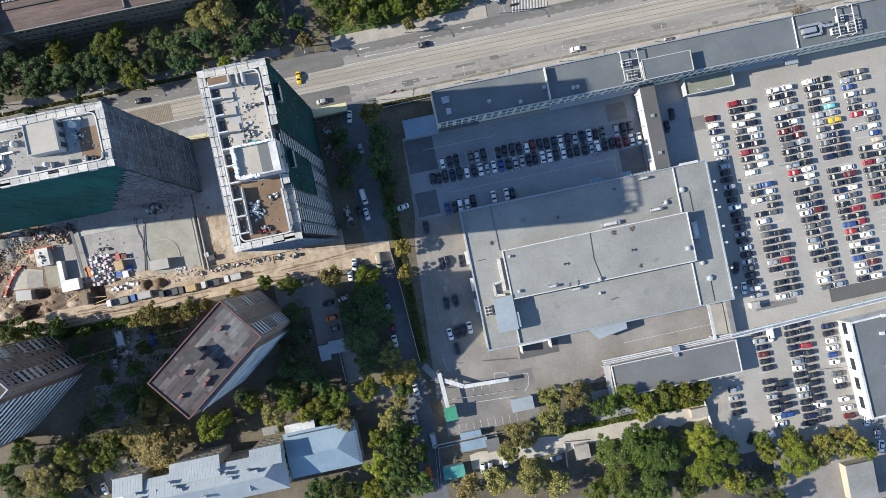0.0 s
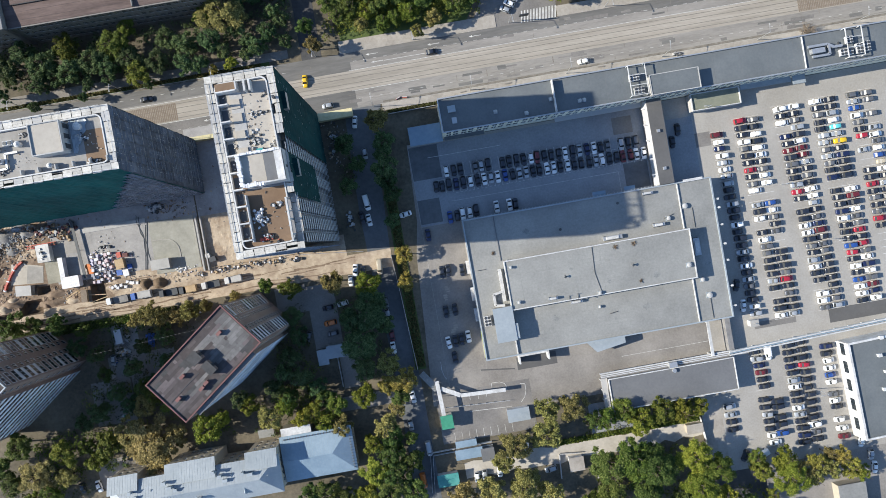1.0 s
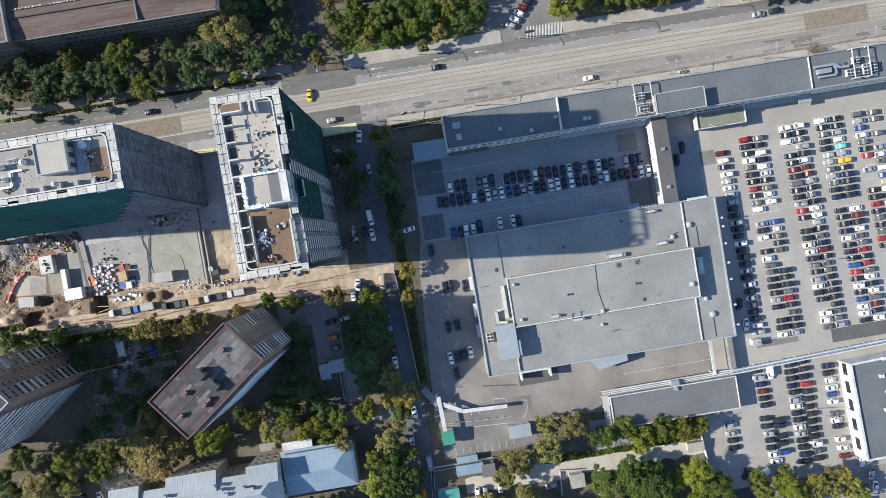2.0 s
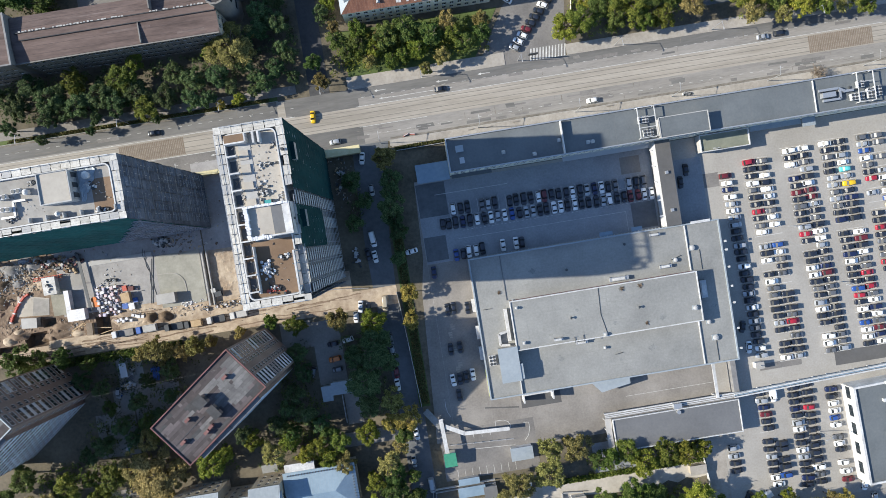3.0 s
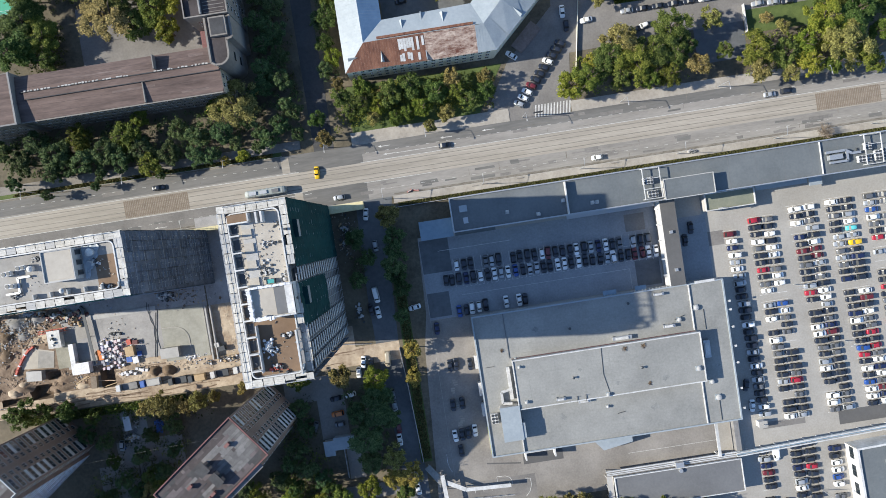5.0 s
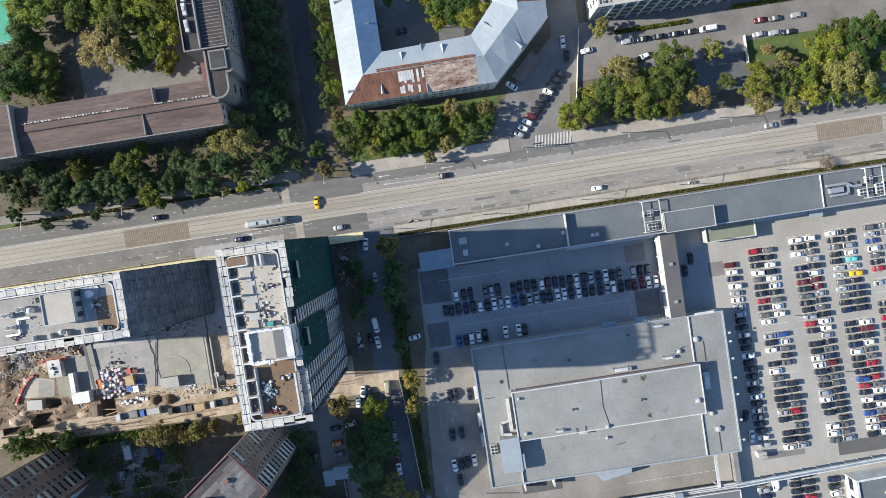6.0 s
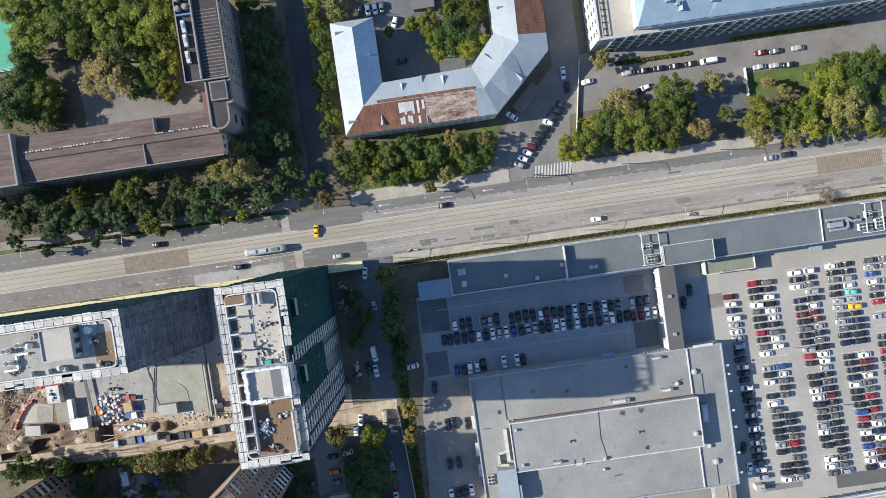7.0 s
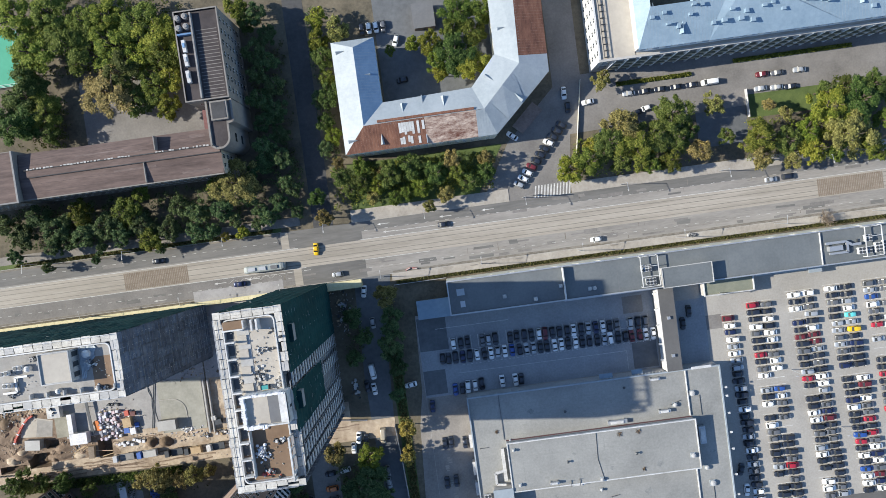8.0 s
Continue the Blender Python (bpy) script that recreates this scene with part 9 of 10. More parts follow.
zig = [(-66 + 1.9 * k, 59.2 + 1.3 * (k % 2)) for k in range(11)]
for p, q in zip(zig, zig[1:]):
    bar(bm, (*p, 0.02), (*q, 0.02), 0.07)
solo("lane_markings", bm, M["paint"], "worn white lane dashes and arrows on the avenue", "road marking", kind="stuff")
for k in range(12):
    solo("crossing_stripe", boxes((-0.24, -2.2, 0, 0.24, 2.2, 0.045)), M["paint"], "white stripe of a pedestrian crossing", "road marking", "crossing stripes", "structure", x=45.4 + 1.1 * k, y=76.6, rz=-10)
sheet("crossing_band", M["tram_bed"], "pale raised crossing band across the lanes", [(-45.6, 68.6, -42.9, 74.4), (-42.6, 55.3, -39.8, 61.2)], 0.06, "crossing")

# ---- trees ----
TREE_WORDS = {"b": "dark blue-green broadleaf tree", "d": "dark green broadleaf tree", "g": "green broadleaf tree", "l": "yellow-green broadleaf tree", "o": "olive brown early-autumn tree", "y": "yellow autumn tree"}
CROWN, TRUNK = {}, {}
SHAPES = 6


def crown_mesh(shape, col):
    """A crown of radius 1 and height 1.9 or so: leaf blades gathered in uneven clumps, with gaps."""
    r = random.Random(100 + shape)
    base = CROWN.get((shape, None))
    if base is None:
        verts, faces = [], []
        clumps = []
        lobes = [(0.0, 0.0, 0.25, 0.55)]
        for k in range(6 + shape % 3):
            a, q = k * 2.39996 + r.uniform(-0.4, 0.4), r.uniform(0.4, 0.68)
            lobes.append((q * math.cos(a), q * math.sin(a), r.uniform(-0.45, 0.5) - 0.2 * q, r.uniform(0.28, 0.46)))
        n = 58 + shape % SHAPES * 3
        for k in range(n):
            lx, ly, lz, lr = lobes[k % len(lobes)]
            z = r.uniform(-0.45, 1.0)
            a, q = r.uniform(0, 6.283), math.sqrt(1 - z * z) * lr
            clumps.append((lx + q * math.cos(a), ly + q * math.sin(a), lz + z * lr * 1.1, r.uniform(0.11, 0.24)))
        for cx, cy, cz, cr in clumps:
            for k in range(96 if shape < SHAPES else 210):
                u, v, w = (r.gauss(0, 1) for _ in range(3))
                q = math.sqrt(u * u + v * v + w * w) or 1
                d = cr * min(1.5, abs(r.gauss(0.75, 0.28)))
                p = Vector((cx + u / q * d, cy + v / q * d, cz + abs(w / q) * d * 0.8 - 0.1))
                nrm = (Vector((u, v, abs(w) + 0.6)).normalized() + Vector((r.uniform(-1, 1), r.uniform(-1, 1), r.uniform(-0.2, 1.0)))).normalized()
                s = nrm.orthogonal().normalized()
                t = nrm.cross(s)
                a = r.uniform(0, 6.28)
                s, t = s * math.cos(a) + t * math.sin(a), t * math.cos(a) - s * math.sin(a)
                z = r.uniform(0.04, 0.085) * (1.0 if shape < SHAPES else 0.68)
                i = len(verts)
                verts += [p - s * z * 0.7, p + s * z * 0.7 + t * z * 0.2, p + t * z * 1.7]
                faces.append((i, i + 1, i + 2))
        base = bpy.data.meshes.new("crown")
        base.from_pydata([v.to_tuple() for v in verts], [], faces)
        CROWN[shape, None] = base
    me = base.copy()
    me.materials.append(LEAF[col])
    return me


def trunk_mesh(shape):
    r = random.Random(300 + shape)
    bm = bmesh.new()
    tube(bm, 0, 0, -0.05, 1.0, 0.09, 8, 0.06)
    for k in range(6):
        a = k * 1.05 + r.uniform(-0.3, 0.3)
        b = Vector((0, 0, 0.75 + 0.06 * k))
        e = b + Vector((math.cos(a) * r.uniform(0.35, 0.6), math.sin(a) * r.uniform(0.35, 0.6), r.uniform(0.35, 0.7)))
        bar(bm, b, e, 0.05)
        bar(bm, e - (e - b) * 0.35, e + Vector((r.uniform(-0.3, 0.3), r.uniform(-0.3, 0.3), 0.25)), 0.03)
    bar(bm, (0, 0, 0.95), (0.05, 0.03, 1.7), 0.06)
    return to_mesh("trunk", bm, M["bark"])


PROTO = {}
trnd = random.Random(5)


def tree(col, x, y, r, where):
    shape = trnd.randrange(SHAPES) + (SHAPES if r > 5.2 else 0)
    h = min(14, 5 + 1.35 * r)
    s = pose(x, y, 0.0, 0, 0, trnd.uniform(0, 360))
    if (shape, col) not in PROTO:
        o = thing("tree", f"{TREE_WORDS[col]} with an uneven crown", "tree")
        if shape not in TRUNK:
            TRUNK[shape] = trunk_mesh(shape)
        part("trunk", TRUNK[shape], None, o)
        c = part("crown", crown_mesh(shape, col), None, o)
        PROTO[shape, col] = o
    else:
        o = copy_thing(PROTO[shape, col], s)
    o.matrix_basis = s
    for ch in o.children:
        if ch.name.startswith("crown"):
            v, q = h * 0.36, 1.14 if r > 5.2 else 0.98
            ch.matrix_basis = Matrix.Translation((0, 0, h - v * 1.1)) @ Matrix.Diagonal((r * q * trnd.uniform(0.88, 1.08), r * q * trnd.uniform(0.88, 1.08), v * trnd.uniform(0.8, 1.1), 1))
        else:
            ch.matrix_basis = Matrix.Diagonal((max(1.2, r * 0.75), max(1.2, r * 0.75), h * 0.52, 1))
    tagged(o, f"{TREE_WORDS[col]} with {('a dense', 'an uneven', 'a loose')[shape % 3]} crown", group=where)
    return o


def grove(where, col, spots):
    for x, y, r in spots:
        tree(col, x, y, r, where)


grove("belt north of the avenue", "b", [(-136.1,89.4,4.2), (-130.6,84.7,4.8), (-135.5,78.5,3.0), (-124.8,90.8,4.6), (-119.4,86.2,5.0), (-122.2,79.7,3.4), (-110.4,82.0,4.6), (-103.1,84.9,4.6), (-98.1,81.3,3.8), (-89.8,83.1,4.2), (-81.2,81.0,4.2), (-76.4,88.1,3.8), (-70.7,85.4,4.2), (-72.8,78.8,3.8), (-62.0,84.2,4.6), (-67.3,78.1,3.0), (-43.6,85.6,2.7), (-49.8,83.5,2.7), (-106.1,77.5,2.7), (-86.0,74.7,1.9), (-109.1,73.9,1.5), (-126.0,73.2,1.9), (-49.7,97.2,3.0), (-116.3,80.8,3.0)])
grove("belt north of the avenue", "g", [(-110.8,90.8,5.0), (-94.5,88.6,5.0), (-89.4,93.8,3.4), (-88.6,78.0,4.2), (-64.0,93.3,3.0)])
grove("belt north of the avenue", "o", [(-55.6,92.9,6.9)])
grove("belt north of the avenue", "l", [(-56.8,76.6,2.7)])
grove("belt north of the avenue", "y", [(-63.5,75.6,1.7)])
grove("trees before the courtyard house", "o", [(-28.0,77.6,3.4), (14.3,79.7,3.0), (8.1,76.6,2.3), (-14.2,139.2,4.6), (-10.6,82.2,2.6), (17.7,91.2,3.4), (-20.8,95.4,2.4), (29.4,90.4,2.8), (-6.2,90.6,2.6)])
grove("trees before the courtyard house", "d", [(-29.9,84.7,3.0), (-3.8,88.8,4.6), (3.3,90.8,4.6), (22.6,83.3,3.8), (-18.0,86.0,3.4), (-21.2,130.7,4.2), (-20.5,118.0,4.6), (-23.3,110.0,3.4)])
grove("trees before the courtyard house", "d", [(-20.8,90.6,3.6), (11.6,87.7,4.4), (28.7,85.4,3.6), (-13.4,88.0,3.6)])
grove("trees before the courtyard house", "g", [(-13.1,92.8,3.6), (-3.1,81.1,2.7), (19.2,86.8,3.6), (-20.4,124.1,3.4), (-14.1,86.5,2.7), (1.1,82.4,3.0)])
grove("trees before the courtyard house", "l", [(-8.3,85.9,3.2), (6.1,83.6,3.4), (-21.2,104.9,3.0), (-21.4,136.6,3.8), (-21.2,145.2,3.8)])
grove("trees in the inner courtyard", "l", [(15.6,131.4,4.2), (28.7,121.7,5.3), (16.6,124.6,3.8), (18.0,120.8,3.0), (9.8,131.6,2.7)])
grove("trees in the inner courtyard", "d", [(22.6,126.1,6.5)])
grove("trees in the inner courtyard", "g", [(31.0,131.9,5.0), (26.4,139.9,5.7), (34.0,139.2,4.6), (1.8,131.0,1.7), (23.7,134.0,4.6)])
grove("wood in the back yard", "l", [(-120.7,158.2,7.6), (-116.8,146.3,6.9), (-90.5,154.0,6.9), (-90.0,144.5,6.9), (-74.4,146.1,6.5), (-73.4,131.1,5.0), (-74.9,121.8,4.6), (-81.7,139.9,5.0)])
grove("wood in the back yard", "g", [(-109.2,157.6,7.6), (-105.1,146.6,7.2), (-116.9,125.5,5.3), (-80.4,150.8,6.5), (-73.8,138.5,6.1), (-78.3,129.8,5.3), (-47.2,151.4,4.6), (-98.7,153.5,5.7), (-121.5,140.4,4.6)])
grove("wood in the back yard", "d", [(-122.1,131.8,6.5), (-128.3,123.0,7.6), (-117.0,118.0,3.8), (-88.7,134.8,6.5), (-85.9,125.1,5.0), (-45.4,145.8,3.4)])
grove("wood in the back yard", "o", [(-92.5,128.6,8.4)])
grove("trees beside the forecourt", "l", [(57.3,82.4,4.6), (139.1,77.9,5.0), (145.5,91.1,6.4), (137.7,84.7,4.8), (66.2,88.6,3.6)])
grove("trees beside the forecourt", "g", [(63.3,84.5,5.0), (80.5,86.7,6.5), (90.8,80.7,4.6), (84.2,80.7,3.8), (121.4,84.1,5.7), (158.2,78.1,5.0), (163.5,85.2,3.8), (146.9,75.9,4.2), (161.9,74.0,2.7)])
grove("trees beside the forecourt", "d", [(71.4,89.0,5.7), (86.8,89.8,5.7), (93.1,96.4,6.5), (94.4,86.9,4.6), (111.3,86.7,3.0), (74.8,82.9,4.2), (131.0,81.9,5.0), (155.1,91.7,6.9), (99.0,90.3,3.4)])
grove("trees beside the forecourt", "o", [(75.9,94.1,5.7), (101.8,83.1,4.2), (108.4,97.6,3.8), (71.8,111.3,3.4), (122.0,77.4,4.6), (132.0,91.6,3.0), (150.3,82.8,7.6), (127.0,95.3,2.3), (131.9,75.2,3.4)])
grove("trees beside the forecourt", "d", [(151.6,97.0,4.6), (160.2,96.4,5.4), (168.4,95.2,5.4), (145.4,97.2,3.6)])
grove("trees along the side street", "o", [(-11.2,48.8,4.6), (-35.2,-3.7,4.6), (-21.8,-34.5,4.2)])
grove("trees along the side street", "b", [(-10.0,40.7,3.8), (-11.6,31.0,4.6), (-9.8,22.8,3.4), (-11.8,13.3,3.0), (-25.6,-15.5,6.5), (-29.9,-26.6,5.7), (-20.9,-20.7,3.8), (-23.5,42.5,3.8), (-20.2,35.0,3.0), (-24.7,27.9,3.0), (-11.0,36.0,3.4), (-10.9,27.1,3.0), (-29.8,-34.8,4.2), (-32.4,-18.3,3.8)])
grove("trees along the side street", "y", [(-10.0,1.3,3.0), (-11.0,-8.3,3.4), (-17.3,-41.4,4.2), (-23.5,-42.2,3.4)])
grove("trees along the side street", "l", [(-23.9,-6.5,4.2), (-31.8,-44.3,4.2)])
grove("trees south of the brick tower", "l", [(-49.8,-46.5,3.9), (-54.5,-48.8,3.6), (-47.2,-51.1,3.8), (-31.4,-61.4,4.2), (-32.4,-70.9,5.3), (-35.2,-79.5,4.6), (-39.1,-78.2,3.0)])
grove("trees south of the brick tower", "g", [(-42.0,-46.0,4.0)])
grove("trees south of the brick tower", "o", [(-41.7,-53.2,4.2), (-26.3,-56.3,5.0), (-21.3,-50.8,3.0)])
grove("trees south of the brick tower", "d", [(-26.3,-65.4,4.6), (-23.6,-71.9,5.0), (-29.0,-78.6,5.3), (-18.6,-61.5,2.7), (-50.2,-75.3,4.6), (-44.9,-77.7,3.8), (-56.2,-75.1,4.2)])
grove("trees round the brick towers", "o", [(-107.2,-34.4,3.8), (-112.3,-42.9,5.3), (-105.1,-48.0,7.6), (-137.0,-53.9,3.8), (-146.4,-51.3,5.7), (-65.0,-46.2,4.2), (-98.4,-4.3,5.0), (-91.3,-5.9,3.4), (-85.4,-5.0,3.6), (-80.2,-4.4,2.6), (-104.8,-4.6,2.8), (-97.7,-46.3,4.2), (-70.1,-2.5,2.3)])
grove("trees round the brick towers", "l", [(-86.4,-45.5,5.0), (-81.8,-44.0,2.7), (-72.1,-41.0,3.0), (-59.6,-43.6,3.4)])
grove("trees round the brick towers", "g", [(-121.0,-45.2,4.6), (-136.7,-45.7,5.0), (-51.1,-3.4,3.8), (-58.7,-0.9,2.7), (-126.4,-50.2,3.8)])
grove("trees round the brick towers", "d", [(-151.5,-40.6,4.6), (-155.8,-52.5,5.0), (-59.8,-38.7,2.7), (-146.5,-0.1,5.0), (-131.7,-1.3,3.8), (-123.0,-5.2,3.0), (-139.6,-0.7,3.4), (-158.6,-46.1,4.6)])
grove("trees round the brick towers", "b", [(-108.2,-20.4,3.8), (-104.6,-14.0,3.0), (-95.6,-11.6,3.6), (-115.4,-28.4,3.4), (-111.8,-33.0,3.0), (-122.6,-34.0,3.8), (-128.6,-36.8,3.4), (-101.6,-26.6,3.4), (-96.8,-20.4,2.8), (-120.2,-14.2,3.0), (-126.0,-10.8,3.4), (-54.6,-27.0,4.2), (-52.8,-34.4,4.0), (-62.6,-36.4,3.4), (-50.4,-20.2,3.6), (-51.6,-12.8,3.2), (-58.6,-31.8,3.2), (-47.4,-38.6,3.4), (-74.8,-38.2,3.0)])
grove("trees round the brick towers", "d", [(-106.6,-27.8,2.8), (-118.8,-21.6,2.6), (-57.6,-40.0,3.0), (-45.6,-43.4,3.6)])
grove("trees along the north side street", "b", [(-47.2,80.6,3.2), (-42.2,84.4,3.4), (-37.4,88.6,2.8), (-53.2,87.6,3.4), (-37.2,80.8,2.4), (-58.8,80.8,3.0), (-51.4,78.4,2.4), (-44.6,104.0,4.2), (-39.6,99.6,3.6), (-43.8,112.2,4.0), (-38.8,107.4,3.4), (-44.4,120.4,4.2), (-39.2,115.6,3.8), (-43.6,128.6,4.0), (-38.6,123.8,3.6), (-44.0,136.6,4.2), (-39.0,132.4,3.6), (-38.6,141.4,3.8), (-46.2,98.0,3.4), (-39.8,91.4,3.0), (-41.6,148.8,4.0), (-24.4,117.4,3.0), (-24.6,101.0,2.8)])
grove("trees along the sandy path", "o", [(16.5,-70.2,5.7), (27.8,-68.8,5.0), (38.4,-61.1,5.0), (29.7,-60.4,4.2), (17.5,-84.4,5.7), (5.7,-84.1,5.0), (-4.5,-85.0,5.0), (25.6,-89.4,5.0), (11.5,-75.7,3.8)])
grove("trees along the sandy path", "g", [(49.3,-67.6,4.2), (55.9,-65.0,3.8), (69.3,-67.8,4.2), (55.7,-82.4,6.5), (39.4,-95.5,4.6), (84.2,-90.7,5.7)])
grove("trees along the sandy path", "l", [(60.8,-69.9,4.6), (76.1,-69.2,4.2), (82.5,-68.7,3.4), (77.2,-85.1,6.1), (77.3,-95.2,5.7), (86.3,-101.4,5.0)])
grove("trees along the sandy path", "d", [(47.6,-82.7,6.5), (62.9,-85.9,6.5), (47.3,-94.8,5.7), (58.6,-97.0,6.5), (70.6,-100.2,4.6), (45.6,-66.9,3.4)])
grove("trees south of the car park", "g", [(100.2,-94.5,4.2), (102.8,-104.6,2.7), (99.4,-90.6,3.0)])
grove("trees south of the car park", "l", [(108.9,-98.0,5.7), (108.7,-92.3,4.2), (135.9,-102.6,2.7)])
grove("trees south of the car park", "y", [(119.4,-95.4,3.8), (128.2,-94.8,3.8), (131.6,-99.6,3.6)])
grove("trees south of the car park", "o", [(114.8,-97.6,3.6), (124.0,-98.4,3.6), (124.6,-93.6,3.0), (118.6,-100.8,3.4)])


# clipped hedge, low shrubs and undergrowth
def hedge(label, x0, y0, x1, y1, h, n, col, seed):
    r = random.Random(seed)
    v, f = [], []
    for k in range(n):
        p = Vector((r.uniform(x0, x1), r.uniform(y0, y1), 0.1 + h * math.sqrt(r.random()) * (0.75 + 0.25 * noise.noise(Vector((k * 0.01, seed, 0))))))
        nrm = Vector((r.uniform(-1, 1), r.uniform(-1, 1), r.uniform(0.2, 1.2))).normalized()
        s = nrm.orthogonal().normalized() * r.uniform(0.12, 0.26)
        t = nrm.cross(s)
        i = len(v)
        v += [(p - s - t).to_tuple(), (p + s - t).to_tuple(), (p + s + t).to_tuple(), (p - s + t).to_tuple()]
        f.append((i, i + 1, i + 2, i + 3))
    me = bpy.data.meshes.new("hedge")
    me.from_pydata(v, [], f)
    me.materials.append(LEAF[col])
    return tagged(new("hedge", me), label, "hedge", kind="stuff")


hedge("low dark hedge along the long block", -7, 51.5, 172, 52.4, 0.8, 7000, "h", 1)
hedge("low green hedge before the institute", 78, 109.3, 104, 110.5, 0.9, 1800, "g", 2)
hedge("low green hedge before the institute", 119, 111.7, 160, 112.9, 0.9, 2400, "g", 3)
hedge("rough shrubs along the footway", -140, 75.0, -48, 76.0, 0.8, 2200, "h", 4)
hedge("weedy grass beside the fence", -12.6, -39, -9.6, 28, 0.4, 2600, "h", 5)
hedge("shrubs beside the sandy path", 30, -75.4, 84, -73.6, 1.4, 3000, "g", 6)
hedge("shrubs beside the site road", -150, -5.6, -92, -2.6, 1.6, 3600, "d", 7)


def undergrowth(label, areas, col, seed, h=4.0, dense=5.0):
    """Young trees and shrubs that close the gaps under the crowns: leaf blades in uneven clumps."""
    r = random.Random(seed)
    v, f = [], []
    for x0, y0, x1, y1 in areas:
        for c in range(int((x1 - x0) * (y1 - y0) / 3.5)):
            cx, cy, top = r.uniform(x0, x1), r.uniform(y0, y1), h * r.uniform(0.35, 1.0)
            rad = r.uniform(0.6, 1.5)
            for k in range(int(dense * 3.5 * rad)):
                d = Vector((r.gauss(0, 1), r.gauss(0, 1), r.gauss(0, 1))).normalized() * rad * r.uniform(0.5, 1.05)
                p = Vector((cx, cy, max(0.2, top - rad * 0.8))) + Vector((d.x, d.y, abs(d.z) * 0.9))
                nrm = (d + Vector((r.uniform(-1, 1), r.uniform(-1, 1), r.uniform(0, 1.4)))).normalized()
                s = nrm.orthogonal().normalized() * r.uniform(0.16, 0.34)
                t = nrm.cross(s)
                i = len(v)
                v += [(p - s).to_tuple(), (p + s + t * 0.3).to_tuple(), (p + t * 1.8).to_tuple()]
                f.append((i, i + 1, i + 2))
    me = bpy.data.meshes.new("undergrowth")
    me.from_pydata(v, [], f)
    me.materials.append(LEAF[col])
    return tagged(new("undergrowth", me), label, "undergrowth", kind="stuff")


undergrowth("dark undergrowth filling the tree belt north of the avenue", [(-140, 79.5, -48, 94.5)], "b", 51, 5.5)
undergrowth("mixed green shrubs before the courtyard house", [(-24, 80, 31, 94)], "g", 52, 4.5)
undergrowth("yellowish shrubs between trees before the courtyard house", [(-22, 80.5, 29, 93)], "l", 53, 4.0, 2.0)
undergrowth("green shrubs under the trees beside the forecourt", [(60, 79.5, 99, 92), (120.5, 77, 165, 90)], "g", 54, 4.5)
undergrowth("dark undergrowth in the wood behind the long house", [(-121, 138, -68, 165), (-130, 114, -112, 136)], "d", 55, 5.0)
undergrowth("dark shrubs along the side streets", [(-34, -40, -22.5, -10), (-37.6, -21, -33, -6), (-27, 26, -21.8, 46), (-12.6, 6, -9.6, 47), (-47, 82, -35, 100), (-25.5, 97, -20, 150)], "b", 56, 3.5)
undergrowth("green shrubs along the sandy path", [(42, -73.5, 84, -66), (42, -100, 74, -81.5)], "g", 57, 4.0)
undergrowth("dark shrubs and saplings in the shaded yards", [(-126, -38, -94, -8), (-62, -42, -48, -10), (-47.5, 97, -35, 152), (-92, -12, -84, -4)], "h", 59, 2.4, 3.0)
undergrowth("green shrubs round the brick towers", [(-90, -50, -80, -42), (-150, -56, -118, -40), (-120, -9, -95, -3), (-78, -43, -46, -36.5)], "g", 58, 3.0)
# the leafless shrub on the verge
o = thing("bare_tree", "leafless brown shrubby tree on the verge", "tree", x=143.4, y=54.0)
r = random.Random(91)
bm = bmesh.new()
tube(bm, 0, 0, 0, 1.6, 0.16, 8, 0.1)
part("trunk", bm, M["bark"], o)
bm = bmesh.new()
for k in range(70):
    a, e = r.uniform(0, 6.28), r.uniform(0.35, 1.3)
    b = Vector((0, 0, r.uniform(0.5, 1.5)))
    tip = b + Vector((math.cos(a) * math.cos(e), math.sin(a) * math.cos(e), math.sin(e))) * r.uniform(2.4, 4.6)
    bar(bm, b, tip, 0.06)
    for q in range(5):
        m = b.lerp(tip, r.uniform(0.35, 0.95))
        bar(bm, m, m + Vector((r.uniform(-1, 1), r.uniform(-1, 1), r.uniform(0, 0.8))), 0.04)
part("twig_mass", bm, M["track_timber"], o)
# overhead cable from the brick tower to the west block
bm = bmesh.new()
ends = Vector((-66.2, -8.6, BH)), Vector((-150.0, -14.0, 40.2))
pts = [ends[0].lerp(ends[1], k / 16) - Vector((0, 0, 3.0 * math.sin(math.pi * k / 16))) for k in range(17)]
for p, q in zip(pts, pts[1:]):
    bar(bm, p, q, 0.016)
solo("overhead_cable", bm, M["concrete_dark"], "slack pale cable strung between the two brick towers", "cable")

# hoses snaking over the site slab
for k, (x, w, y0, y1) in enumerate(((-100.0, 0.7, 12.4, 31.4), (-99.2, 0.9, 13.5, 30.6))):
    bm = bmesh.new()
    pts = [(x + w * math.sin(4.2 * u + k) + 0.3 * math.sin(13 * u + 2 * k), y0 + (y1 - y0) * u) for u in (q / 22 for q in range(23))]
    for p, q in zip(pts, pts[1:]):
        bar(bm, (*p, 0.41 if 28.0 < p[1] < 30.0 else 0.13), (*q, 0.41 if 28.0 < q[1] < 30.0 else 0.13), 0.12)
    solo("hose", bm, M["steel_dark"], "black hose lying in bends on the concrete yard", "hose", "site hoses")

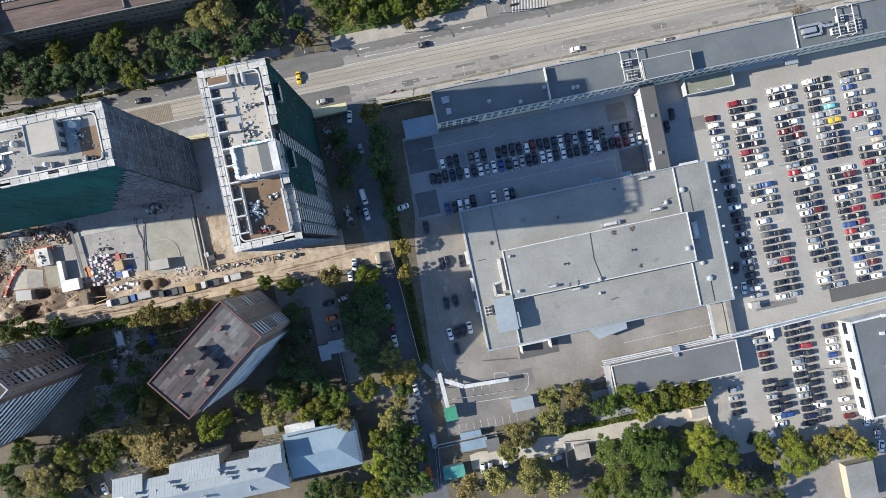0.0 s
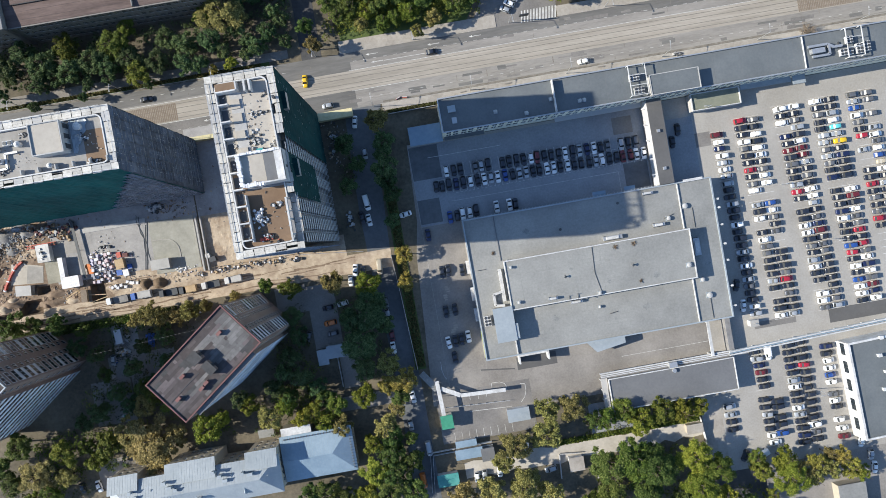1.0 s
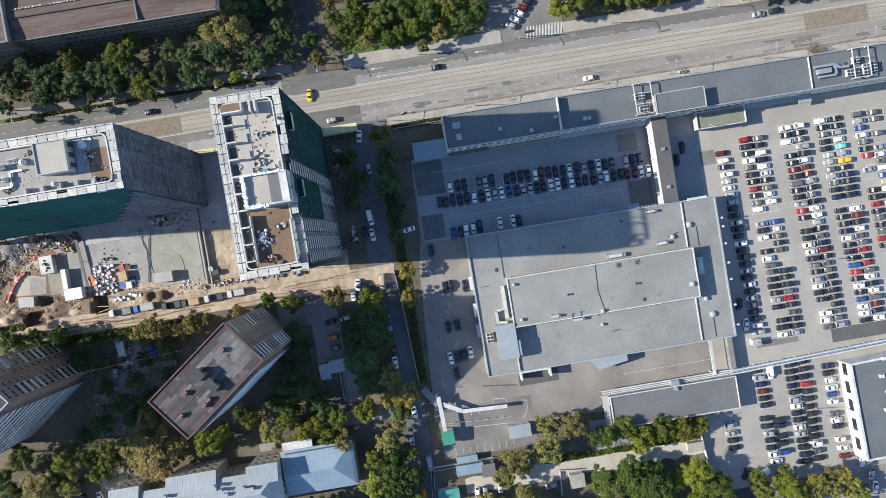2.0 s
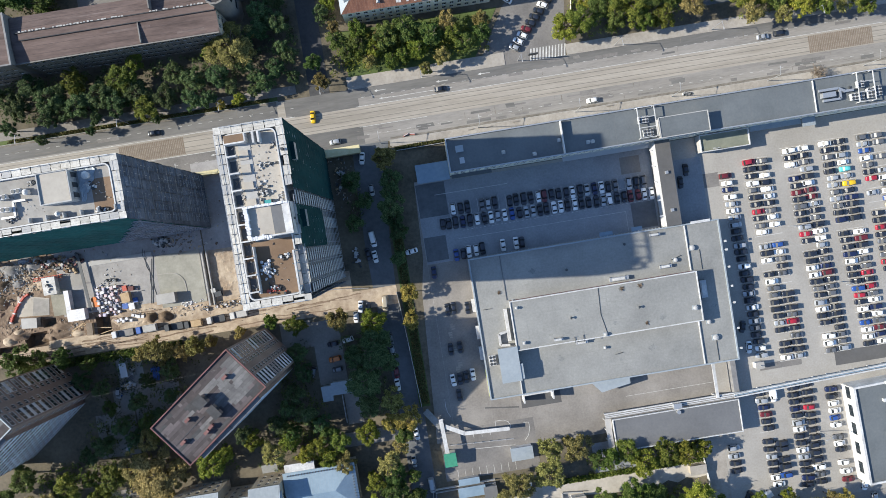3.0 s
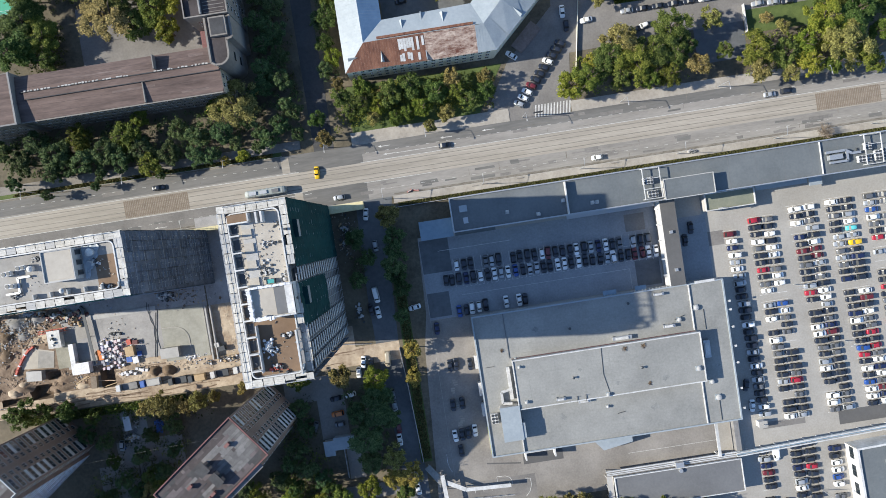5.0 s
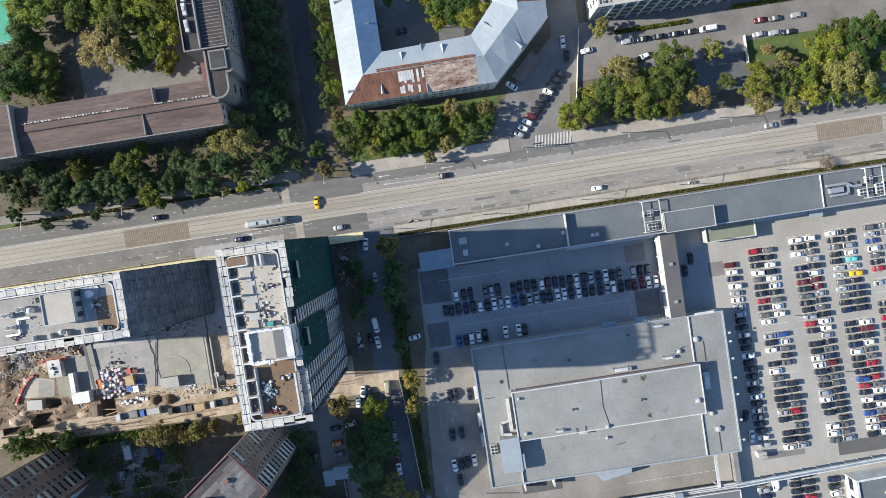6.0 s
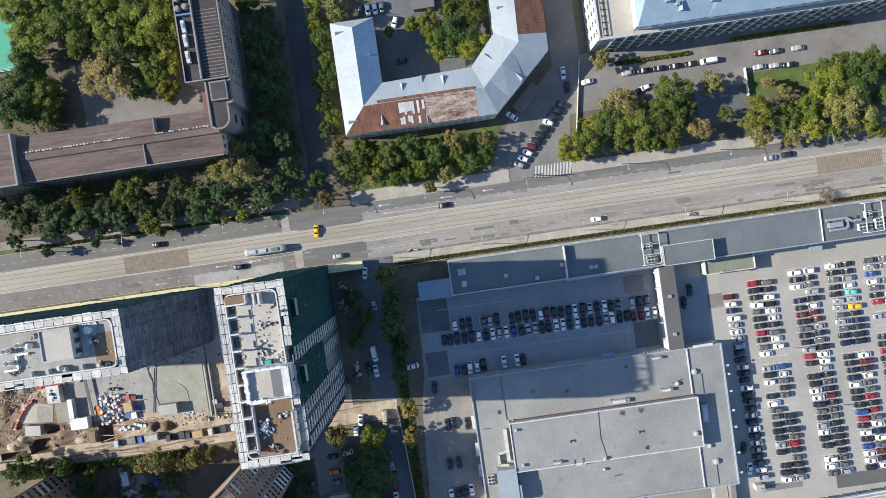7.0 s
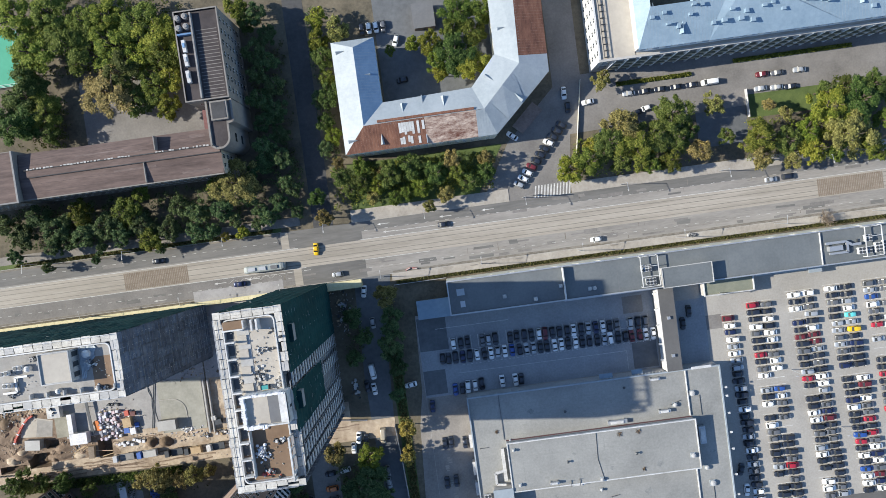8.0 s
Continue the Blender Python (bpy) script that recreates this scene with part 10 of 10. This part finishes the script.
# lumber, pipes and scrap in the shaded yard between the brick towers
# The dusty yard is widened with pale colour to brighten the shaded soil.
sheet("yard", M["asphalt_brown"], "dusty trodden yard between the brick towers, widened to brighten the shade", [(-116.6, -16.5, -107.5, -3.2), (-119.5, -24.5, -112.5, -16.5), (-127.0, -40.0, -113.0, -24.5), (-112.5, -31.0, -96.0, -16.5), (-57.5, -12.5, -46.6, -3.0)], 0.021, "yard")
for k, (x, y, n, L, mt) in enumerate(((-114.4, -8.2, 5, 9.0, "concrete"), (-112.6, -9.2, 3, 7.0, "steel"), (-110.8, -6.4, 3, 5.0, "timber"))):
    o = thing("pipe_bundle", "bundle of long pale pipes lying in the shaded yard", "pipes", "pipe bundles", x=x, y=y, z=0.03, rz=82 + 3 * k)
    for q in range(n):
        bm = bmesh.new()
        bar(bm, (-L / 2, 0.24 * q, 0.1), (L / 2, 0.24 * q + 0.1, 0.1), 0.2)
        part("pipe", bm, M[mt], o)
heap("material_heap", "pale boards and scrap in the shaded yard", "building material", -113.4, -15.4, 0.03, 26, 2.4, 1.0, 0.4, [M["concrete"], M["white"], M["timber"]], 101, 0.5, 1.5)
heap("material_heap", "white boxes beside the lumber in the yard", "building material", -111.2, -10.6, 0.03, 14, 0.8, 1.8, 0.5, [M["white"], M["concrete"]], 102, 0.5, 1.2)
heap("material_heap", "white and blue sacks by the yard's edge", "building material", -117.0, -18.0, 0.03, 10, 0.8, 1.0, 0.4, [M["white"], M["blue"]], 103, 0.4, 1.0)
heap("material_heap", "blue tarpaulin bundles under the trees", "building material", -103.0, -11.8, 0.03, 10, 1.4, 0.9, 0.4, [M["blue"]], 104, 0.8, 1.6)
heap("material_heap", "teal boxes beside a hut in the yard", "building material", -117.2, -37.6, 0.03, 6, 0.7, 1.0, 0.4, [M["green_roof"], M["white"]], 105, 0.6, 1.3)
heap("material_heap", "boards along the yard path", "building material", -120.0, -23.2, 0.03, 12, 2.2, 0.5, 0.3, [M["concrete"], M["track_timber"]], 106, 0.5, 1.5)
undergrowth("tall young trees crowding the shaded yards", [(-104, -34, -92, -14), (-128, -50, -96, -26), (-56, -44, -44, -30), (-62, -34, -50, -14)], "g", 60, 6.0, 2.2)
grove("trees in the shaded yards", "g", [(-129.0, -45.0, 3.2), (-143.0, -58.6, 4.0), (-151.0, -60.4, 4.0), (-103.0, -32.0, 3.2), (-98.6, -35.6, 3.0)])
grove("trees along the side street", "d", [(-19.4, -46.4, 3.6), (-24.6, -60.2, 4.2), (-19.8, -69.8, 4.2), (-20.6, -79.6, 4.4), (-27.4, -72.0, 4.6)])
grove("trees south of the car park", "d", [(93.4, -105.0, 4.0), (99.6, -111.4, 4.0), (94.6, -113.6, 4.0)])
undergrowth("olive shrubs on the bare ground by the brick tower", [(-168, -66, -131, -50)], "h", 62, 4.0, 2.4)
undergrowth("dark shrubs south of the brick tower", [(-72, -53, -44, -43)], "d", 63, 3.4, 3.4)
undergrowth("dark shrubs beside the shaded lane", [(90, -118, 103, -100)], "g", 61, 4.0, 2.6)

# wheel ruts in the site road
r = random.Random(33)
v, f = [], []
for k in range(34):
    x, y, n = r.uniform(-165, -40), r.uniform(-1.7, 3.7), r.randrange(6, 20)
    w, ph, z = r.uniform(0.12, 0.34), r.uniform(0, 6), 0.0535 + 0.0002 * (k % 8)
    for i in range(n):
        c = y + 0.45 * math.sin(0.21 * i + ph) + 0.1 * math.sin(1.3 * i)
        e = w * (0.5 + 0.5 * r.random())
        v += [(x + 1.3 * i, max(-2.1, c - e), z), (x + 1.3 * i, min(4.3, c + e), z)]
        if i:
            q = len(v)
            f.append((q - 4, q - 2, q - 1, q - 3))
me = bpy.data.meshes.new("wheel_rut")
me.from_pydata(v, [], f)
me.materials.append(M["dirt_brown"])
tagged(new("wheel_rut", me), "brown wheel ruts along the sandy site road", "ruts", kind="stuff")

# faded bay marks, a dark narrow strip and curved painted lines in the goods yard
v, f = [], []
for x, y in ((2.8, -13.5), (2.0, -16.3), (2.3, -21.7), (3.8, -23.4), (3.3, -26.6), (2.6, -28.9)):
    for k in range(3):
        q, w, d = len(v), r.uniform(0.5, 0.9), r.uniform(0.3, 0.5)
        cx, cy = x + r.uniform(-0.4, 0.4), y + 0.8 * (k - 1)
        v += [(cx - w, cy - d, 0.0362), (cx + w, cy - d * 0.8, 0.0362), (cx + w * 0.8, cy + d * 0.6, 0.0362), (cx - w * 0.9, cy + d * 0.7, 0.0362)]
        f.append((q, q + 1, q + 2, q + 3))
me = bpy.data.meshes.new("worn_mark")
me.from_pydata(v, [], f)
me.materials.append(M["tram_bed"])
tagged(new("worn_mark", me), "pale worn marks on the goods yard's asphalt", "ground marks", kind="stuff")
flat("drain_strip", M["asphalt_patch"], "dark narrow strip across the goods yard", [(9.6, -44.3), (21.7, -45.9), (21.7, -45.4), (9.6, -43.8)], 0.042, "drain")
for pts in ([(12.4, -51.2), (12.4, -49.3), (15.4, -49.4), (17.0, -50.2), (17.6, -51.4), (17.5, -52.7)], [(22.4, -51.3), (24.2, -51.6), (24.2, -54.0), (23.4, -56.2), (21.9, -57.8)], [(-4.0, -38.6), (-4.1, -41.5), (-3.7, -43.6), (-2.9, -45.2)], [(3.1, -57.9), (18.2, -58.8)]):
    bm = bmesh.new()
    for p, q in zip(pts, pts[1:]):
        bar(bm, (*p, 0.02), (*q, 0.02), 0.16)
    tagged(solo("painted_line", bm, M["paint"], "worn white line painted on the yard's asphalt", "road marking"), kind="structure")
